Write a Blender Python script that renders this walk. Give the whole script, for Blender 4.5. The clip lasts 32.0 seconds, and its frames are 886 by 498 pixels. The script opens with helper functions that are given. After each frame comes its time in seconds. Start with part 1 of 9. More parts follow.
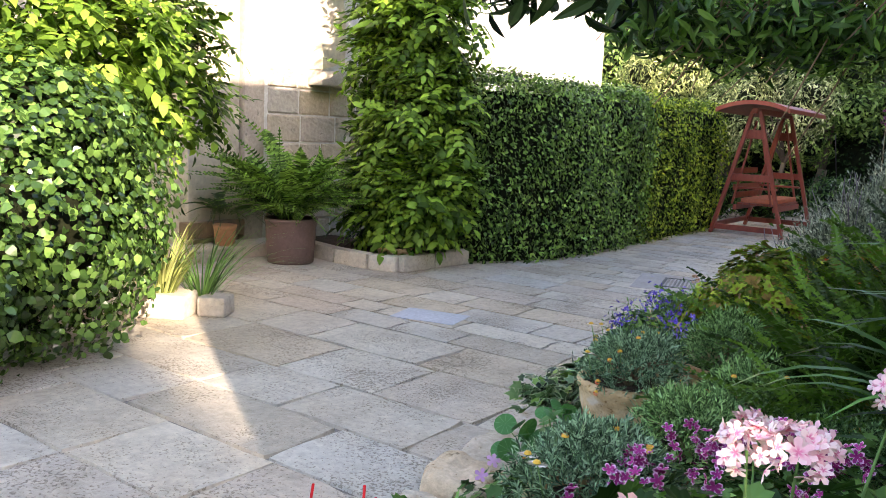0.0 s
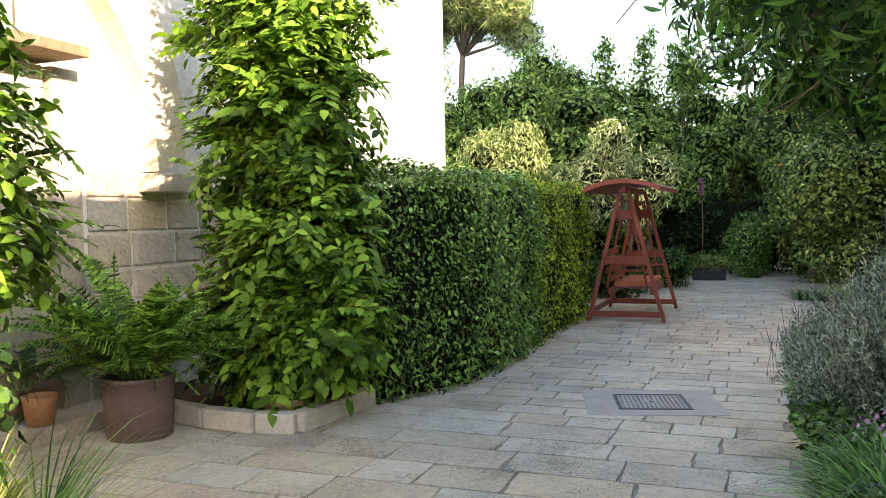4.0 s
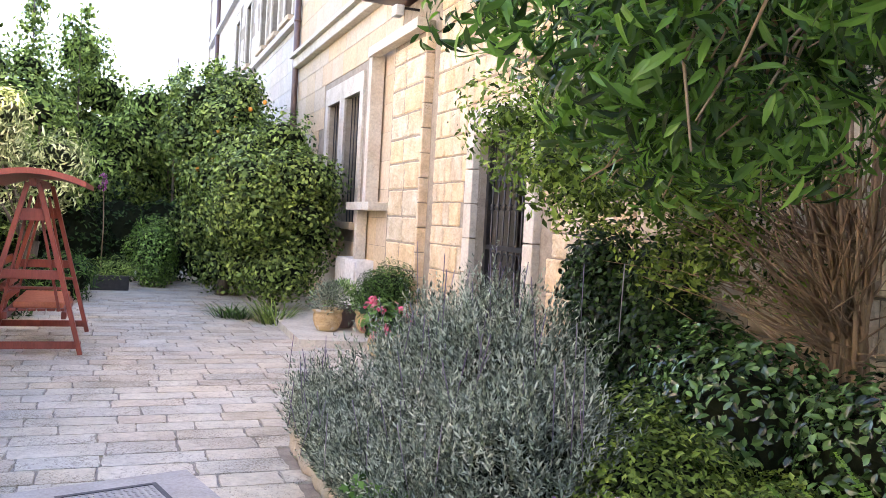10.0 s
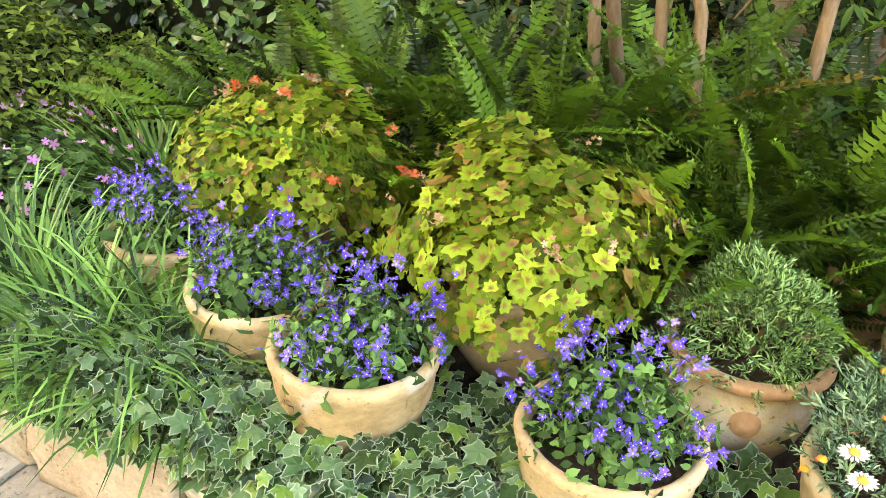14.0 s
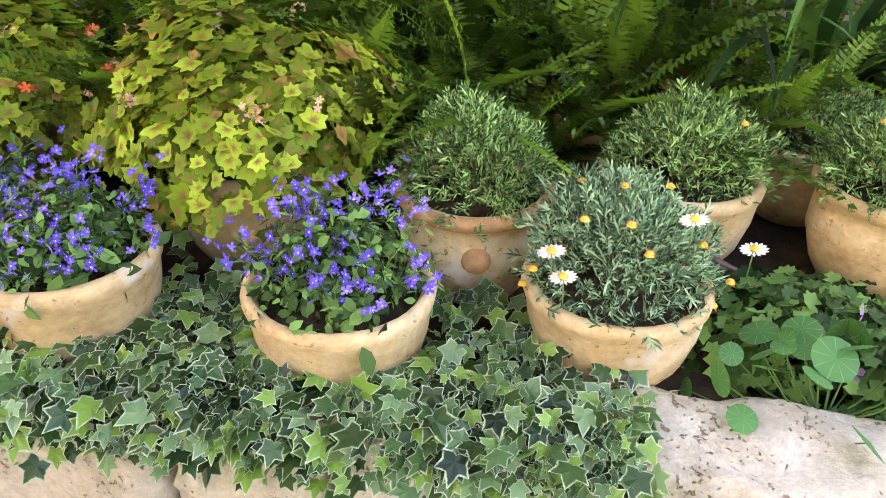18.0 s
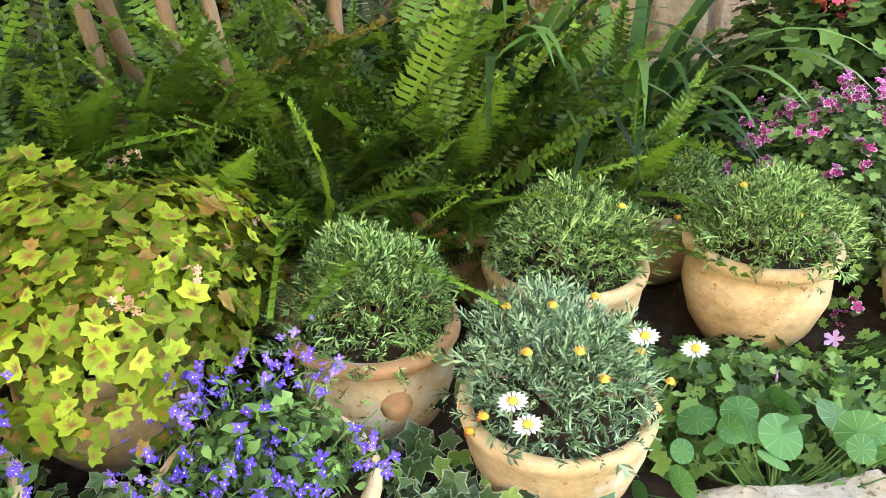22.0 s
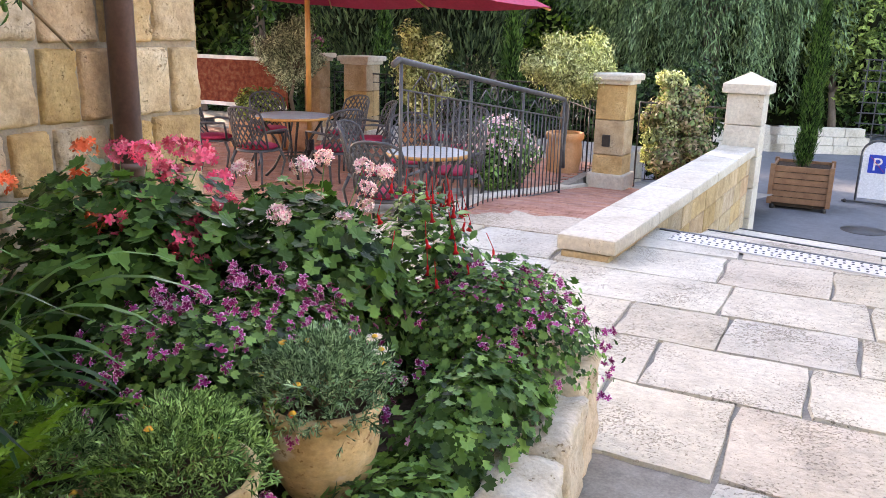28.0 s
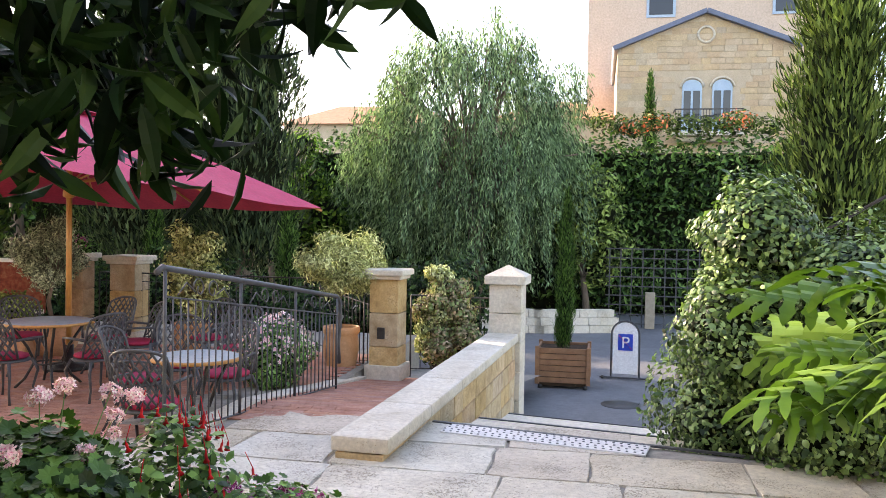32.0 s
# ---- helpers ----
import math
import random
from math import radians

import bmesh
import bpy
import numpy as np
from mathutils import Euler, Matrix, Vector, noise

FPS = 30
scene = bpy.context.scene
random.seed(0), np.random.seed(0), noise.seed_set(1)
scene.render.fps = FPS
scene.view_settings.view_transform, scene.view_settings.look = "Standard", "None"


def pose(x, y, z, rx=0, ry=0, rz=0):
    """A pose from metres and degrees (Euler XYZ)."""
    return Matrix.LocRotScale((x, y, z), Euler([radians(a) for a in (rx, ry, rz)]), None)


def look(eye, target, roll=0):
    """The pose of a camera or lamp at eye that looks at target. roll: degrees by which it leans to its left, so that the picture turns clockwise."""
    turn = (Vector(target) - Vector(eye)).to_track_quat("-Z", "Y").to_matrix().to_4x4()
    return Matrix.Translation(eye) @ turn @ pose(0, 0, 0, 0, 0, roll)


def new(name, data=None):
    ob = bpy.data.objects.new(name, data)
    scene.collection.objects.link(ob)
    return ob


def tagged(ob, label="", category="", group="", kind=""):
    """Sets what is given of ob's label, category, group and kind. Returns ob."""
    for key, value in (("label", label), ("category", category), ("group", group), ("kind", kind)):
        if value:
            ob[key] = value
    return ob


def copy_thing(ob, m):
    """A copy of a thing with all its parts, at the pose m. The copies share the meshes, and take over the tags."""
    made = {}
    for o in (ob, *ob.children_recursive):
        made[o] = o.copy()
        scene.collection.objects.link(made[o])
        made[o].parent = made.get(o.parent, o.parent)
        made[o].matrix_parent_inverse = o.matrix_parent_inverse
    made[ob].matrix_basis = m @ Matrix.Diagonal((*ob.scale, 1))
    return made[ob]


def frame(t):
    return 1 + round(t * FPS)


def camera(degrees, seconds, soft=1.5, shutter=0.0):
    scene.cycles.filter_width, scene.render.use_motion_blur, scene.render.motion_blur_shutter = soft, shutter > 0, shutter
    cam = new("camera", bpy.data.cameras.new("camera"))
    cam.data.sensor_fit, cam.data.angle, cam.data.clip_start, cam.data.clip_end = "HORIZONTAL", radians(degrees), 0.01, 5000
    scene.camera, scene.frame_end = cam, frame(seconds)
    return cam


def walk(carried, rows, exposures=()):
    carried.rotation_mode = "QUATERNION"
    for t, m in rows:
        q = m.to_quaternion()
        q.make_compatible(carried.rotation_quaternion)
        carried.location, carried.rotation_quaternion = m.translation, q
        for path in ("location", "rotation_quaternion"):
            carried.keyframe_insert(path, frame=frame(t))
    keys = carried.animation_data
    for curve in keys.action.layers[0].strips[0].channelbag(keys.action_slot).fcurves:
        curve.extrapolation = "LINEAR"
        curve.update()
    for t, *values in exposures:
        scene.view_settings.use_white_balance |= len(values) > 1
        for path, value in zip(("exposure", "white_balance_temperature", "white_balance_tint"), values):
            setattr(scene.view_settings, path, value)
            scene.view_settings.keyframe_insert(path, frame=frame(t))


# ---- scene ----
cam = camera(57.0, 32.0, 0.5)

PATH = [
    (0, (2.183, -2.954, 1.345), (1.015, -1.356, 1.059), 2.6),
    (0.5, (1.955, -2.975, 1.393), (0.789, -1.374, 1.118), 2.3),
    (1, (1.711, -2.902, 1.394), (0.516, -1.328, 1.084), 1.9),
    (1.5, (1.537, -2.821, 1.456), (0.286, -1.289, 1.164), 1.0),
    (2, (1.274, -2.719, 1.465), (0.014, -1.19, 1.195), 0.1),
    (2.5, (1.055, -2.636, 1.492), (-0.047, -0.984, 1.255), 0.4),
    (3, (0.845, -2.405, 1.498), (-0.208, -0.71, 1.374), 0.3),
    (3.5, (0.651, -2.224, 1.515), (-0.344, -0.494, 1.383), 0.1),
    (4, (0.428, -2.012, 1.519), (-0.299, -0.151, 1.44), -1.2),
    (4.5, (0.28, -1.735, 1.519), (-0.178, 0.209, 1.425), -0.9),
    (6.5, (-0.138, -1.113, 1.506), (-0.04, 0.885, 1.536), 0.8),
    (7, (-0.219, -0.817, 1.52), (-0.089, 1.178, 1.505), 1.2),
    (7.5, (-0.37, -0.516, 1.527), (-0.179, 1.475, 1.513), 1.0),
    (8, (-0.403, -0.264, 1.505), (-0.09, 1.711, 1.458), 0.9),
    (8.5, (-0.388, -0.133, 1.521), (0.113, 1.802, 1.456), 1.5),
    (9, (-0.394, -0.101, 1.57), (0.154, 1.821, 1.488), 2.2),
    (9.5, (-0.419, -0.126, 1.63), (0.154, 1.788, 1.545), 2.4),
    (10, (-0.438, -0.146, 1.649), (0.292, 1.715, 1.586), 3.2),
    (10.5, (-0.406, -0.149, 1.65), (0.633, 1.558, 1.573), 3.6),
    (11, (-0.362, -0.149, 1.644), (0.957, 1.332, 1.383), 3.1),
    (11.5, (-0.314, -0.14, 1.641), (1.141, 1.158, 1.195), 1.2),
    (12, (-0.297, -0.138, 1.639), (1.232, 1.022, 1.077), 0.6),
    (12.5, (-0.285, -0.129, 1.62), (1.275, 0.939, 0.966), 0.4),
    (13, (-0.259, -0.113, 1.593), (1.327, 0.825, 0.815), 0.9),
    (13.5, (-0.234, -0.097, 1.548), (1.367, 0.773, 0.723), 1.5),
    (14, (-0.212, -0.092, 1.503), (1.381, 0.672, 0.566), 2.7),
    (14.5, (-0.214, -0.102, 1.469), (1.388, 0.614, 0.51), 3.5),
    (16.5, (-0.228, -0.281, 1.312), (1.499, 0.322, 0.502), 0.1),
    (17, (-0.218, -0.294, 1.315), (1.535, 0.211, 0.495), -0.0),
    (17.5, (-0.202, -0.299, 1.318), (1.52, 0.089, 0.379), 0.5),
    (18, (-0.188, -0.299, 1.356), (1.484, 0.034, 0.311), 0.7),
    (18.5, (-0.18, -0.293, 1.399), (1.462, 0.016, 0.301), 1.6),
    (19, (-0.182, -0.285, 1.421), (1.475, 0.073, 0.359), 1.8),
    (19.5, (-0.175, -0.283, 1.428), (1.486, 0.154, 0.403), 1.8),
    (20, (-0.166, -0.284, 1.429), (1.506, 0.2, 0.444), 1.3),
    (20.5, (-0.161, -0.26, 1.44), (1.533, 0.216, 0.489), -1.0),
    (21, (-0.142, -0.208, 1.438), (1.584, 0.189, 0.509), -1.3),
    (21.5, (-0.065, -0.106, 1.442), (1.702, 0.036, 0.516), -1.7),
    (22, (0.014, -0.042, 1.445), (1.756, -0.249, 0.484), -0.9),
    (22.5, (0.081, 0.044, 1.441), (1.822, -0.57, 0.672), -2.0),
    (23, (0.157, 0.155, 1.422), (1.778, -0.838, 0.8), -1.7),
    (23.5, (0.255, 0.209, 1.396), (1.795, -0.924, 0.807), -0.1),
    (24, (0.37, 0.226, 1.39), (1.806, -1.056, 0.847), -0.7),
    (24.5, (0.416, 0.233, 1.391), (1.712, -1.209, 0.902), 0.4),
    (25, (0.453, 0.287, 1.423), (1.682, -1.239, 1.02), 0.7),
    (25.5, (0.449, 0.3, 1.422), (1.592, -1.311, 1.109), 1.1),
    (26, (0.446, 0.284, 1.43), (1.468, -1.412, 1.144), 1.5),
    (26.5, (0.425, 0.266, 1.444), (1.343, -1.491, 1.177), 1.7),
    (28.5, (0.377, 0.18, 1.509), (1.201, -1.553, 0.946), 1.5),
    (29, (0.36, 0.2, 1.533), (1.18, -1.542, 0.991), 2.3),
    (29.5, (0.336, 0.219, 1.551), (1.141, -1.56, 1.118), 2.8),
    (30, (0.322, 0.23, 1.563), (1.034, -1.607, 1.221), 2.9),
    (30.5, (0.302, 0.239, 1.575), (0.921, -1.642, 1.296), 2.4),
    (31, (0.296, 0.22, 1.573), (0.801, -1.704, 1.368), 2.1),
    (31.5, (0.282, 0.217, 1.585), (0.709, -1.733, 1.467), 1.5),
    (32, (0.264, 0.226, 1.601), (0.643, -1.737, 1.542), 1.0),
]
EXPO = [(0, 2.6, 7000, 24), (2, 2.57, 7050, 23), (4, 2.48, 7500, 17), (6.5, 2.78, 7500, 18), (8, 3.2, 7550, 23), (9, 3.45, 7350, 32), (10, 3.25, 7150, 34), (11, 3.85, 7650, 34), (12, 4.48, 8150, 31), (13, 4.32, 9100, 22), (17, 4.0, 8800, 24), (18, 3.8, 8100, 30), (20, 3.93, 8600, 26), (22, 4.18, 8400, 26), (23, 4.17, 7850, 18), (24, 4.05, 7200, 22), (25, 3.56, 7050, 23), (26, 3.28, 7050, 26), (28, 2.98, 7750, 28), (30, 2.93, 7700, 27), (31, 2.83, 7550, 26), (32, 2.56, 7750, 25)]
walk(cam, [(t, look(e, g, r)) for t, e, g, r in PATH], EXPO)

# ---- world and sun ----
SUN_AZ = Vector((0.86, -0.51))          # towards the sun, in plan
SUN_EL = radians(21)
world = bpy.data.worlds.new("world")
scene.world = world
world.use_nodes = True
wn, wl = world.node_tree.nodes, world.node_tree.links
sky = wn.new("ShaderNodeTexSky")
sky.sky_type = "NISHITA"
sky.sun_disc = False
sky.sun_elevation = SUN_EL
sky.sun_rotation = math.atan2(SUN_AZ.x, SUN_AZ.y)
sky.air_density, sky.dust_density, sky.ozone_density = 1.0, 0.9, 1.2
bg = wn["Background"]
bg.inputs["Strength"].default_value = 0.15
wl.new(sky.outputs[0], bg.inputs["Color"])
sun = new("sun", bpy.data.lights.new("sun", "SUN"))
sun.data.energy, sun.data.angle, sun.data.color = 2.5, radians(0.6), (1.0, 0.90, 0.74)
s_dir = Vector((SUN_AZ.x * math.cos(SUN_EL), SUN_AZ.y * math.cos(SUN_EL), math.sin(SUN_EL)))
sun.matrix_world = look(s_dir * 60, (0, 0, 0))

# ---- helpers for building ----
rng = np.random.default_rng(7)


class Mesh:
    """Collects vertices and faces."""

    def __init__(self):
        self.v, self.f, self.n, self.smooth, self.a = [], [], 0, False, []

    def add(self, verts, faces):
        verts = np.asarray(verts, float).reshape(-1, 3)
        self.v.append(verts)
        self.f.extend([tuple(i + self.n for i in f) for f in faces])
        self.n += len(verts)
        return self

    def box(self, c, s, rz=0.0, bevel=0.0, m=None):
        bm = bmesh.new()
        bmesh.ops.create_cube(bm, size=1)
        for v in bm.verts:
            v.co = Vector((v.co.x * s[0], v.co.y * s[1], v.co.z * s[2]))
        if bevel:
            bmesh.ops.bevel(bm, geom=list(bm.edges), offset=bevel, segments=2, affect="EDGES", profile=0.6)
        t = m if m is not None else pose(c[0], c[1], c[2], 0, 0, rz)
        bm.verts.index_update()
        self.add([t @ v.co for v in bm.verts], [[v.index for v in f.verts] for f in bm.faces])
        bm.free()
        return self

    def beam(self, a, b, w, h, bevel=0.004):
        """A rectangular bar from a to b."""
        a, b = Vector(a), Vector(b)
        d = b - a
        q = d.to_track_quat("Z", "Y").to_matrix().to_4x4()
        return self.box(None, (w, h, d.length), bevel=bevel, m=Matrix.Translation((a + b) / 2) @ q)

    def lathe(self, profile, seg=24, c=(0, 0, 0), wob=0.0):
        vs, fs, k = [], [], len(profile)
        for j in range(seg):
            a = 2 * math.pi * j / seg
            for i, (r, z) in enumerate(profile):
                w = 1 + wob * math.sin(3 * a + i * 0.4)
                vs.append((c[0] + r * w * math.cos(a), c[1] + r * w * math.sin(a), c[2] + z))
        for j in range(seg):
            for i in range(k - 1):
                a, b = j * k + i, (j + 1) % seg * k + i
                fs.append((a, b, b + 1, a + 1))
        self.smooth = True
        return self.add(vs, fs)

    def tube(self, pts, rad, seg=7, cap=True):
        pts = [Vector(p) for p in pts]
        k = len(pts)
        rads = rad if hasattr(rad, "__len__") else [rad] * k
        vs, fs = [], []
        side = None
        for i, p in enumerate(pts):
            d = (pts[min(i + 1, k - 1)] - pts[max(i - 1, 0)]).normalized()
            if side is None:
                side = d.orthogonal().normalized()
            side = (side - d * side.dot(d)).normalized()
            up = d.cross(side)
            for j in range(seg):
                a = 2 * math.pi * j / seg
                vs.append(p + (side * math.cos(a) + up * math.sin(a)) * rads[i])
        for i in range(k - 1):
            for j in range(seg):
                a, b = i * seg + j, i * seg + (j + 1) % seg
                fs.append((a, b, b + seg, a + seg))
        if cap:
            fs.append(tuple(range(seg - 1, -1, -1)))
            fs.append(tuple(range((k - 1) * seg, k * seg)))
        self.smooth = True
        return self.add(vs, fs)

    def spread(self, tmpl, pos, rot, size):
        """Many copies of a small template: pos (n,3), rot (n,3,3), size (n,) or (n,3)."""
        tv, tf = tmpl[0], tmpl[1]
        pos, size = np.asarray(pos, float), np.asarray(size, float)
        n, k = len(pos), len(tv)
        if n == 0:
            return self
        if size.ndim == 1:
            size = np.repeat(size[:, None], 3, 1)
        vs = np.einsum("nij,nkj->nki", rot, tv[None] * size[:, None, :]) + pos[:, None]
        self.v.append(vs.reshape(-1, 3))
        if len(tmpl) > 2:
            self.a.append((self.n, np.tile(tmpl[2], (n, 1))))
        base = self.n + k * np.arange(n)
        for f in tf:
            self.f.extend(map(tuple, (base[:, None] + np.array(f)[None]).tolist()))
        self.n += n * k
        return self

    def data(self, name, mat):
        me = bpy.data.meshes.new(name)
        me.from_pydata(np.concatenate(self.v).tolist() if self.v else [], [], self.f)
        if self.a:
            at = np.zeros((self.n, 3))
            for k, arr in self.a:
                at[k:k + len(arr)] = arr
            me.attributes.new("leaf", "FLOAT_VECTOR", "POINT").data.foreach_set("vector", at.ravel())
        if mat is not None:
            me.materials.append(mat)
        if self.smooth:
            me.polygons.foreach_set("use_smooth", [True] * len(me.polygons))
        me.update()
        return me


def part(name, mesh, mat, parent, label="", kind=""):
    """One mesh object under a thing; its coordinates are the parent's."""
    ob = new(name, mesh.data(name, mat) if isinstance(mesh, Mesh) else mesh)
    ob.parent = parent
    return tagged(ob, label, "", "", kind)


def thing(name, label, category, at=(0, 0, 0), rz=0.0, group="", kind=""):
    ob = new(name)
    ob.empty_display_size = 0.1
    ob.matrix_basis = pose(at[0], at[1], at[2], 0, 0, rz)
    return tagged(ob, label, category, group, kind)


def solid(name, mesh, mat, label, category, at=(0, 0, 0), rz=0.0, group="", kind=""):
    ob = new(name, mesh.data(name, mat))
    ob.matrix_basis = pose(at[0], at[1], at[2], 0, 0, rz)
    return tagged(ob, label, category, group, kind)


def unit(a):
    return a / np.maximum(np.linalg.norm(a, axis=-1, keepdims=True), 1e-9)


def turns(d, nrm):
    """Rotations whose y axis is d and whose z axis lies near nrm."""
    d = unit(np.asarray(d, float))
    x = unit(np.cross(d, nrm) + 1e-6)
    return np.stack([x, d, np.cross(x, d)], -1)


def rand_dirs(n, bias=(0, 0, 0)):
    return unit(rng.normal(size=(n, 3)) + np.array(bias))


# ---- leaf and petal templates: y along the leaf, z its upper side ----
def leaf(width=0.5, belly=0.45, fold=0.12, droop=0.12):
    ys = [0.0, belly * 0.6, belly + 0.15, 0.82, 1.0]
    ws = [0.0, width * 0.42, width * 0.5, width * 0.26, 0.0]
    v, f = [(0, 0, 0)], []
    for y, w in zip(ys[1:4], ws[1:4]):
        z = -droop * y * y
        v += [(-w, y, z + fold * w * 2), (0, y, z), (w, y, z + fold * w * 2)]
    v.append((0, 1, -droop))
    f = [(0, 2, 1), (0, 3, 2), (1, 2, 5, 4), (2, 3, 6, 5), (4, 5, 8, 7), (5, 6, 9, 8), (7, 8, 10), (8, 9, 10)]
    return np.array(v, float), f


def kite(width=0.5, fold=0.1, mid=0.45):
    v = [(0, 0, 0), (-width / 2, mid, fold), (0, 1, -0.05), (width / 2, mid, fold)]
    return np.array(v, float), [(0, 2, 1), (0, 3, 2)]


def hexleaf(width=0.55, droop=0.14, cup=0.05):
    """A six-cornered leaf with a bend."""
    w = width / 2
    v = [(0, 0, 0), (-w * 0.85, 0.32, cup), (-w * 0.8, 0.66, cup - droop * 0.4), (0, 1, -droop), (w * 0.8, 0.66, cup - droop * 0.4), (w * 0.85, 0.32, cup)]
    return np.array(v, float), [(0, 5, 1), (1, 5, 4, 2), (2, 4, 3)]


def rimmed(v, f):
    """Marks a fan's corners: 0 at the middle, 1 at the outline, with the angle round it."""
    v = np.array(v, float)
    a = np.zeros((len(v), 3))
    a[:, 0], a[:, 1], a[1:, 2] = v[:, 0] - v[0, 0], v[:, 1] - v[0, 1], 1
    return v, f, a


def lobed(tips, cup=0.15):
    """A lobed leaf: tips as (angle, radius) round the stalk."""
    v = [(0, 0.35, 0)]
    for a, r in tips:
        x, y = r * math.sin(radians(a)), 0.35 + r * math.cos(radians(a))
        v.append((x, y, cup * r * r + (0.02 if r < 0.4 else 0)))
    k = len(tips)
    return rimmed(v, [(0, 1 + (i + 1) % k, 1 + i) for i in range(k)])


def disc(k=10, cup=0.1):
    v = [(0, 0, 0)]
    for i in range(k):
        a = 2 * math.pi * i / k
        v.append((0.5 * math.sin(a), 0.5 * math.cos(a), cup * 0.5))
    return rimmed(v, [(0, 1 + (i + 1) % k, 1 + i) for i in range(k)])


def floret(petals=5, cup=0.25, big=None):
    """A small flower of rounded petals."""
    v = [(0, 0, 0)]
    for i in range(petals):
        s = 1.0 if big is None else big[i]
        for da, r in ((-0.5, 0.16), (-0.30, 0.42), (0.0, 0.52), (0.30, 0.42)):
            a = 2 * math.pi * (i + da) / petals
            v.append((r * s * math.sin(a), r * s * math.cos(a), cup * r * s))
    k = len(v) - 1
    return rimmed(v, [(0, 1 + (i + 1) % k, 1 + i) for i in range(k)])


def feather():
    """A finely divided leaf: one middle needle and four side needles."""
    vs, fs = [], []
    for x0, y0, dx, dy, L in ((0, 0, 0, 1, 1.0), (0, 0.3, 0.7, 0.75, 0.45), (0, 0.3, -0.7, 0.75, 0.45), (0, 0.55, 0.6, 0.8, 0.4), (0, 0.55, -0.6, 0.8, 0.4)):
        b = len(vs)
        vs += [(x0, y0, 0), (x0 + dx * L * 0.6 - dy * 0.055, y0 + dy * L * 0.6 + dx * 0.055, 0.03), (x0 + dx * L, y0 + dy * L, -0.04), (x0 + dx * L * 0.6 + dy * 0.055, y0 + dy * L * 0.6 - dx * 0.055, 0.03)]
        fs += [(b, b + 2, b + 1), (b, b + 3, b + 2)]
    return np.array(vs, float), fs


OVAL_FINE = leaf(0.52)
LANCE_FINE = leaf(0.26, 0.4, 0.15, 0.35)
OVAL = hexleaf(0.6)
ROUND = hexleaf(0.85, 0.15)
LANCE = kite(0.24, 0.05, 0.4)
FEATHER = feather()
KITE = kite(0.5)
SLIM = kite(0.2, 0.05)
NEEDLE = kite(0.12, 0.02)
IVY = lobed([(0, 0.70), (16, 0.46), (32, 0.36), (60, 0.56), (92, 0.34), (126, 0.46), (160, 0.28), (180, 0.18), (-160, 0.28), (-126, 0.46), (-92, 0.34), (-60, 0.56), (-32, 0.36), (-16, 0.46)], -0.2)
VINE = lobed([(0, 0.62), (20, 0.4), (45, 0.6), (68, 0.42), (95, 0.56), (125, 0.36), (180, 0.16), (-125, 0.36), (-95, 0.56), (-68, 0.42), (-45, 0.6), (-20, 0.4)], 0.2)
PELARG = lobed([(0, 0.58), (20, 0.44), (38, 0.57), (62, 0.43), (85, 0.56), (112, 0.42), (145, 0.5), (180, 0.10), (-145, 0.5), (-112, 0.42), (-85, 0.56), (-62, 0.43), (-38, 0.57), (-20, 0.44)], 0.3)
FLOWER = floret()
LOBELIA = floret(5, 0.2, (0.55, 1.0, 1.05, 1.05, 1.0))
ROUNDLEAF = disc(14, -0.12)


# ---- materials ----
def nodes_of(name):
    m = bpy.data.materials.new(name)
    m.use_nodes = True
    return m, m.node_tree.nodes, m.node_tree.links, m.node_tree.nodes["Principled BSDF"]


def ramp_node(n, stops):
    r = n.new("ShaderNodeValToRGB")
    el = r.color_ramp.elements
    while len(el) < len(stops):
        el.new(0.5)
    for e, (p, c) in zip(el, stops):
        e.position, e.color = p, (*c, 1)
    return r


def coords(n, l, scale=(1, 1, 1)):
    g = n.new("ShaderNodeNewGeometry")
    mp = n.new("ShaderNodeMapping")
    mp.inputs["Scale"].default_value = scale
    l.new(g.outputs["Position"], mp.inputs["Vector"])
    return mp.outputs[0]


def noise_node(n, l, vec, scale, detail=4, rough=0.6):
    t = n.new("ShaderNodeTexNoise")
    t.inputs["Scale"].default_value, t.inputs["Detail"].default_value, t.inputs["Roughness"].default_value = scale, detail, rough
    l.new(vec, t.inputs["Vector"])
    return t.outputs["Fac"]


def mix_col(n, l, fac, a, b, mode="MIX"):
    m = n.new("ShaderNodeMix")
    m.data_type, m.blend_type = "RGBA", mode
    for key, val in ((0, fac), (6, a), (7, b)):
        if hasattr(val, "links"):
            l.new(val, m.inputs[key])
        else:
            m.inputs[key].default_value = val if key == 0 else (*val, 1)
    return m.outputs[2]


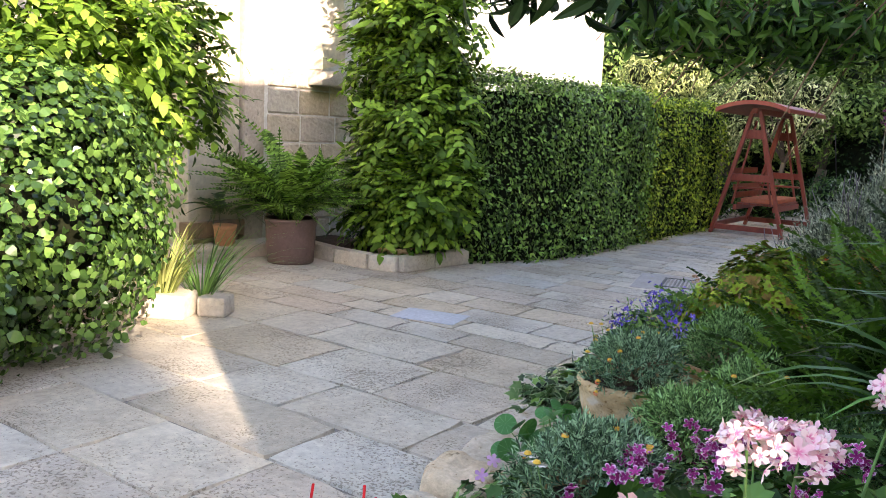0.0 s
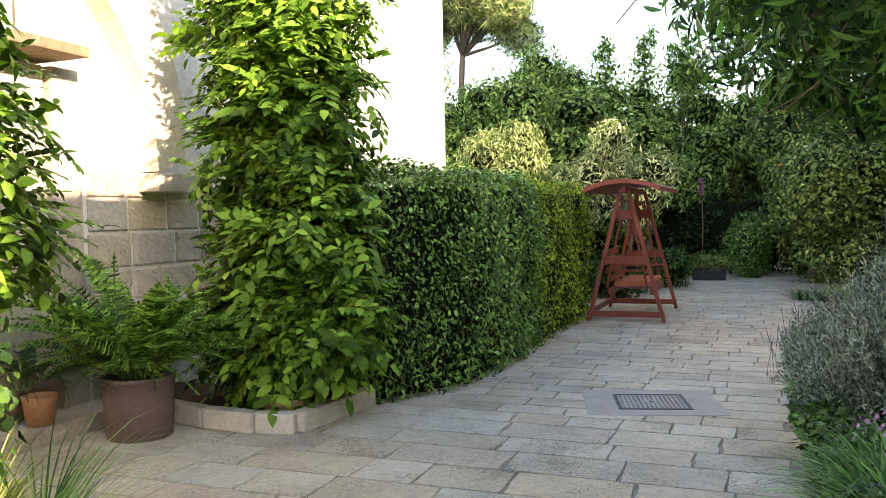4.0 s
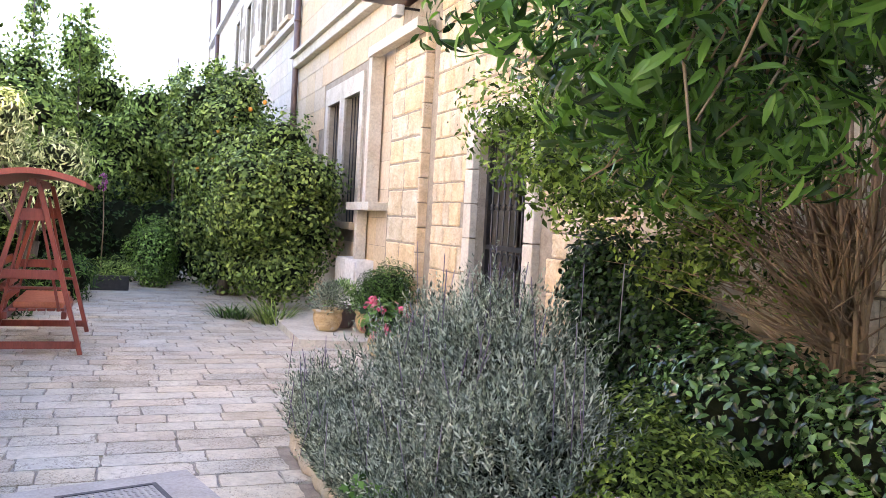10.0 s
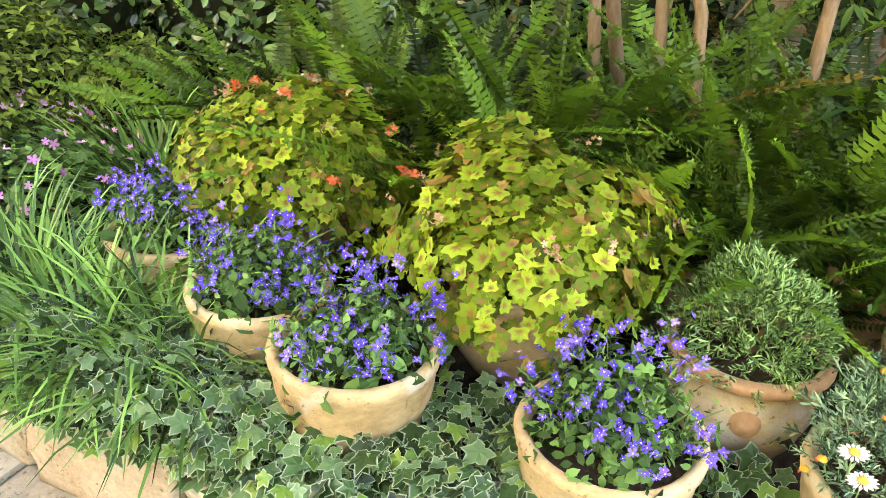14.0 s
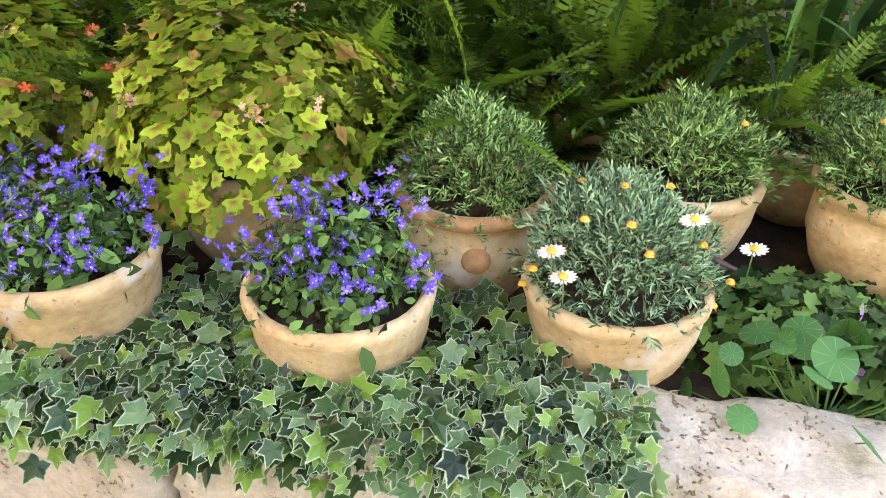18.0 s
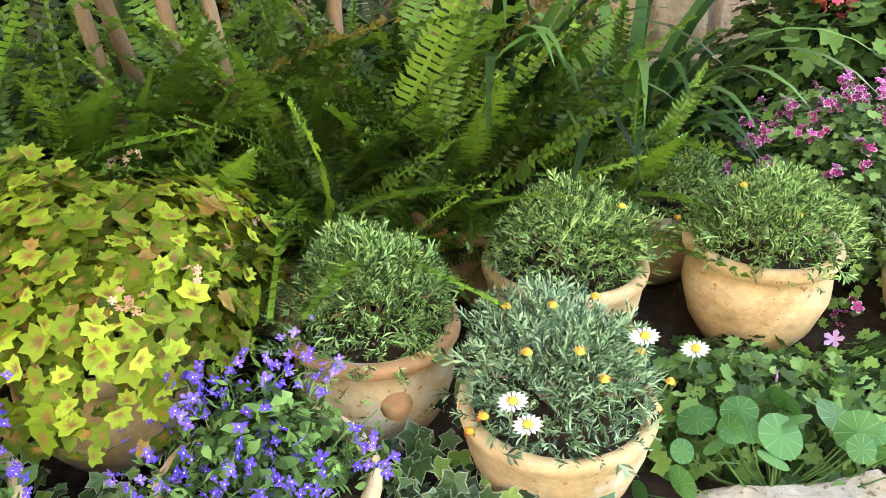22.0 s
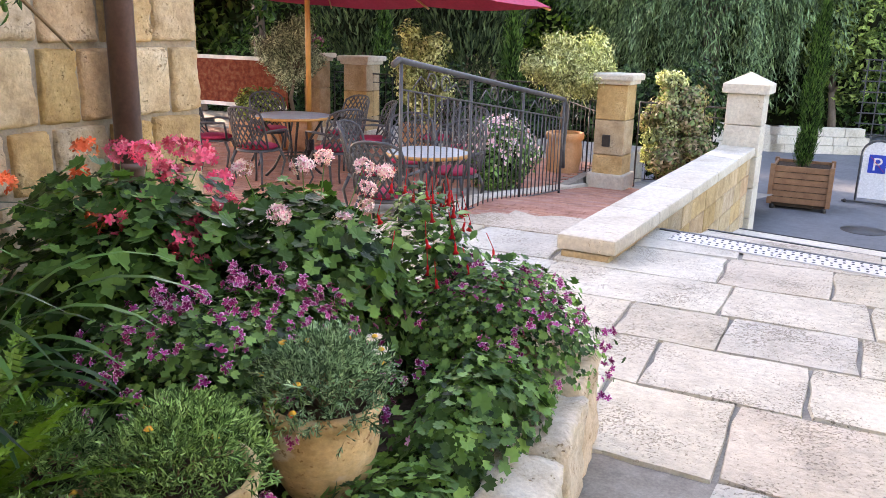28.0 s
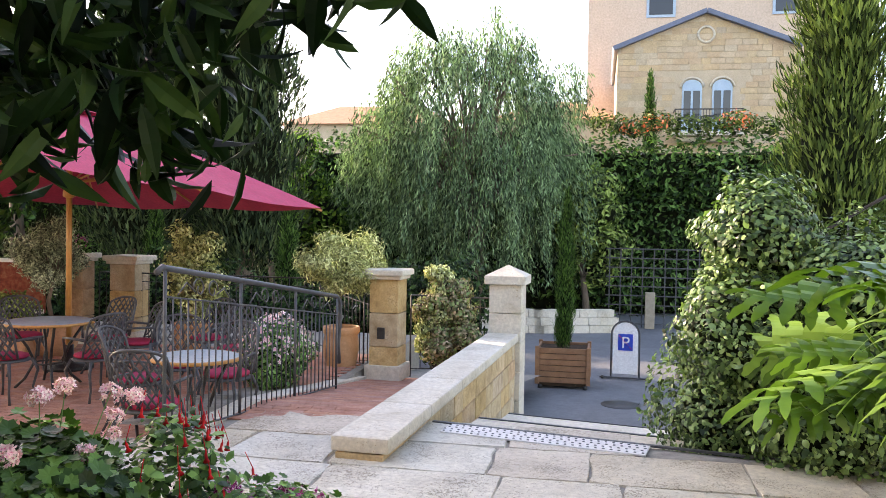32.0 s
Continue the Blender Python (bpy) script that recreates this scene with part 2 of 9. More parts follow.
def foliage(name, dark, mid, light, rough=0.45, trans=0.3, coat=0.0, tip=None, single=False, eye=None, edge=None, rays=None):
    """Leaves or petals: colours vary leaf by leaf; eye and edge tint the middle and the rim of each."""
    m, n, l, p = nodes_of(name)
    g = n.new("ShaderNodeNewGeometry")
    who = n.new("ShaderNodeObjectInfo").outputs["Random"] if single else g.outputs["Random Per Island"]
    gain = 1.0 if "petal" in name else 0.80
    spread3 = (1, 1, 1) if "petal" in name else (0.27, 0.88, 1.62)
    dark, mid, light = [tuple(min(v * gain * k, 0.9) for v in c) for c, k in zip((dark, mid, light), spread3)]
    r = ramp_node(n, [(0.0, dark), (0.5, mid), (1.0, light)])
    l.new(who, r.inputs[0])
    f = noise_node(n, l, coords(n, l), 3.0, 3)
    big = ramp_node(n, [(0.3, (0.62, 0.68, 0.6)), (0.7, (1.3, 1.24, 1.15))])
    l.new(f, big.inputs[0])
    col = mix_col(n, l, 1.0, r.outputs[0], big.outputs[0], "MULTIPLY")
    if tip:
        w = n.new("ShaderNodeMath")
        w.operation = "GREATER_THAN"
        w.inputs[1].default_value = tip[0]
        l.new(who, w.inputs[0])
        col = mix_col(n, l, w.outputs[0], col, tip[1])
    if eye or edge or rays:
        at = n.new("ShaderNodeAttribute")
        at.attribute_name = "leaf"
        sp = n.new("ShaderNodeSeparateXYZ")
        l.new(at.outputs["Vector"], sp.inputs[0])
        jag = n.new("ShaderNodeMath")
        jag.operation = "MULTIPLY_ADD"
        l.new(noise_node(n, l, coords(n, l), 90.0, 2), jag.inputs[0])
        jag.inputs[1].default_value = 0.35
        l.new(sp.outputs["Z"], jag.inputs[2])
        for spec, low, high in ((eye, 1.0, 0.0), (edge, 0.0, 1.0)):
            if spec:
                e = ramp_node(n, [(spec[0], (low,) * 3), (spec[0] + spec[2], (high,) * 3)])
                shift = n.new("ShaderNodeMath")
                shift.operation = "SUBTRACT"
                l.new(jag.outputs[0], shift.inputs[0])
                shift.inputs[1].default_value = 0.175
                l.new(shift.outputs[0], e.inputs[0])
                col = mix_col(n, l, e.outputs[0], col, spec[1])
        if rays:
            an = n.new("ShaderNodeMath")
            an.operation = "ARCTAN2"
            l.new(sp.outputs["X"], an.inputs[0])
            l.new(sp.outputs["Y"], an.inputs[1])
            k = n.new("ShaderNodeMath")
            k.operation = "MULTIPLY"
            k.inputs[1].default_value = rays[0]
            l.new(an.outputs[0], k.inputs[0])
            c = n.new("ShaderNodeMath")
            c.operation = "COSINE"
            l.new(k.outputs[0], c.inputs[0])
            e = ramp_node(n, [(0.93, (0, 0, 0)), (0.99, (0.6, 0.6, 0.6))])
            l.new(c.outputs[0], e.inputs[0])
            col = mix_col(n, l, e.outputs[0], col, rays[1])
    l.new(col, p.inputs["Base Color"])
    p.inputs["Roughness"].default_value = rough
    p.inputs["Specular IOR Level"].default_value = 0.14 if rough > 0.38 else 0.3
    p.inputs["Coat Weight"].default_value = coat
    tr = n.new("ShaderNodeBsdfTranslucent")
    bright = mix_col(n, l, 1.0, col, (1.25, 1.6, 0.75), "MULTIPLY")
    l.new(bright, tr.inputs["Color"])
    mx = n.new("ShaderNodeMixShader")
    mx.inputs[0].default_value = trans * 0.5
    l.new(p.outputs[0], mx.inputs[1])
    l.new(tr.outputs[0], mx.inputs[2])
    l.new(mx.outputs[0], n["Material Output"].inputs[0])
    return m


def rough_stuff(name, cols, scale=6.0, rough=0.85, bump=0.3, bscale=40.0, spots=None, metal=0.0, rand=0.0, stretch=(1, 1, 1), island=False, dirt=None, pits=None, tints=None):
    """Stone, plaster, wood, clay: two scales of colour, grain relief."""
    m, n, l, p = nodes_of(name)
    vec = coords(n, l, stretch)
    if rand:
        info = n.new("ShaderNodeObjectInfo")
        add = n.new("ShaderNodeVectorMath")
        add.operation = "ADD"
        sc = n.new("ShaderNodeVectorMath")
        sc.operation = "SCALE"
        sc.inputs[0].default_value = (17, 31, 23)
        l.new(info.outputs["Random"], sc.inputs["Scale"])
        l.new(vec, add.inputs[0])
        l.new(sc.outputs[0], add.inputs[1])
        vec = add.outputs[0]
    f1 = noise_node(n, l, vec, scale, 6, 0.65)
    k = len(cols)
    r = ramp_node(n, [(0.3 + 0.4 * i / max(k - 1, 1), c) for i, c in enumerate(cols)])
    l.new(f1, r.inputs[0])
    col = r.outputs[0]
    f2 = noise_node(n, l, vec, scale * 9, 4, 0.7)
    g2 = ramp_node(n, [(0.3, (0.78, 0.78, 0.78)), (0.7, (1.12, 1.12, 1.12))])
    l.new(f2, g2.inputs[0])
    col = mix_col(n, l, 1.0, col, g2.outputs[0], "MULTIPLY")
    if rand:
        t = ramp_node(n, tints or [(0.0, (1 - rand, 1 - rand, 1 - rand * 0.9)), (0.2, (1.0, 0.93, 0.80)), (0.34, (0.92, 0.95, 0.97)), (0.5, (1.03, 1.0, 0.97)), (0.66, (0.98, 0.88, 0.80)), (0.82, (1.06, 0.96, 0.78)), (1.0, (1 + rand * 0.5, 1 + rand * 0.4, 1 + rand * 0.3))])
        if island:
            gi = n.new("ShaderNodeNewGeometry")
            l.new(gi.outputs["Random Per Island"], t.inputs[0])
        else:
            l.new(info.outputs["Random"], t.inputs[0])
        col = mix_col(n, l, 1.0, col, t.outputs[0], "MULTIPLY")
    if spots:
        f3 = noise_node(n, l, vec, spots[0], 3, 0.5)
        s = ramp_node(n, [(spots[1], (0, 0, 0)), (spots[1] + 0.08, (1, 1, 1))])
        l.new(f3, s.inputs[0])
        col = mix_col(n, l, s.outputs[0], col, spots[2])
    if dirt:
        f4 = noise_node(n, l, vec, dirt[0], 5, 0.7)
        s4 = ramp_node(n, [(dirt[1], (1, 1, 1)), (dirt[1] + 0.25, dirt[2])])
        l.new(f4, s4.inputs[0])
        col = mix_col(n, l, 1.0, col, s4.outputs[0], "MULTIPLY")
    deep = None
    if pits:
        f5 = noise_node(n, l, vec, pits[0], 3, 0.6)
        f6 = noise_node(n, l, vec, pits[1], 3, 0.6)
        mm = n.new("ShaderNodeMath")
        mm.operation = "MULTIPLY_ADD"
        l.new(f6, mm.inputs[0])
        mm.inputs[1].default_value = 0.55
        l.new(f5, mm.inputs[2])
        s5 = ramp_node(n, [(pits[2], (1, 1, 1)), (pits[2] + 0.07, (0, 0, 0))])
        l.new(mm.outputs[0], s5.inputs[0])
        deep = s5.outputs[0]
        s6 = ramp_node(n, [(0.0, pits[3]), (1.0, (1.04, 1.04, 1.04))])
        l.new(deep, s6.inputs[0])
        col = mix_col(n, l, 1.0, col, s6.outputs[0], "MULTIPLY")
    l.new(col, p.inputs["Base Color"])
    p.inputs["Roughness"].default_value = rough
    p.inputs["Metallic"].default_value = metal
    if rough >= 0.95:
        p.inputs["Specular IOR Level"].default_value = 0.1
    if bump:
        b = n.new("ShaderNodeBump")
        b.inputs["Strength"].default_value = bump
        b.inputs["Distance"].default_value = 0.01
        mixb = n.new("ShaderNodeMath")
        mixb.operation = "ADD"
        l.new(noise_node(n, l, vec, bscale, 5, 0.65), mixb.inputs[0])
        l.new(f1, mixb.inputs[1])
        height = mixb.outputs[0]
        if deep is not None:
            plus = n.new("ShaderNodeMath")
            plus.operation = "ADD"
            l.new(height, plus.inputs[0])
            l.new(deep, plus.inputs[1])
            height = plus.outputs[0]
        l.new(height, b.inputs["Height"])
        l.new(b.outputs[0], p.inputs["Normal"])
    return m


SLAB_TINTS = [(0.0, (0.84, 0.80, 0.74)), (0.15, (1.0, 0.90, 0.77)), (0.3, (0.94, 0.96, 0.98)), (0.45, (1.04, 1.02, 0.98)), (0.6, (0.95, 0.85, 0.77)), (0.75, (0.86, 0.87, 0.88)), (0.9, (1.05, 0.98, 0.88)), (1.0, (1.07, 1.05, 1.02))]
M_SLAB = rough_stuff("limestone_slab", [(0.42, 0.388, 0.315), (0.555, 0.525, 0.435), (0.64, 0.62, 0.54)], 2.5, 0.6, 0.9, 34, None, rand=0.2, tints=SLAB_TINTS, dirt=(5, 0.52, (0.80, 0.77, 0.73)), pits=(70, 2.2, 0.86, (0.56, 0.53, 0.49)))
M_SLAB_FAR = rough_stuff("limestone_setts", [(0.43, 0.393, 0.32), (0.555, 0.52, 0.43), (0.635, 0.60, 0.515)], 2.5, 0.75, 0.6, 26, None, rand=0.2, island=True, tints=SLAB_TINTS, pits=(70, 2.2, 0.84, (0.6, 0.57, 0.53)))
M_MORTAR = rough_stuff("mortar", [(0.22, 0.20, 0.17), (0.36, 0.33, 0.28)], 8, 0.95, 0.3)
WALL_TINTS = [(0.0, (0.62, 0.56, 0.48)), (0.12, (0.92, 0.74, 0.42)), (0.26, (0.98, 0.97, 0.96)), (0.40, (0.98, 0.78, 0.62)), (0.54, (1.14, 1.10, 1.02)), (0.68, (1.04, 0.84, 0.52)), (0.84, (0.78, 0.76, 0.74)), (1.0, (1.12, 1.0, 0.82))]
M_STONE = rough_stuff("wall_stone", [(0.36, 0.27, 0.17), (0.53, 0.43, 0.29), (0.64, 0.56, 0.43)], 5.0, 0.9, 1.0, 34, None, rand=0.3, tints=WALL_TINTS, dirt=(7, 0.56, (0.78, 0.70, 0.60)), pits=(75, 5, 0.92, (0.66, 0.60, 0.52)))
M_KERB = rough_stuff("kerb_stone", [(0.48, 0.41, 0.30), (0.61, 0.545, 0.43), (0.69, 0.64, 0.535)], 6.0, 0.9, 1.0, 30, None, rand=0.12, dirt=(9, 0.52, (0.80, 0.70, 0.56)), pits=(75, 9, 0.92, (0.60, 0.51, 0.40)))
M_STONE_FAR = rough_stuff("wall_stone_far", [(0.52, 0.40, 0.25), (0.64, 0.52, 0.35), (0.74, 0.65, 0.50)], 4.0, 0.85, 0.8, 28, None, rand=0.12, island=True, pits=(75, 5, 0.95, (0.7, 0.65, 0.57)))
M_JOINT = rough_stuff("wall_mortar", [(0.27, 0.225, 0.165), (0.42, 0.36, 0.275)], 6, 0.95, 0.5)
M_WHITE = rough_stuff("pale_stone", [(0.46, 0.40, 0.30), (0.58, 0.525, 0.42), (0.64, 0.60, 0.51)], 3, 0.8, 0.5, 26, None, dirt=(6, 0.55, (0.78, 0.70, 0.60)), pits=(70, 4, 0.95, (0.66, 0.6, 0.52)))
M_PLASTER = rough_stuff("white_plaster", [(0.70, 0.68, 0.63), (0.80, 0.78, 0.74)], 1.5, 0.85, 0.2, 40)
M_CREAM = rough_stuff("cream_plaster", [(0.60, 0.52, 0.38), (0.68, 0.60, 0.46)], 1.5, 0.85, 0.2, 40)
M_SOIL = rough_stuff("soil", [(0.03, 0.02, 0.013), (0.09, 0.06, 0.04)], 20, 0.95, 0.8, 60, (60, 0.7, (0.5, 0.47, 0.42)))
M_CLAY = rough_stuff("pale_terracotta", [(0.44, 0.29, 0.13), (0.60, 0.43, 0.22), (0.68, 0.54, 0.34)], 5, 0.75, 0.2, 30, (7, 0.62, (0.62, 0.55, 0.44)), stretch=(1, 1, 1.4), dirt=(6, 0.50, (0.58, 0.47, 0.34)), pits=(60, 3.0, 0.9, (0.55, 0.45, 0.33)))
M_CLAY_ORANGE = rough_stuff("orange_clay", [(0.46, 0.24, 0.11), (0.58, 0.34, 0.17)], 6, 0.8, 0.2, 30)
M_CLAY_RED = rough_stuff("terracotta", [(0.42, 0.20, 0.10), (0.52, 0.28, 0.14)], 4, 0.8, 0.2, 30)
M_CLAY_BROWN = rough_stuff("brown_pot", [(0.14, 0.09, 0.08), (0.20, 0.13, 0.11)], 5, 0.6, 0.15, 30)
M_BARK = rough_stuff("bark", [(0.10, 0.07, 0.05), (0.22, 0.17, 0.12)], 9, 0.9, 0.8, 30, stretch=(1, 1, 0.3))
M_STEM = rough_stuff("tan_bark", [(0.22, 0.14, 0.08), (0.36, 0.25, 0.15)], 14, 0.85, 0.6, 40, stretch=(1, 1, 0.3), dirt=(6, 0.5, (0.6, 0.55, 0.5)))
M_SWING = rough_stuff("red_stained_wood", [(0.22, 0.045, 0.025), (0.33, 0.075, 0.045)], 8, 0.45, 0.25, 40, stretch=(1, 1, 0.2))
M_IRON = rough_stuff("dark_iron", [(0.035, 0.033, 0.032), (0.07, 0.065, 0.06)], 12, 0.45, 0.15, 60, metal=0.6)
M_IRON_GREY = rough_stuff("grey_cast_metal", [(0.045, 0.046, 0.048), (0.085, 0.086, 0.088)], 12, 0.5, 0.1, 60, metal=0.1)
M_PIPE = rough_stuff("brown_pipe", [(0.10, 0.055, 0.045), (0.16, 0.09, 0.07)], 5, 0.4, 0.1, 40)
# Near-black fill inside plants; shade between leaves is put into its colour.
M_CORE = rough_stuff("inner_shade", [(0.006, 0.009, 0.004), (0.018, 0.022, 0.009)], 9, 1.0, 0.5)
L_HEDGE = foliage("hedge_leaf", (0.087, 0.202, 0.04), (0.161, 0.323, 0.067), (0.282, 0.47, 0.121), 0.28, 0.35)
L_BRIGHT = foliage("bright_leaf", (0.06, 0.15, 0.02), (0.12, 0.25, 0.035), (0.22, 0.36, 0.06), 0.45, 0.4)
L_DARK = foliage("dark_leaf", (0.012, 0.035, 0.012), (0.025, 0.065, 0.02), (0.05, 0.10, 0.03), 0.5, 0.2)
L_TREE = foliage("tree_leaf", (0.028, 0.072, 0.02), (0.055, 0.133, 0.033), (0.111, 0.21, 0.055), 0.4, 0.3)
L_LONG = foliage("long_leaf", (0.04, 0.12, 0.02), (0.09, 0.22, 0.04), (0.17, 0.34, 0.07), 0.35, 0.35)
L_TWIG = foliage("twiggy_leaf", (0.09, 0.15, 0.035), (0.16, 0.25, 0.055), (0.26, 0.35, 0.085), 0.4, 0.5)
L_OLIVE = foliage("pale_leaf", (0.169, 0.234, 0.091), (0.286, 0.364, 0.143), (0.468, 0.494, 0.234), 0.5, 0.35)
L_CITRUS = foliage("citrus_leaf", (0.09, 0.15, 0.04), (0.16, 0.25, 0.065), (0.28, 0.37, 0.11), 0.4, 0.3)
L_GREY = foliage("grey_leaf", (0.165, 0.209, 0.165), (0.286, 0.341, 0.275), (0.462, 0.506, 0.429), 0.55, 0.15)
L_FERN = foliage("fern_frond", (0.065, 0.153, 0.018), (0.121, 0.267, 0.034), (0.155, 0.30, 0.042), 0.38, 0.3, single=True, tip=(0.972, (0.20, 0.15, 0.03)))
L_MAPLE = foliage("yellow_green_leaf", (0.175, 0.318, 0.03), (0.256, 0.4, 0.033), (0.338, 0.441, 0.052), 0.5, 0.3, eye=(0.15, (0.25, 0.14, 0.04), 0.42), tip=(0.94, (0.34, 0.22, 0.06)))
L_GRASS = foliage("blade", (0.091, 0.234, 0.052), (0.156, 0.351, 0.091), (0.26, 0.494, 0.143), 0.35, 0.3)
L_STRAP = foliage("strap_leaf", (0.025, 0.085, 0.02), (0.04, 0.13, 0.035), (0.08, 0.2, 0.05), 0.39, 0.2, 0.0, single=True)
L_IVY = foliage("ivy_leaf", (0.035, 0.10, 0.025), (0.085, 0.20, 0.06), (0.20, 0.33, 0.17), 0.32, 0.25, 0.1, edge=(0.84, (0.44, 0.53, 0.34), 0.2), tip=(0.84, (0.16, 0.30, 0.05)))
L_MARG = foliage("marguerite_leaf", (0.12, 0.26, 0.08), (0.22, 0.40, 0.15), (0.34, 0.54, 0.24), 0.5, 0.25)
L_NAST = foliage("round_leaf", (0.05, 0.18, 0.06), (0.07, 0.24, 0.08), (0.12, 0.32, 0.11), 0.4, 0.3, rays=(9, (0.16, 0.34, 0.15)))
L_PELARG = foliage("pelargonium_leaf", (0.065, 0.16, 0.05), (0.11, 0.24, 0.07), (0.18, 0.34, 0.10), 0.42, 0.3)
L_GERAN = foliage("geranium_leaf", (0.039, 0.11, 0.024), (0.066, 0.159, 0.039), (0.121, 0.242, 0.06), 0.42, 0.3)
P_BLUE = foliage("blue_petal", (0.11, 0.06, 0.60), (0.17, 0.10, 0.75), (0.30, 0.20, 0.85), 0.6, 0.15, eye=(0.12, (0.8, 0.78, 0.9), 0.1))
P_CORAL = foliage("coral_petal", (0.90, 0.09, 0.22), (0.94, 0.17, 0.31), (0.96, 0.34, 0.44), 0.6, 0.2)
P_ORANGE = foliage("orange_petal", (0.80, 0.12, 0.05), (0.88, 0.20, 0.09), (0.92, 0.34, 0.20), 0.6, 0.2)
P_PINK = foliage("pale_pink_petal", (0.82, 0.48, 0.58), (0.86, 0.64, 0.70), (0.90, 0.80, 0.82), 0.6, 0.15, eye=(0.2, (0.75, 0.22, 0.35), 0.3))
P_MAGENTA = foliage("magenta_petal", (0.22, 0.01, 0.12), (0.36, 0.03, 0.20), (0.50, 0.07, 0.30), 0.6, 0.15, edge=(0.74, (0.78, 0.46, 0.66), 0.2))
P_LILAC = foliage("lilac_petal", (0.55, 0.22, 0.55), (0.65, 0.32, 0.66), (0.75, 0.45, 0.75), 0.6, 0.25)
P_WHITE = foliage("white_petal", (0.78, 0.70, 0.74), (0.85, 0.82, 0.83), (0.90, 0.88, 0.88), 0.6, 0.2)
P_RED = foliage("red_petal", (0.55, 0.01, 0.02), (0.70, 0.02, 0.03), (0.80, 0.05, 0.06), 0.5, 0.2)

# ---- ground, court, walls ----
WALL_X = 3.12            # face of the house wall behind the bed
CORNER_Y = -2.8          # its corner
LEFT_X = -4.52           # face of the house across the court
ROAD_Z = -1.15
TER_Z = -0.30            # floor of the cafe terrace

g = Mesh()
g.add([(-300, -300, ROAD_Z), (300, -300, ROAD_Z), (300, 300, ROAD_Z), (-300, 300, ROAD_Z)], [(0, 1, 2, 3)])
M_ASPHALT = rough_stuff("pale_asphalt", [(0.11, 0.115, 0.12), (0.17, 0.175, 0.18)], 1.2, 0.8, 0.3, 60, dirt=(0.6, 0.5, (0.8, 0.8, 0.8)))
solid("ground", g, M_ASPHALT, "pale grey asphalt yard and street below the garden", "ground", kind="structure")


def prism(outline, z0, z1):
    m, k = Mesh(), len(outline)
    m.add([(x, y, z1) for x, y in outline] + [(x, y, z0) for x, y in outline],
          [tuple(range(k)), tuple(range(2 * k - 1, k - 1, -1))] + [(i, i + k, (i + 1) % k + k, (i + 1) % k) for i in range(k)])
    return m


# the court is a raised platform; its stones lie 14 mm proud of the mortar bed
COURT = [(-12, 40), (-12, -5.42), (-2.85, -5.42), (1.7, -6.26), (1.7, -6.6), (3.3, -6.6), (3.3, -5.2), (14, -5.2), (14, 40)]
TERRACE = [(3.3, -5.2), (3.3, -13.5), (14, -13.5), (14, -5.2)]
COURT_FLOOR = solid("floor", prism(COURT, ROAD_Z - 0.2, -0.016), M_MORTAR, "court paved with worn pale limestone slabs", "floor", kind="structure")

TERRACE_FLOOR = solid("floor_terrace", prism(TERRACE, ROAD_Z - 0.2, TER_Z - 0.012), M_MORTAR, "cafe terrace paved with red bricks", "floor", kind="structure")

# walls of the house
HOUSE = Mesh()


def wall_round(m, x, depth, y0, y1, z0, z1, holes):
    """A wall slab from x inwards with rectangular openings (y0, y1, z0, z1)."""
    y = y0
    for a, b, c, d in sorted(holes):
        m.box((x + depth / 2, (y + a) / 2, (z0 + z1) / 2), (depth, a - y, z1 - z0))
        if c > z0:
            m.box((x + depth / 2, (a + b) / 2, (z0 + c) / 2), (depth, b - a, c - z0))
        m.box((x + depth / 2, (a + b) / 2, (d + z1) / 2), (depth, b - a, z1 - d))
        y = b
    m.box((x + depth / 2, (y + y1) / 2, (z0 + z1) / 2), (depth, y1 - y, z1 - z0))


HOLES_NEAR = [(6.70, 7.98, -0.3, 2.62)]
HOLES_MID = [(12.95, 13.95, 1.58, 3.74), (14.3, 15.2, 1.58, 3.74), (12.6, 13.5, 6.4, 8.2), (15.2, 16.1, 6.4, 8.2)]
HOLES_FAR = [(y, y + 1.0, z, z + 2.0) for y in (19.6, 21.6, 23.6, 26.8, 29.6) for z in (6.4,)] + [(y, y + 1.0, 2.4, 4.2) for y in (20.6, 24.6)]
HOLES_FAR.sort()
wall_round(HOUSE, WALL_X, 0.5, CORNER_Y, 10.9, -1.2, 4.62, HOLES_NEAR)
wall_round(HOUSE, WALL_X, 0.5, 10.9, 18.4, -1.2, 9.4, [h for h in HOLES_MID if h[2] < 5])
wall_round(HOUSE, WALL_X, 0.5, 18.4, 42, -1.2, 12.6, [h for h in HOLES_FAR if h[2] > 5])
HOUSE.box((WALL_X + 4, CORNER_Y + 0.25, 1.7), (7.0, 0.5, 5.8))
HOUSE.box((WALL_X + 7.75, 4, 1.7), (0.5, 13, 5.8))
# Unseen back wall and roofs, added to stop sun passing through the windows.
HOUSE.box((WALL_X + 7.75, 26, 5.6), (0.5, 32, 13.4))
HOUSE.box((WALL_X + 4, 14.6, 9.3), (7.6, 7.4, 0.2))
HOUSE.box((WALL_X + 4, 4.0, 4.66), (7.6, 13.4, 0.1))
HOUSE.box((WALL_X + 4, 26, 12.4), (8.0, 32, 0.3))
HOUSE.box((WALL_X + 4, 42, 5.7), (8.0, 0.5, 13.8))
HOUSE.box((WALL_X + 4, 10.9, 7), (7.0, 0.4, 4.8))
HOUSE.box((WALL_X + 4, 18.4, 8), (7.0, 0.4, 9.2))
wall_east = solid("wall_east", HOUSE, M_JOINT, "long house wall of squared yellow limestone with grey mortar", "wall", kind="structure")


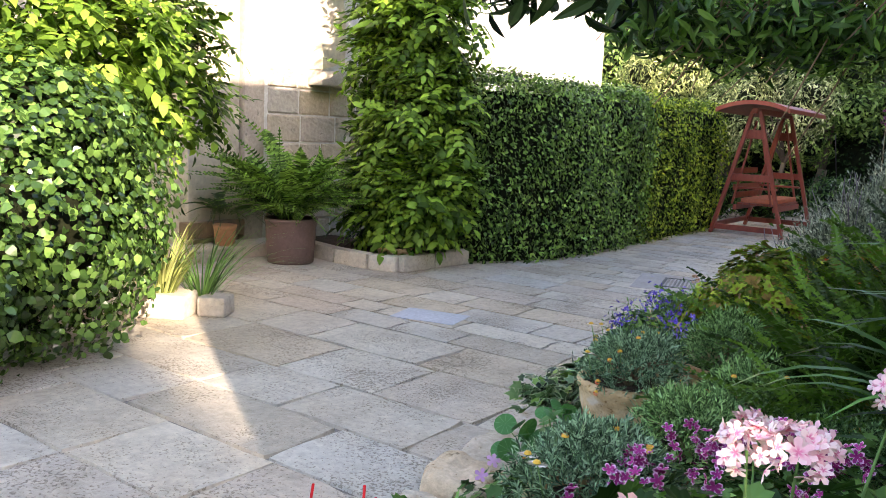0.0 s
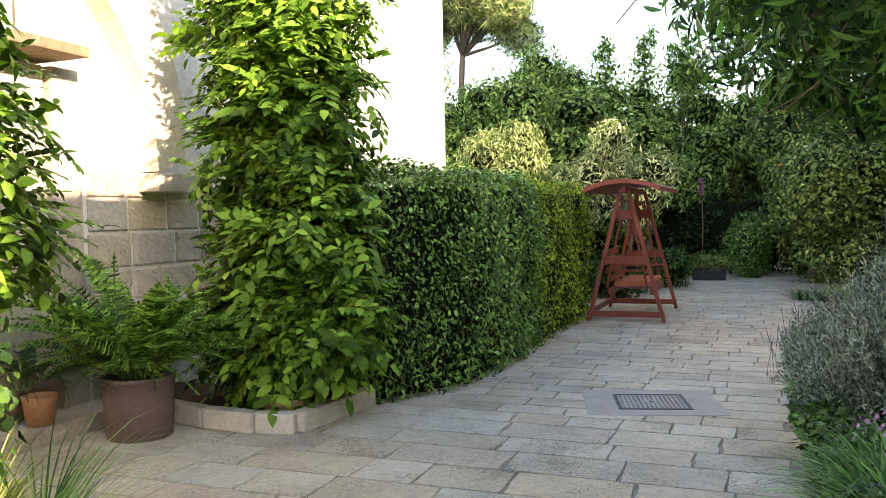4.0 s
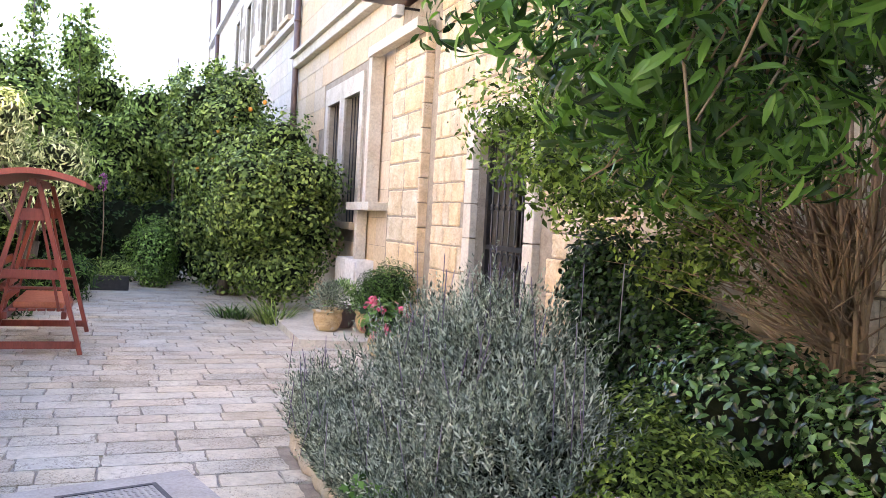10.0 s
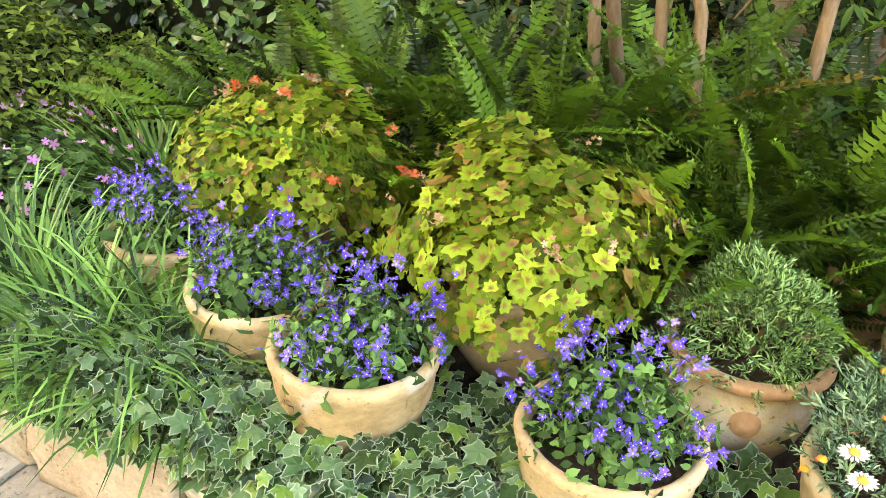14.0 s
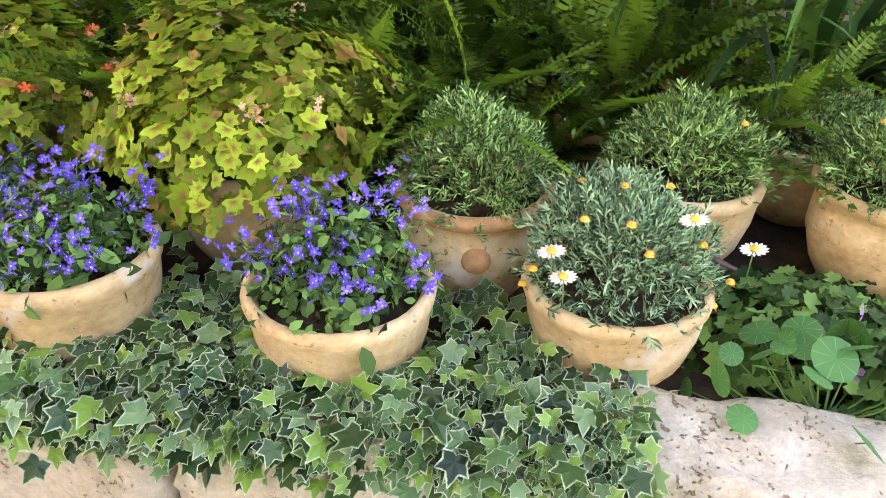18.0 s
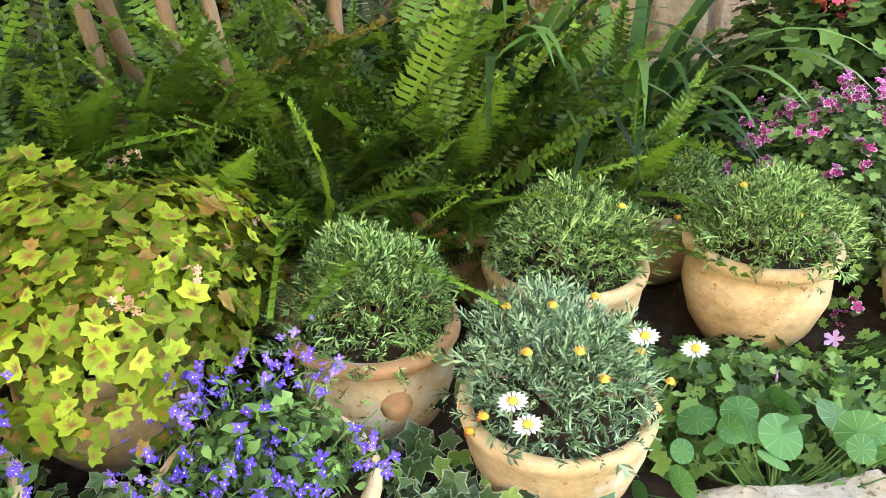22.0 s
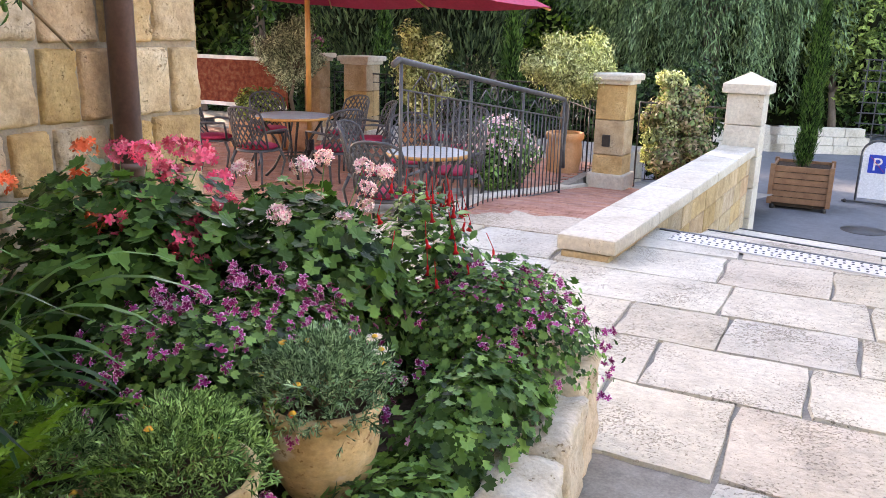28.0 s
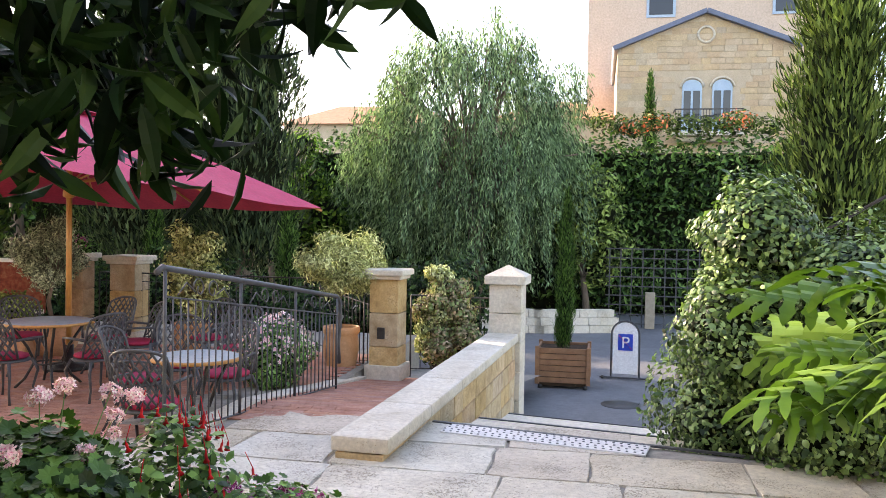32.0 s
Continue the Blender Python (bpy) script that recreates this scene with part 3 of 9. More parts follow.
def rough_stone_data(name, mat, seed, n=9):
    """A squared stone of unit size with worn, rounded edges; its outer face (towards -x) is gently uneven."""
    m = Mesh()
    us = np.concatenate([[0.0, 0.025, 0.07], np.linspace(0.13, 0.87, n), [0.93, 0.975, 1.0]]) - 0.5
    k = len(us)
    vs = []
    for i, u in enumerate(us):
        for j, w in enumerate(us):
            e = min(0.5 - abs(u), 0.5 - abs(w))
            q = min(1.0, e / 0.07)
            q = q * (2 - q)
            at = Vector((u * 3.1, w * 3.1, seed * 7.7))
            h = 0.6 * noise.noise(at) + 0.5 * noise.noise(at * 3.3) + 0.3 * noise.noise(at * 8.1)
            # corners pulled in, outline uneven
            pull = 1 - 0.10 * max(0.0, abs(u) + abs(w) - 0.86)
            wob = 0.016 * noise.noise(Vector((u * 5, w * 5, seed * 3.1 + 9)))
            vs.append((0.25 - 1.05 * q - 0.55 * h * q, u * pull + wob, w * pull + 0.8 * wob))
    fs = [(i * k + j, i * k + j + 1, (i + 1) * k + j + 1, (i + 1) * k + j) for i in range(k - 1) for j in range(k - 1)]
    m.add(vs, fs)
    m.smooth = True
    return m.data(name, mat)


STONES = [rough_stone_data("stone", M_STONE, s) for s in range(10)]


def lay_stones(parent, x, y0, y1, z0, z1, hmin, hmax, wmin, wmax, depth, limit, skip=None, near=None):
    """Courses of stones on the plane x, as separate pieces up to the limit; the rest joined."""
    r = np.random.default_rng(int(abs(y0 * 100 + z0 * 10)) + 3)
    rest, count, z = [], 0, z0
    while z < z1 - 0.05:
        h = min(r.uniform(hmin, hmax), z1 - z)
        y = y0
        while y < y1 - 0.02:
            w = r.uniform(wmin, wmax)
            if y1 - (y + w) < wmin * 0.6:
                w = y1 - y
            cy, cz = y + w / 2, z + h / 2
            if not (skip and skip(cy, cz, w, h)):
                if count < limit and (near is None or near(cy, cz)):
                    ob = new("stone", STONES[r.integers(len(STONES))])
                    ob.parent = parent
                    ob.matrix_basis = Matrix.Translation((x, cy + r.normal(0, 0.004), cz + r.normal(0, 0.004))) @ Matrix.Rotation(r.normal(0, 0.012), 4, "X") @ Matrix.Diagonal((depth, w - r.uniform(0.008, 0.03), h - r.uniform(0.008, 0.03), 1))
                    count += 1
                else:
                    rest.append((cy, cz, w, h, r.integers(len(STONES))))
            y += w
        z += h
    return rest


def joined_stones(name, parent, x, rest, depth, mat):
    m = Mesh()
    for k, me in enumerate(STONES):
        tv = np.array([v.co[:] for v in me.vertices])
        tf = [tuple(p.vertices) for p in me.polygons]
        some = [q for q in rest if q[4] == k]
        if some:
            pos = [(x, q[0], q[1]) for q in some]
            m.spread((tv, tf), pos, np.repeat(np.eye(3)[None], len(some), 0), np.array([(depth, q[2] - 0.006, q[3] - 0.006) for q in some]))
    return part(name, m, mat, parent, kind="stuff")


DOOR_Y, DOOR_W, DOOR_Z = 7.34, 1.28, 2.62


def near_skip(y, z, w, h):
    return abs(y - DOOR_Y) < DOOR_W / 2 + 0.22 + w / 2 and z < DOOR_Z + 0.2


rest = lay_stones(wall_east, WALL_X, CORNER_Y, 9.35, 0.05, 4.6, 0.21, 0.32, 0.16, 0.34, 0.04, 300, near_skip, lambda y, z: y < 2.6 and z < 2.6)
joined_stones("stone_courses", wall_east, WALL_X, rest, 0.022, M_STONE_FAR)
# pitched pilaster and smooth ashlar further on
rest = lay_stones(wall_east, WALL_X - 0.1, 9.62, 10.86, 0.0, 4.0, 0.3, 0.36, 0.5, 0.75, 0.05, 0)
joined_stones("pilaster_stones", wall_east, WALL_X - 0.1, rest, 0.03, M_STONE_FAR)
part("pilaster", Mesh().box((WALL_X + 0.0, 10.24, 2.1), (0.22, 1.28, 4.2)), M_JOINT, wall_east)
for k in range(13):
    part("quoin", Mesh().box((WALL_X - 0.005, 9.60, 0.16 + 0.315 * k), (0.225, 0.06 + 0.008 * (k % 3), 0.303), bevel=0.014), M_STONE_FAR, wall_east)


WINDOWS = [(13.45, 1.0, 1.6, 3.72), (14.75, 0.9, 1.6, 3.72)]


def far_skip(y, z, w, h):
    return any(abs(y - a) < b / 2 + 0.2 + w / 2 and c - 0.5 < z < d + 0.4 for a, b, c, d in WINDOWS)


def ashlar(name, parent, x, y0, y1, z0, z1, mat, skip=None, h=0.42, wmin=0.6, wmax=1.0, proud=0.012):
    r = np.random.default_rng(int(y0 * 7 + z0))
    m, z = Mesh(), z0
    pos, size = [], []
    while z < z1 - 0.1:
        y = y0
        while y < y1 - 0.05:
            w = min(r.uniform(wmin, wmax), y1 - y)
            if not (skip and skip(y + w / 2, z + h / 2, w, h)):
                pos.append((x - proud / 2 + 0.02, y + w / 2, z + h / 2))
                size.append((proud + 0.04, w - 0.008, h - 0.008))
            y += w
        z += h
    b = Mesh().box((0, 0, 0), (1, 1, 1), bevel=0.0)
    m.spread((np.concatenate(b.v), b.f), pos, np.repeat(np.eye(3)[None], len(pos), 0), np.array(size))
    return part(name, m, mat, parent, kind="stuff")


M_ASHLAR = rough_stuff("smooth_ashlar", [(0.56, 0.44, 0.30), (0.64, 0.53, 0.38)], 2.0, 0.85, 0.25, 30, rand=0.1, island=True)
M_ASHLAR_W = rough_stuff("pale_ashlar", [(0.52, 0.49, 0.45), (0.62, 0.60, 0.56)], 2.0, 0.85, 0.25, 30, rand=0.08, island=True)
ashlar("ashlar_blocks", wall_east, WALL_X, 10.9, 18.38, 0.0, 8.4, M_ASHLAR, far_skip)
ashlar("ashlar_blocks", wall_east, WALL_X, 18.42, 41, 0.0, 12.3, M_ASHLAR_W, lambda y, z, w, h: any(a - 0.15 - w / 2 < y < b + 0.15 + w / 2 and c - 0.3 < z < d + 0.3 for a, b, c, d in HOLES_FAR if c > 5))
part("cornice", Mesh().box((WALL_X - 0.06, 14.6, 5.05), (0.2, 7.6, 0.22), bevel=0.03).box((WALL_X - 0.1, 14.6, 5.18), (0.3, 7.6, 0.08), bevel=0.01), M_WHITE, wall_east)

# ---- paving ----


def slab_data(seed):
    r = np.random.default_rng(seed)
    m, k = Mesh(), 16
    top, low = [], []
    side = [(-0.5 + i / 4, -0.5) for i in range(4)] + [(0.5, -0.5 + i / 4) for i in range(4)] + [(0.5 - i / 4, 0.5) for i in range(4)] + [(-0.5, 0.5 - i / 4) for i in range(4)]
    for x, y in side:
        x, y = x + r.normal(0, 0.010), y + r.normal(0, 0.014)
        low.append((x, y, -0.02))
        top.append((x * 0.985, y * 0.98, 0.0 + r.normal(0, 0.0012)))
    m.add([(0, 0, 0.0015)] + top + low, [(0, 1 + i, 1 + (i + 1) % k) for i in range(k)] + [(1 + i, 1 + i + k, 1 + (i + 1) % k + k, 1 + (i + 1) % k) for i in range(k)])
    return m.data("paving_slab", M_SLAB)


SLABS = [slab_data(s) for s in range(8)]


def inside(x, y, poly):
    c, k = False, len(poly)
    for i in range(k):
        (x1, y1), (x2, y2) = poly[i], poly[(i + 1) % k]
        if (y1 > y) != (y2 > y) and x < (x2 - x1) * (y - y1) / (y2 - y1) + x1:
            c = not c
    return c


PAVED = [(-9, 36), (-9, -5.5), (-2.85, -5.5), (1.7, -6.3), (1.7, -5.95), (3.3, -5.95), (3.3, -5.2), (10.5, -5.2), (10.5, -2.9), (3.1, -2.9), (3.1, 36)]
BED = [(1.18, -2.62), (0.92, -1.0), (0.84, 0.4), (0.80, 5.5), (1.3, 5.75), (3.12, 5.75), (3.12, -2.62)]


def pave():
    r = np.random.default_rng(5)
    zones = [(-6.28, 1.2, 0.42, 0.72, 0.5, 1.15), (1.2, 4.0, 0.26, 0.42, 0.35, 0.8), (4.0, 22.0, 0.24, 0.32, 0.32, 0.66)]
    near, far = [], []
    for y0, y1, dmin, dmax, wmin, wmax in zones:
        y = y0
        while y < y1 - 0.1:
            d = min(r.uniform(dmin, dmax), y1 - y)
            x = -6.2 + r.uniform(0, 0.5)
            while x < 8.5:
                w = r.uniform(wmin, wmax)
                cx, cy = x + w / 2, y + d / 2
                if inside(cx, cy, PAVED) and not inside(cx, cy, BED):
                    q = (cx, cy, w, d, r.integers(len(SLABS)), r.normal(0, 0.25))
                    (near if -3.0 < cx < 3.2 and -5.9 < cy < 6.8 else far).append(q)
                x += w
            y += d
    near.sort(key=lambda q: abs(q[0] + 0.3) + abs(q[1] - 0.0) * 0.7)
    far += near[300:]
    for cx, cy, w, d, k, a in near[:300]:
        ob = new("paving_slab", SLABS[k])
        ob.parent = COURT_FLOOR
        ob.matrix_basis = pose(cx, cy, 0, 0, 0, a) @ Matrix.Diagonal((w - 0.012, d - 0.012, 1, 1))
    m = Mesh()
    for k, me in enumerate(SLABS):
        tv = np.array([v.co[:] for v in me.vertices])
        some = [q for q in far if q[4] == k]
        m.spread((tv, [tuple(p.vertices) for p in me.polygons]), [(q[0], q[1], 0) for q in some], np.repeat(np.eye(3)[None], len(some), 0), np.array([(q[2] - 0.012, q[3] - 0.012, 1) for q in some]))
    part("paving_setts", m, M_SLAB_FAR, COURT_FLOOR, kind="stuff")


pave()

# ---- the house across the court ----
LEFT_END = 10.85
lh = Mesh()
lh.box((LEFT_X - 0.3, (2.9 + LEFT_END) / 2, 3.2), (0.6, LEFT_END - 2.9, 9.0))
lh.box((LEFT_X - 3.0, LEFT_END - 0.3, 3.2), (5.4, 0.6, 9.0))
wall_west = solid("wall_west", lh, M_PLASTER, "tall whitewashed house wall with a stone foot", "wall", kind="structure")
# bare stone foot, courses proud of the plaster
rest = lay_stones(wall_west, 0, 2.95, 4.9, 0.0, 1.95, 0.24, 0.34, 0.3, 0.55, 0.03, 0)
rest = [(y, z, w, h, k) for y, z, w, h, k in rest]
m = Mesh()
for k, me in enumerate(STONES):
    tv = np.array([v.co[:] for v in me.vertices]) * np.array((-1, -1, 1))
    some = [q for q in rest if q[4] == k]
    if some:
        m.spread((tv, [tuple(p.vertices) for p in me.polygons]), [(LEFT_X, q[0], q[1]) for q in some], np.repeat(np.eye(3)[None], len(some), 0), np.array([(0.03, q[2] - 0.012, q[3] - 0.012) for q in some]))
M_GREYSTONE = rough_stuff("grey_limestone", [(0.42, 0.38, 0.32), (0.55, 0.51, 0.44), (0.62, 0.58, 0.51)], 3, 0.85, 0.5, 24, (12, 0.66, (0.3, 0.27, 0.22)), rand=0.15, island=True)
part("stone_foot", m, M_GREYSTONE, wall_west, kind="stuff")
# arch springing from a pilaster, over the doorway to the south
m = Mesh()
prof = []
for i in range(9):
    a = i / 8 * 1.05
    prof.append((3.55 - 1.9 * (1 - math.cos(a)), 1.95 + 1.9 * math.sin(a)))
vs, fs = [], []
for y, z in prof:
    for x in (LEFT_X - 0.02, LEFT_X + 0.22):
        vs += [(x, y, z), (x, y + 0.34 + (z - 1.95) * 0.12, z + 0.10)]
for i in range(8):
    b = 4 * i
    fs += [(b + 2, b + 3, b + 7, b + 6), (b, b + 4, b + 5, b + 1), (b, b + 2, b + 6, b + 4), (b + 1, b + 5, b + 7, b + 3)]
part("arch", m.add(vs, fs + [(0, 1, 3, 2)]), M_CREAM, wall_west)
part("springer", Mesh().box((LEFT_X + 0.12, 3.82, 1.86), (0.26, 0.62, 0.16), bevel=0.02), M_GREYSTONE, wall_west)
# doorway jamb with a small step, south of the stone foot
m = Mesh()
m.box((LEFT_X - 0.35, 2.28, 1.35), (0.7, 0.62, 2.7), bevel=0.01)
m.box((LEFT_X - 0.9, 0.0, 1.9), (0.4, 6.6, 5.6))
wall_porch = solid("wall_porch", m, M_CREAM, "cream plastered porch wall beside a doorway", "wall", kind="structure")
part("jamb", Mesh().box((LEFT_X - 0.1, 2.75, 1.35), (0.3, 0.26, 2.7), bevel=0.015), M_GREYSTONE, wall_porch)
part("sill", Mesh().box((LEFT_X + 0.02, 2.25, 0.27), (0.14, 0.7, 0.16), bevel=0.01), M_STEM, wall_porch)
part("step", Mesh().box((LEFT_X + 0.12, 2.35, 0.06), (0.5, 1.2, 0.14), bevel=0.02), M_GREYSTONE, wall_porch)
part("eave", Mesh().box((LEFT_X - 0.1, 2.35, 2.78), (0.9, 0.7, 0.08), bevel=0.01), M_STEM, wall_porch)

# ---- openings and fittings of the long house ----
M_GLASS = nodes_of("window_glass")[0]
gp = M_GLASS.node_tree.nodes["Principled BSDF"]
gp.inputs["Base Color"].default_value, gp.inputs["Roughness"].default_value = (0.02, 0.025, 0.03, 1), 0.06
# Shade of the unlit room is put into this near-black colour.
M_DARK = rough_stuff("room_shade", [(0.012, 0.011, 0.010), (0.03, 0.027, 0.024)], 3, 0.9, 0)


def window(number, y0, y1, z0, z1, bars=False):
    t = thing(f"window_{number}", "tall window with a dark frame in a stone surround", "window", (WALL_X, (y0 + y1) / 2, z0), kind="structure")
    w, h = y1 - y0, z1 - z0
    part("window_sill", Mesh().box((-0.03, 0, -0.06), (0.24, w + 0.3, 0.12), bevel=0.012), M_ASHLAR, t)
    for s in (-1, 1):
        part("jamb", Mesh().box((-0.012, s * (w / 2 + 0.1), h / 2), (0.06, 0.2, h), bevel=0.006), M_WHITE, t)
    part("lintel", Mesh().box((-0.012, 0, h + 0.16), (0.06, w + 0.4, 0.32), bevel=0.006), M_WHITE, t)
    fr = part("window_frame", Mesh().box((0.26, 0, 0.04), (0.06, w, 0.08)).box((0.26, 0, h - 0.04), (0.06, w, 0.08)).box((0.26, -w / 2 + 0.04, h / 2), (0.06, 0.08, h - 0.16)).box((0.26, w / 2 - 0.04, h / 2), (0.06, 0.08, h - 0.16)).box((0.26, 0, h / 2), (0.05, 0.05, h - 0.16)).box((0.26, 0, h * 0.66), (0.048, w - 0.16, 0.05)), M_PIPE, t)
    for s in (-1, 1):
        part("pane", Mesh().box((0.27, s * w / 4, h / 2), (0.01, w / 2 - 0.08, h - 0.14)), M_GLASS, fr)
    if bars:
        for i in range(5):
            part("bar", Mesh().tube([(0.08, -w / 2 + (i + 0.5) * w / 5, 0), (0.08, -w / 2 + (i + 0.5) * w / 5, h)], 0.01, 6), M_IRON, t)
    return t


for i, (a, b, c, d2) in enumerate([h for h in HOLES_MID if h[2] < 5] + [h for h in HOLES_FAR if h[2] > 5]):
    window(i + 1, a, b, c, d2, i < 2)
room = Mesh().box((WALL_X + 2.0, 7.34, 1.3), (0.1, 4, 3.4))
solid("wall_inside", room, M_DARK, "wall behind the grille door, room shade put into its near-black colour", "wall", kind="structure")

door = thing("door_1", "dark wrought-iron grille door in a pale stone frame", "door", (WALL_X, DOOR_Y, 0), kind="structure")
for s in (-1, 1):
    for i in range(7):
        part("jamb_stone", Mesh().box((-0.02, s * (DOOR_W / 2 + 0.1), 0.19 + i * 0.375), (0.12, 0.2, 0.365), bevel=0.012), M_WHITE, door)
part("lintel", Mesh().box((-0.02, 0, DOOR_Z + 0.14), (0.12, DOOR_W + 0.4, 0.27), bevel=0.012), M_WHITE, door)
part("frame", Mesh().box((0.12, -DOOR_W / 2 + 0.03, 1.31), (0.05, 0.06, 2.6)).box((0.12, DOOR_W / 2 - 0.03, 1.31), (0.05, 0.06, 2.6)).box((0.12, 0, 1.42), (0.04, DOOR_W - 0.1, 0.05)).box((0.12, 0, 2.15), (0.04, DOOR_W - 0.1, 0.05)).box((0.12, 0, 0.12), (0.04, DOOR_W - 0.1, 0.2)), M_IRON, door)
for i in range(8):
    y = -DOOR_W / 2 + 0.14 + i * (DOOR_W - 0.28) / 7
    part("bar", Mesh().tube([(0.12, y, 0.2), (0.12, y, 2.6)], 0.011, 6), M_IRON, door)
    part("knob", Mesh().lathe([(0.0, -0.05), (0.03, -0.02), (0.016, 0), (0.03, 0.02), (0.0, 0.05)], 8, (0.12, y, 1.85)), M_IRON, door)
    if i < 7:
        c = y + (DOOR_W - 0.28) / 14
        ring = [(0.12, c + 0.06 * math.cos(a), 1.28 + 0.09 * math.sin(a)) for a in np.linspace(0, 6.28, 13)]
        part("scroll", Mesh().tube(ring, 0.008, 5), M_IRON, door)

fit = thing("pipe_casing", "pale metal casing running along and down the facade", "pipe casing", (WALL_X, 0, 0))
part("channel", Mesh().box((-0.14, 11.68, 3.0), (0.2, 0.16, 2.3), bevel=0.006), M_WHITE, fit)
part("channel", Mesh().box((-0.2, 10.6, 4.12), (0.16, 2.2, 0.14), bevel=0.006), M_WHITE, fit)
part("ledge", Mesh().box((-0.16, 11.8, 1.84), (0.3, 1.25, 0.12), bevel=0.01), M_WHITE, fit)
part("channel", Mesh().box((-0.12, 12.2, 1.38), (0.16, 0.14, 0.8), bevel=0.006), M_WHITE, fit)
cab = thing("meter_cabinet", "low pale metal cabinet against the facade", "cabinet", (WALL_X - 0.16, 12.35, 0.1))
for s in (-1, 1):
    part("door", Mesh().box((-0.14, s * 0.29, 0.46), (0.02, 0.56, 0.86), bevel=0.006), M_PLASTER, cab)
part("body", Mesh().box((0.02, 0, 0.46), (0.28, 1.2, 0.92), bevel=0.01), M_PLASTER, cab)
dp = thing("downpipe", "tall dark downpipe at the joint of two facades", "pipe", (WALL_X - 0.1, 18.4, 0))
part("pipe", Mesh().tube([(0, 0, 0), (0, 0, 9.5)], 0.07, 12), M_PIPE, dp)
for z in (1.2, 3.6, 6.0, 8.2):
    part("bracket", Mesh().lathe([(0.07, 0), (0.085, 0), (0.085, 0.05), (0.07, 0.05)], 12, (0, 0, z)), M_PIPE, dp)
dp = thing("downpipe", "dark pipe at the far end of the pale facade", "pipe", (WALL_X - 0.08, 37.0, 0))
part("pipe", Mesh().tube([(0, 0, 0), (0, 0, 12.5)], 0.1, 8), M_PIPE, dp)
part("string_course", Mesh().box((WALL_X - 0.05, 29.5, 6.1), (0.2, 22, 0.16), bevel=0.02).box((WALL_X - 0.06, 29.5, 9.4), (0.24, 22, 0.2), bevel=0.02), M_ASHLAR_W, wall_east)
# eave with a half-round gutter over the near part
ev = thing("roof", "low tiled roof edge with a half-round metal gutter", "roof", (WALL_X, 0, 4.6), kind="structure")
part("soffit", Mesh().box((1.2, 4.05, 0.12), (3.6, 13.9, 0.1), bevel=0.01), M_PIPE, ev)
gut = []
for i in range(7):
    a = math.pi * (1 + i / 6)
    gut.append((-0.66 + 0.09 * math.cos(a), 0.2 + 0.09 * math.sin(a)))
m = Mesh()
m.add([(x, y, z) for y in (-3.0, 11.1) for x, z in gut], [(i, i + 1, i + 8, i + 7) for i in range(6)])
part("gutter", m, M_IRON_GREY, ev)
for i in range(34):
    part("roof_tile", Mesh().tube([(-0.6, -2.9 + i * 0.42, 0.2), (2.0, -2.9 + i * 0.42, 0.9)], 0.11, 8), M_CLAY_RED, ev)
cam_box = thing("floodlight", "small white floodlight and camera under the eave", "lamp", (WALL_X - 0.32, 10.2, 4.35))
part("lamp_body", Mesh().box((0, 0, 0.05), (0.12, 0.2, 0.14), bevel=0.02), M_PLASTER, cam_box)
part("bracket", Mesh().beam((0, 0, 0.1), (0.3, 0, 0.1), 0.03, 0.03), M_IRON, cam_box)

# manhole cover and its concrete apron
mh = thing("manhole_cover", "square checkered iron manhole cover in a concrete apron", "manhole cover", (-0.40, 4.62, 0.0), 15)
part("apron", Mesh().box((0, 0, -0.004), (1.05, 0.88, 0.016), bevel=0.004), rough_stuff("concrete", [(0.36, 0.34, 0.31), (0.45, 0.43, 0.40)], 5, 0.9, 0.3), mh)
part("frame", Mesh().box((0, 0.25, 0.002), (0.56, 0.03, 0.014)).box((0, -0.25, 0.002), (0.56, 0.03, 0.014)).box((0.265, 0, 0.002), (0.03, 0.47, 0.014)).box((-0.265, 0, 0.002), (0.03, 0.47, 0.014)), M_IRON, mh)
M_WORN = rough_stuff("worn_iron", [(0.30, 0.285, 0.26), (0.44, 0.42, 0.39)], 14, 0.6, 0.15, 60, metal=0.1)
part("plate", Mesh().box((0, 0, 0.0), (0.5, 0.46, 0.012)), M_WORN, mh)
m = Mesh()
for i in range(14):
    for j in range(13):
        if abs(i - 6.5) + abs(j - 6) > 2:
            m.box((-0.228 + i * 0.035, -0.21 + j * 0.035, 0.008), (0.022, 0.009, 0.005), 45 if (i + j) % 2 else -45)
part("tread", m, M_WORN, mh, kind="stuff")
part("lifting_eye", Mesh().lathe([(0.0, 0.0085), (0.02, 0.0085), (0.022, 0.006)], 10), M_IRON, mh)
# pale blue-grey replacement slab
solid("paving_slab", Mesh().box((0, 0, 0), (0.5, 0.34, 0.02), bevel=0.004), rough_stuff("bluish_slab", [(0.42, 0.46, 0.50), (0.52, 0.55, 0.58)], 4, 0.8, 0.2), "smooth blue-grey paving slab among the limestone", "paving slab", (-1.32, 1.72, -0.006), 13)

# ---- plant makers ----


def ball(n, c, rad, fill=0.35, top=False):
    """Points in the outer shell of an uneven ellipsoid, with their outward normals."""
    d = rand_dirs(n)
    if top:
        d[:, 2] = np.abs(d[:, 2]) - 0.25
        d = unit(d)
    k = rng.normal(size=(5, 3)) * 2.2
    lump = 1 + 0.10 * np.sin(d @ k.T * 2 + rng.uniform(0, 6, 5)).sum(1) / 1.6
    r = (1 - fill * rng.random(n) ** 1.6) * lump
    rad = np.asarray(rad, float)
    return np.asarray(c) + d * rad * r[:, None], unit(d / rad)


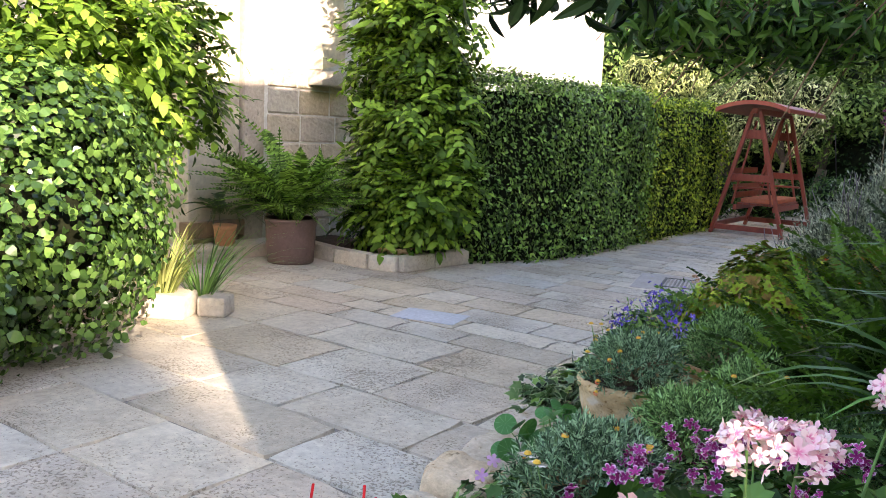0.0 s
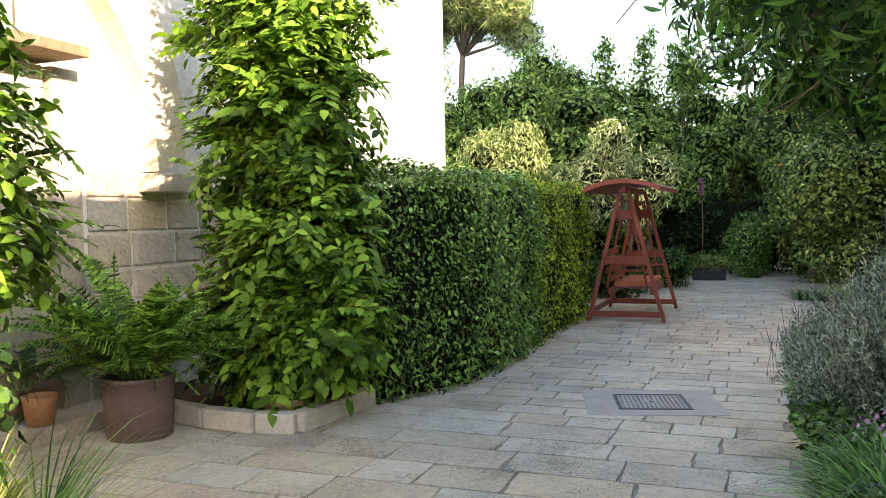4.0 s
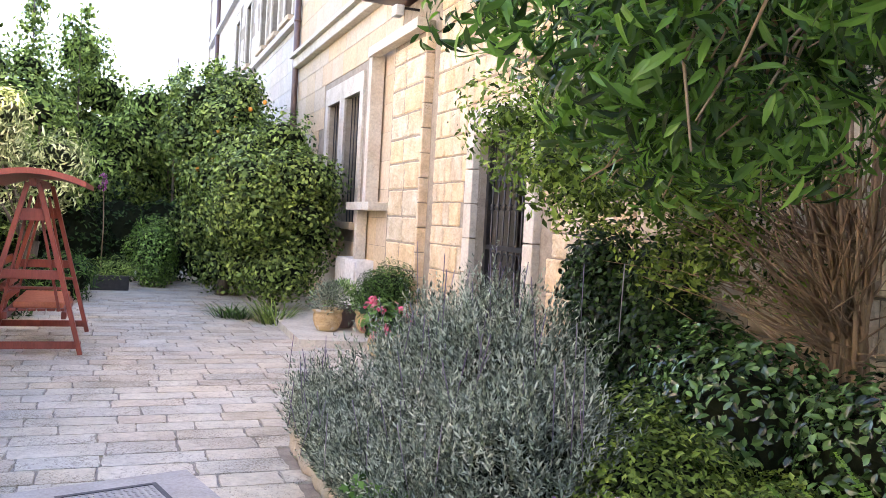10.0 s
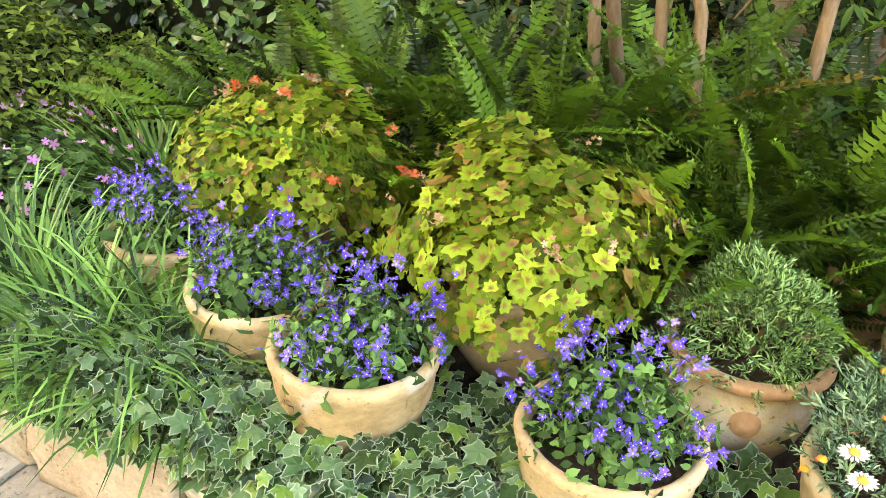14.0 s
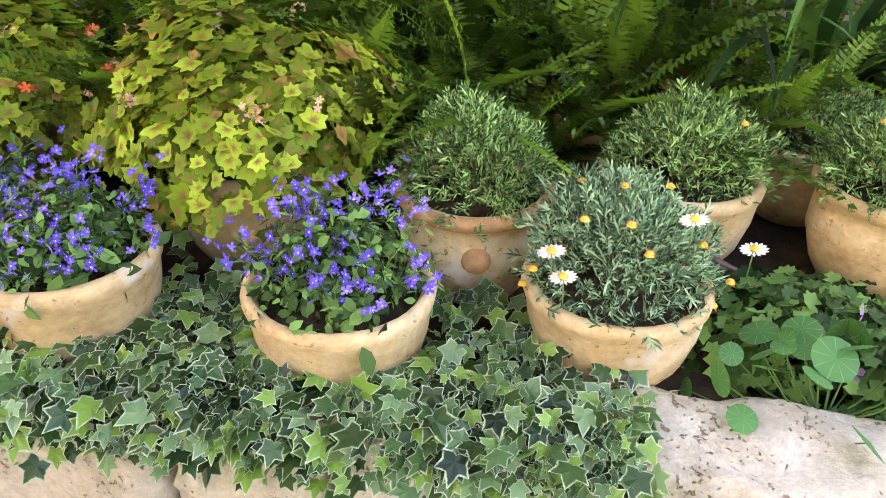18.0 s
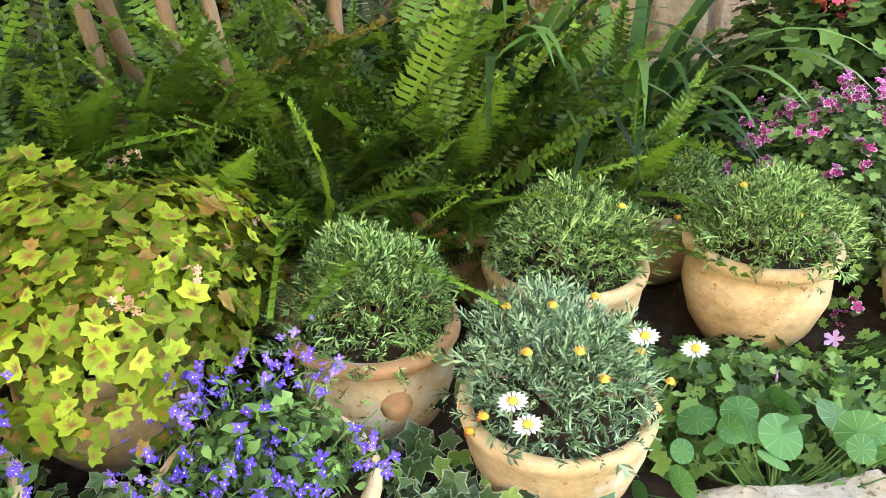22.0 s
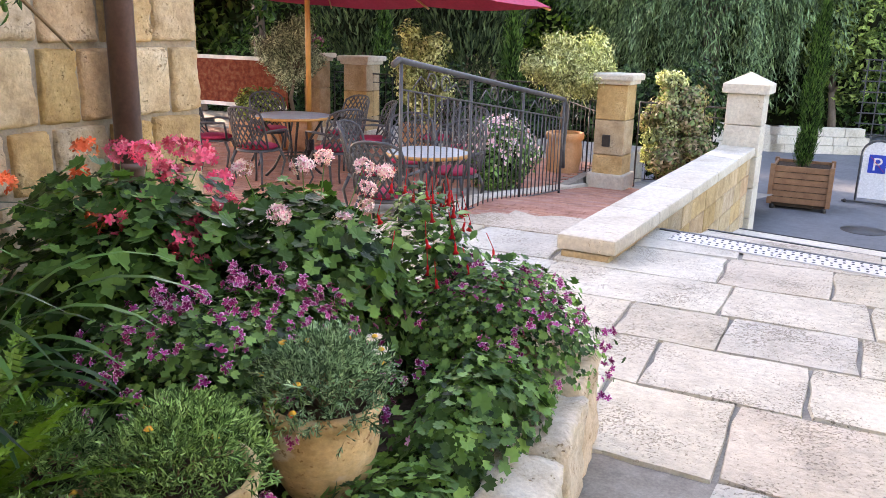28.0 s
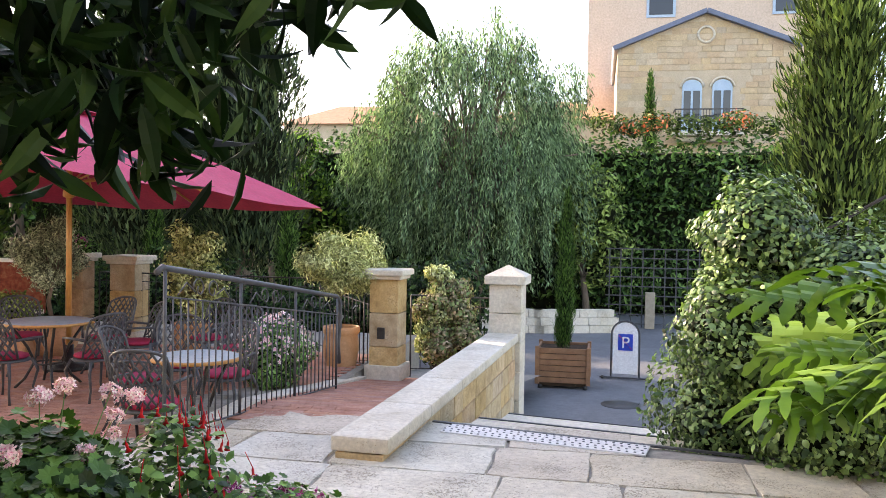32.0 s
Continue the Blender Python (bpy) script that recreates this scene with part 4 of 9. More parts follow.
def outward(nrm, lift=0.2, mess=0.8):
    """Leaf turns for leaves on a surface: faces out, tips aside and a little up or down."""
    n = len(nrm)
    face = unit(nrm + rng.normal(size=(n, 3)) * 0.45 * mess + np.array([0, 0, 0.25]))
    d = rng.normal(size=(n, 3)) + np.array([0, 0, lift])
    d = unit(d - face * (d * face).sum(1, keepdims=True) * 0.85)
    return turns(d, face)


def sizes(n, s, var=0.25):
    return s * np.clip(rng.normal(1, var, n), 0.45, 1.7)


def clump_crown(m, tmpl, blobs, per, size, lift=0.2, mess=0.9, fill=0.5, cover=0.6):
    tv, tf = tmpl[0], tmpl[1]
    area = sum(np.linalg.norm(np.cross(tv[f[1]] - tv[f[0]], tv[f[2]] - tv[f[0]])) / 2 * (1 if len(f) == 3 else 1.9) for f in tf)
    for c, rad in blobs:
        vol = (rad[0] * rad[1] * rad[2]) ** (2 / 3)
        full = int(min(cover * 12.6 * vol / (area * size * size), 9000))
        p, nn = ball(max(int(per * vol), full, 30), c, rad, fill)
        m.spread(tmpl, p, outward(nn, lift, mess), sizes(len(p), size))
    return m


# Filler blobs whose blackness stands for the shade inside a crown.
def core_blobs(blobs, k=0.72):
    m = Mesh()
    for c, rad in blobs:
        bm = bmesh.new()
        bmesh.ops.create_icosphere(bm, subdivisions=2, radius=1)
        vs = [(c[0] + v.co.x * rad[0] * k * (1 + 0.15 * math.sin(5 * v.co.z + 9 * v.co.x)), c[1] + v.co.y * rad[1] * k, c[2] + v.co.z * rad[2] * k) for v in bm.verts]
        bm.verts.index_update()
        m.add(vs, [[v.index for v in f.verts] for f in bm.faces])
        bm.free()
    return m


def lumps(c, rad, n, size, seed):
    """Blobs that fill an ellipsoid, for a crown with an uneven outline."""
    r = np.random.default_rng(seed)
    out = []
    for _ in range(n):
        d = unit(r.normal(size=3)) * r.uniform(0.35, 0.85)
        s = size * r.uniform(0.7, 1.3)
        out.append((tuple(np.asarray(c) + d * np.asarray(rad)), (s, s, s * r.uniform(0.75, 1.0))))
    return out


def tree(name, label, at, height, crown_c, crown_r, n, blob, leaves, tmpl, per, size, seed, trunk_r=0.12, core=True, lift=0.2, category="tree", bark=None, fill=0.6):
    t = thing(name, label, category, at)
    r = np.random.default_rng(seed)
    bark = bark or M_BARK
    blobs = lumps(crown_c, crown_r, n, blob, seed)
    fork = (0.05 * height, 0.02, max(height * 0.35, crown_c[2] - crown_r[2] * 0.9))
    part("trunk", Mesh().tube([(0, 0, -0.05), (fork[0] * 0.4, 0.03, fork[2] * 0.5), fork], [trunk_r * 1.2, trunk_r, trunk_r * 0.8], 9), bark, t)
    for c, _ in blobs[:: max(1, n // 9)]:
        mid = [(fork[i] * 0.5 + c[i] * 0.5 + r.normal(0, 0.06)) for i in range(3)]
        part("limb", Mesh().tube([fork, mid, c], [trunk_r * 0.6, trunk_r * 0.38, trunk_r * 0.12], 6), bark, t)
    part("crown", clump_crown(Mesh(), tmpl, blobs, per, size, lift, fill=fill), leaves, t, kind="stuff")
    if core:
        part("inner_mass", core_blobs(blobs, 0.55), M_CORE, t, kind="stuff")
    return t


def shrub(name, label, at, blobs, leaves, tmpl, per, size, category="shrub", lift=0.2, core=0.6, stems=5, bark=None, extra=None):
    t = thing(name, label, category, at)
    part("foliage", clump_crown(Mesh(), tmpl, blobs, per, size, lift, cover=1.35), leaves, t, kind="stuff")
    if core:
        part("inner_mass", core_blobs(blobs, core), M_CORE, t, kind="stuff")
    for i in range(stems):
        c = blobs[i % len(blobs)][0]
        a = 2 * math.pi * i / stems
        part("stem", Mesh().tube([(0.06 * math.cos(a), 0.06 * math.sin(a), -0.02), (c[0] * 0.5, c[1] * 0.5, c[2] * 0.6), c], [0.014, 0.01, 0.004], 5), bark or M_BARK, t)
    return t


def box_hedge(name, label, x0, x1, y0, y1, h, leaves, n, size, z0=0.0, tmpl=None, category="hedge", round_top=0.25, round_end=0.0):
    t = thing(name, label, category, ((x0 + x1) / 2, (y0 + y1) / 2, z0))
    w, d = (x1 - x0) / 2, (y1 - y0) / 2
    areas = np.array([2 * d * h, 2 * d * h, 2 * w * h, 2 * w * h, 4 * w * d])
    face = rng.choice(5, n, p=areas / areas.sum())
    u, v = rng.uniform(-1, 1, n), rng.random(n)
    nrm = np.array([(1, 0, 0), (-1, 0, 0), (0, 1, 0), (0, -1, 0), (0, 0, 1)])[face]
    p = np.zeros((n, 3))
    side = face < 2
    p[side] = np.stack([np.where(face[side] == 0, w, -w), u[side] * d, v[side] * h], 1)
    end = (face == 2) | (face == 3)
    p[end] = np.stack([u[end] * w, np.where(face[end] == 2, d, -d), v[end] * h], 1)
    top = face == 4
    p[top] = np.stack([u[top] * w, (v[top] * 2 - 1) * d, np.full(top.sum(), h)], 1)
    # rounded shoulders and an uneven clipped face
    over = np.clip((p[:, 2] - h * (1 - round_top)) / (h * round_top), 0, 1)
    p[:, 0] *= 1 - 0.22 * over**2
    wave = 0.035 * np.sin(p[:, 1] * 3.1 + p[:, 2] * 2.3) + 0.03 * np.sin(p[:, 1] * 7.7 - p[:, 2] * 5.1 + p[:, 0] * 4)
    p += nrm * (wave - 0.10 * rng.random(n) ** 2 + 0.03 * rng.normal(size=n))[:, None]
    if round_end:
        p[:, 0] -= np.where(p[:, 0] > -w * 0.5, round_end * np.clip((1.3 - (p[:, 1] + d)) / 1.3, 0, 1) ** 2, 0)
    part("foliage", Mesh().spread(tmpl or OVAL, p, outward(nrm, 0.3, 1.0), sizes(n, size)), leaves, t, kind="stuff")
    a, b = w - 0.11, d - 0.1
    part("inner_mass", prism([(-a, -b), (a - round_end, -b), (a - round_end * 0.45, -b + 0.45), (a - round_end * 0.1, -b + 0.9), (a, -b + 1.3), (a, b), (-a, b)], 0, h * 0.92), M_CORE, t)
    return t


def frond(length, pairs=42, pinna=0.022, arch=0.42):
    """One fern frond along +y, arching down."""
    vs, fs = [], []
    for y in np.linspace(0.12, 1.0, pairs):
        s = pinna / length * (0.6 + 0.4 * math.sin(math.pi * min(1, y * 0.8 + 0.12))) * (1 if y < 0.8 else (1.04 - y) / 0.24)
        z = 0.34 * y - arch * y * y
        for sx in (-1, 1):
            b = len(vs)
            lift = rng.normal(0, 0.006)
            vs += [(0, y - 0.34 / pairs, z), (sx * s * 0.6, y - 0.34 / pairs, z + 0.008 + lift), (sx * s, y + 0.010, z - 0.004 + lift), (sx * s * 0.5, y + 0.38 / pairs, z + 0.006 + lift), (0, y + 0.34 / pairs, z)]
            fs.append((b, b + 1, b + 2, b + 3, b + 4) if sx > 0 else (b + 4, b + 3, b + 2, b + 1, b))
    b = len(vs)
    ys = (0, 0.2, 0.4, 0.6, 0.8, 1.0)
    for y in ys:
        z = 0.34 * y - arch * y * y
        vs += [(-0.006, y, z + 0.004), (0.006, y, z + 0.004)]
    fs += [(b + 2 * i, b + 2 * i + 1, b + 2 * i + 3, b + 2 * i + 2) for i in range(len(ys) - 1)]
    return np.array(vs), fs


FROND_MESH = []


def fern_turns(n, lean=(0, 0, 0), rise=0.9):
    a = rng.uniform(0, 2 * math.pi, n)
    up = rng.uniform(0.3, rise, n)
    d = unit(np.stack([np.cos(a), np.sin(a), up], 1) + np.array(lean))
    nrm = unit(np.array([0, 0, 1.0]) + rng.normal(size=(n, 3)) * 0.3)
    return a, turns(d, nrm)


def fern_parts(parent, mat, c, n, length, lean=(0, 0, 0), rise=0.9, spread=0.1):
    """Fronds as parts of their own."""
    if not FROND_MESH:
        for arch in (0.25, 0.42, 0.6, 0.8):
            FROND_MESH.append(frond(0.5, 44, 0.030, arch))
    made = [Mesh().add(*q).data("frond", mat) for q in FROND_MESH]
    a, rot = fern_turns(n, lean, rise)
    for k in range(n):
        ob = new("frond", made[rng.integers(4)])
        ob.parent = parent
        m4 = Matrix(rot[k].tolist()).to_4x4()
        s = length * rng.uniform(0.65, 1.2)
        ob.matrix_basis = Matrix.Translation((c[0] + math.cos(a[k]) * spread * rng.random(), c[1] + math.sin(a[k]) * spread * rng.random(), c[2])) @ m4 @ Matrix.Diagonal((s, s, s, 1))


def fern_fronds(m, c, n, length, lean=(0, 0, 0), rise=0.9, spread=0.1, arch=0.9):
    FROND = frond(0.5, 32, 0.046, arch)
    a, rot = fern_turns(n, lean, rise)
    pos = np.asarray(c) + np.stack([np.cos(a), np.sin(a), 0 * a], 1) * spread * rng.random((n, 1))
    m.spread(FROND, pos, rot, sizes(n, length, 0.2))
    return m


def blades(m, c, n, length, width, spread=0.08, arch=1.0, rise=1.6, lean=(0, 0, 0), seg=5):
    """Arching grass or strap leaves."""
    for _ in range(n):
        a = rng.uniform(0, 2 * math.pi)
        d = np.array([math.cos(a), math.sin(a), 0]) + np.array(lean)
        L, k = length * rng.uniform(0.6, 1.15), rise * rng.uniform(0.5, 1.2)
        p = np.array(c) + d * spread * rng.random()
        sidev = np.array([-d[1], d[0], 0])
        sidev /= np.linalg.norm(sidev) + 1e-9
        v = unit(np.array([d[0], d[1], k]))
        vs = []
        for i in range(seg + 1):
            w = width * (1 - (i / seg) ** 2.2) * 0.5 + 0.0004
            vs += [p - sidev * w, p + sidev * w]
            p = p + v * L / seg
            v = unit(v + np.array([d[0] * 0.10, d[1] * 0.10, -0.42 * arch]) * (1.6 / seg) * (i + 1) / 2)
        m.add(vs, [(2 * i, 2 * i + 1, 2 * i + 3, 2 * i + 2) for i in range(seg)])
    return m


def heads(m, centres, radius, n, petal, up=0.4):
    """Flower heads: balls of small flowers."""
    for c in centres:
        d = rand_dirs(n, (0, 0, up))
        p = np.asarray(c) + d * radius * rng.uniform(0.8, 1.0, (n, 1))
        m.spread(FLOWER, p, turns(rand_dirs(n), d), sizes(n, petal, 0.15))
    return m


def over(n, c, rad):
    """Points on the upper side of a dome."""
    d = rand_dirs(n, (0, 0, 1.2))
    d[:, 2] = np.abs(d[:, 2])
    return np.asarray(c) + d * np.asarray(rad) * rng.uniform(0.92, 1.08, (n, 1)), d


POT_PROFILE = [(0.0, 0.0), (0.62, 0.0), (0.68, 0.03), (0.86, 0.22), (1.0, 0.52), (0.98, 0.72), (0.92, 0.82), (1.0, 0.86), (1.05, 0.90), (1.06, 0.95), (1.02, 0.995), (0.94, 1.0), (0.89, 0.96), (0.87, 0.86), (0.0, 0.85)]
BOWL_PROFILE = [(0.0, 0.0), (0.56, 0.0), (0.64, 0.03), (0.86, 0.30), (0.98, 0.62), (1.01, 0.82), (1.05, 0.88), (1.07, 0.95), (1.04, 1.01), (0.97, 1.02), (0.91, 0.97), (0.89, 0.88), (0.0, 0.86)]


def pot(parent, r, h, mat, profile=None, seg=32):
    prof = [(a * r, b * h) for a, b in (profile or POT_PROFILE)]
    p = part("pot", Mesh().lathe(prof[:-1], seg, wob=0.006), mat, parent)
    part("soil", Mesh().lathe([(0.0, h * 0.9), (r * 0.5, h * 0.905), (r * 0.915, h * 0.88)], 16), M_SOIL, parent)
    return p


def stem_parts(parent, lines, mat, r0=0.006, seg=5):
    for pts in lines:
        part("stem", Mesh().tube(pts, list(np.linspace(r0, r0 * 0.4, len(pts))), seg), mat, parent)


def flower_heads(parent, centres, radius, n, petal, mat, label="", name="flower_head"):
    """Round heads of small flowers, each a part of its own."""
    kinds = []
    for k in range(3):
        d = rand_dirs(n, (0, 0, 0.5))
        p = d * radius * rng.uniform(0.75, 1.0, (n, 1)) * np.array((1, 1, 0.75))
        kinds.append(Mesh().spread(FLOWER, p, turns(rand_dirs(n), d), sizes(n, petal, 0.15)).data(name, mat))
    for c in centres:
        ob = part(name, kinds[rng.integers(3)], None, parent, label)
        ob.matrix_basis = pose(c[0], c[1], c[2], rng.uniform(-20, 20), rng.uniform(-20, 20), rng.uniform(0, 360)) @ Matrix.Diagonal((*[rng.uniform(0.8, 1.2)] * 3, 1))

# ---- the raised bed along the house ----
BED_Z = 0.30
bed_soil = solid("soil_bed", prism([(x + (0.12 if x < 3 else 0), y) for x, y in BED], 0.0, BED_Z), M_SOIL, "dark crumbly soil filling the raised bed", "soil", kind="structure")


def hewn(s, seed, cuts=9, amp=0.026):
    """A roughly hewn block of size s with rounded arrises and pitted faces."""
    bm = bmesh.new()
    bmesh.ops.create_cube(bm, size=1)
    bmesh.ops.subdivide_edges(bm, edges=list(bm.edges), cuts=cuts, use_grid_fill=True)
    off = Vector((seed * 3.7, seed * 1.9, seed * 5.3))
    vs = []
    for v in bm.verts:
        r = (abs(v.co.x) ** 12 + abs(v.co.y) ** 12 + abs(v.co.z) ** 12) ** (1 / 12) / 0.5
        q = Vector([v.co[i] / r * s[i] for i in range(3)])
        q += noise.noise_vector(q * 5 + off) * amp + noise.noise_vector(q * 19 + off) * amp * 0.55
        vs.append(q)
    bm.verts.index_update()
    m = Mesh().add(vs, [[v.index for v in f.verts] for f in bm.faces])
    bm.free()
    m.smooth = True
    return m


def kerb_stones():
    t = thing("bed_wall", "low garden wall of rough pale limestone blocks", "garden wall", kind="structure")
    r = np.random.default_rng(11)
    line = [(3.1, -2.62), (1.18, -2.62), (0.92, -1.0), (0.84, 0.4), (0.80, 5.5), (1.3, 5.75), (3.1, 5.75)]
    for (xa, ya), (xb, yb) in zip(line, line[1:]):
        L = math.hypot(xb - xa, yb - ya)
        a = math.degrees(math.atan2(yb - ya, xb - xa))
        s = 0.0
        while s < L - 0.02:
            w = min(r.uniform(0.34, 0.62), L - s)
            if L - s - w < 0.15:
                w = L - s
            m = hewn((w - 0.014, 0.22, 0.375), r.integers(999))
            f = (s + w / 2) / L
            ob = part("block", m, M_KERB, t)
            ob.matrix_basis = pose(xa + (xb - xa) * f, ya + (yb - ya) * f, 0.185 + r.normal(0, 0.006), 0, 0, a)
            s += w
    return t


kerb_stones()


def lobelia(at, r, h, tall=0.2, sprigs=30, lean=(0, 0)):
    t = thing("lobelia_pot", "pale terracotta bowl of violet-blue lobelia in flower", "potted plant", at, group="pots in the raised bed")
    pot(t, r, h, M_CLAY, BOWL_PROFILE)
    lines, lp, ld, fp, fd = [], [], [], [], []
    for k in range(sprigs * 2):
        a, q = rng.uniform(0, 6.28), math.sqrt(rng.random())
        foot = np.array((math.cos(a) * r * 0.55 * q, math.sin(a) * r * 0.55 * q, h * 0.88))
        up = tall * rng.uniform(0.6, 1.15) * (1 - 0.35 * q)
        tipv = foot + np.array((math.cos(a) * r * 0.62 * q + lean[0], math.sin(a) * r * 0.62 * q + lean[1], up))
        lines.append([foot, (foot + tipv) / 2 + np.array((0, 0, 0.02)), tipv])
        v = tipv - foot
        s = rng.uniform(0.1, 0.95, 16)
        lp += list(foot + v * s[:, None] + rng.normal(0, 0.012, (16, 3)))
        ld += [v] * 16
        if rng.random() < 0.5:
            n = rng.integers(5, 12)
            s = rng.uniform(0.62, 1.1, n)
            fp += list(foot + v * s[:, None] + rng.normal(0, 0.016, (n, 3)))
            fd += list(unit(np.array((-0.7, 0, 0.6)) + rng.normal(0, 0.5, (n, 3)) + v / np.linalg.norm(v) * 0.3))
    lp, ld, fp, fd = np.array(lp), np.array(ld), np.array(fp), np.array(fd)
    m = Mesh().spread(LANCE, lp, turns(unit(ld) * 0.5 + rand_dirs(len(lp)), rand_dirs(len(lp), (0, 0, 1.2))), sizes(len(lp), 0.024))
    q, dq = over(150, (0, 0, h * 0.92), (r * 1.0, r * 1.0, tall * 0.3))
    m.spread(OVAL_FINE, q, outward(dq, 0.1), sizes(150, 0.042))
    q, dq = over(620, (0, 0, h * 0.9), (r * 1.02, r * 1.02, tall * 0.75))
    m.spread(OVAL, q - (q - np.array((0, 0, h * 0.88))) * 0.5 * rng.random((620, 1)), outward(dq, 0.5), sizes(620, 0.024))
    part("foliage", m, L_PELARG, t, kind="stuff")
    stem_parts(t, lines[:14], L_PELARG, 0.0025, 4)
    part("blossom", Mesh().spread(LOBELIA, fp, turns(rand_dirs(len(fp), (0, 0, -1)), fd), sizes(len(fp), 0.019, 0.15)), P_BLUE, t, kind="stuff")
    return t


M_YELLOW = rough_stuff("yellow_disc", [(0.75, 0.42, 0.04), (0.85, 0.55, 0.08)], 60, 0.8, 0.3)
P_DAISY = foliage("daisy_petal", (0.82, 0.66, 0.70), (0.86, 0.76, 0.78), (0.88, 0.82, 0.82), 0.6, 0.15)


def daisy(parent, at, d, size=0.045, closed=False):
    d, fl = np.array(d, float), Mesh()
    n = 15
    a = np.linspace(0, 2 * math.pi, n, endpoint=False)
    R = turns(np.array([[1.0, 0, 0]]), unit(d)[None])[0]
    pet = (R @ np.stack([np.cos(a), np.sin(a), (1.2 if closed else 0.12) + 0 * a])).T
    k = 0.3 if closed else 0.45
    fl.spread(kite(0.3, 0.02, 0.65), np.asarray(at) + pet * size * 0.1, turns(pet, np.repeat(unit(d)[None], n, 0)), np.full(n, size * k))
    ob = part("flower", fl, P_DAISY if not closed else P_ORANGE, parent)
    part("flower_centre", Mesh().lathe([(0, 0.010), (0.006, 0.008), (0.009, 0.003)], 8, c=np.asarray(at) + unit(d) * 0.002), M_YELLOW, ob)
    part("stalk", Mesh().tube([np.asarray(at) - unit(d) * 0.002, np.asarray(at) - d * 0.03 - np.array((0, 0, 0.05))], 0.0015, 4), L_MARG, parent)


def marguerite(at, r, h, dome, mat=None, profile=None, lean=(0, 0), flowers=(), buds=0, clay=None, handle=None, label="pale terracotta pot with a feathery green marguerite mound"):
    t = thing("marguerite_pot", label, "potted plant", at, group="pots in the raised bed")
    pot(t, r, h, clay or M_CLAY, profile)
    c = np.array((lean[0], lean[1], h * 0.90))
    n = int(2700 * dome[0] * dome[1] / 0.04)
    p, d = over(n, c, dome)
    bump = 1 + 0.10 * np.sin(d @ rng.normal(size=(3, 4)) * 4 + rng.uniform(0, 6, 4)).sum(1) / 2
    p = c + (p - c) * bump[:, None] * (1 - 0.4 * rng.random((n, 1)) ** 1.6)
    v = unit(d * 0.9 + rng.normal(size=d.shape) * 0.6 + np.array([0, 0, 0.35]))
    part("foliage", Mesh().spread(FEATHER, p, turns(v, rand_dirs(n)), sizes(n, 0.036)), mat or L_MARG, t, kind="stuff")
    lines = []
    for k in range(12):
        a = rng.uniform(0, 6.28)
        lines.append([(0, 0, h * 0.85), (math.cos(a) * dome[0] * 0.4, math.sin(a) * dome[0] * 0.4, h + dome[2] * 0.3), (math.cos(a) * dome[0] * 0.8, math.sin(a) * dome[0] * 0.8, h + dome[2] * 0.45)])
    stem_parts(t, lines, M_STEM, 0.005)
    for q in flowers:
        daisy(t, q, (-0.7, 0.1, 0.6))
    q, dq = over(buds, c, np.asarray(dome) * 1.08)
    for w, e in zip(q, dq):
        daisy(t, w, e, 0.03, True)
    if handle is not None:
        part("knob", Mesh().lathe([(0.0, 0.022), (0.02, 0.02), (0.03, 0.004), (0.034, -0.01)], 12), M_CLAY_ORANGE, t).matrix_basis = pose(r * 0.97 * math.cos(handle), r * 0.97 * math.sin(handle), h * 0.6, 0, 90, math.degrees(handle))
        part("lip", Mesh().lathe([(r * 0.93, h * 0.985), (r * 1.0, h * 1.01), (r * 1.075, h * 0.97), (r * 1.08, h * 0.92), (r * 1.03, h * 0.875)], 32), M_CLAY_ORANGE, t)
    return t


def pelargonium(name, label, at, dome, n_leaf, size, leaves, tmpl=None, pot_size=None, clay=None, lift=0.2, group="", mess=0.75, deep=0.4):
    t = thing(name, label, "potted plant" if pot_size else "flower", at, group=group)
    base = 0.0
    if pot_size:
        pot(t, pot_size[0], pot_size[1], clay or M_CLAY)
        base = pot_size[1] * 0.9
    c = np.array((0, 0, base))
    p, d = over(n_leaf, c, dome)
    bump = 1 + 0.12 * np.sin(d @ rng.normal(size=(3, 4)) * 3 + rng.uniform(0, 6, 4)).sum(1) / 2
    p = c + (p - c) * bump[:, None] * (1 - deep * rng.random((n_leaf, 1)) ** 1.8)
    part("foliage", Mesh().spread(tmpl or PELARG, p, outward(d, lift, mess), sizes(n_leaf, size)), leaves, t, kind="stuff")
    lines = []
    for k in range(10):
        a, q = rng.uniform(0, 6.28), rng.uniform(0.4, 0.8)
        lines.append([(0, 0, base - 0.02), (math.cos(a) * dome[0] * q * 0.5, math.sin(a) * dome[1] * q * 0.5, base + dome[2] * 0.4), (math.cos(a) * dome[0] * q, math.sin(a) * dome[1] * q, base + dome[2] * 0.6)])
    stem_parts(t, lines, M_STEM, 0.007)
    return t


Z = BED_Z + 0.02
L_GREYGREEN = foliage("grey_green_leaf", (0.13, 0.26, 0.15), (0.23, 0.40, 0.25), (0.36, 0.53, 0.37), 0.5, 0.25)
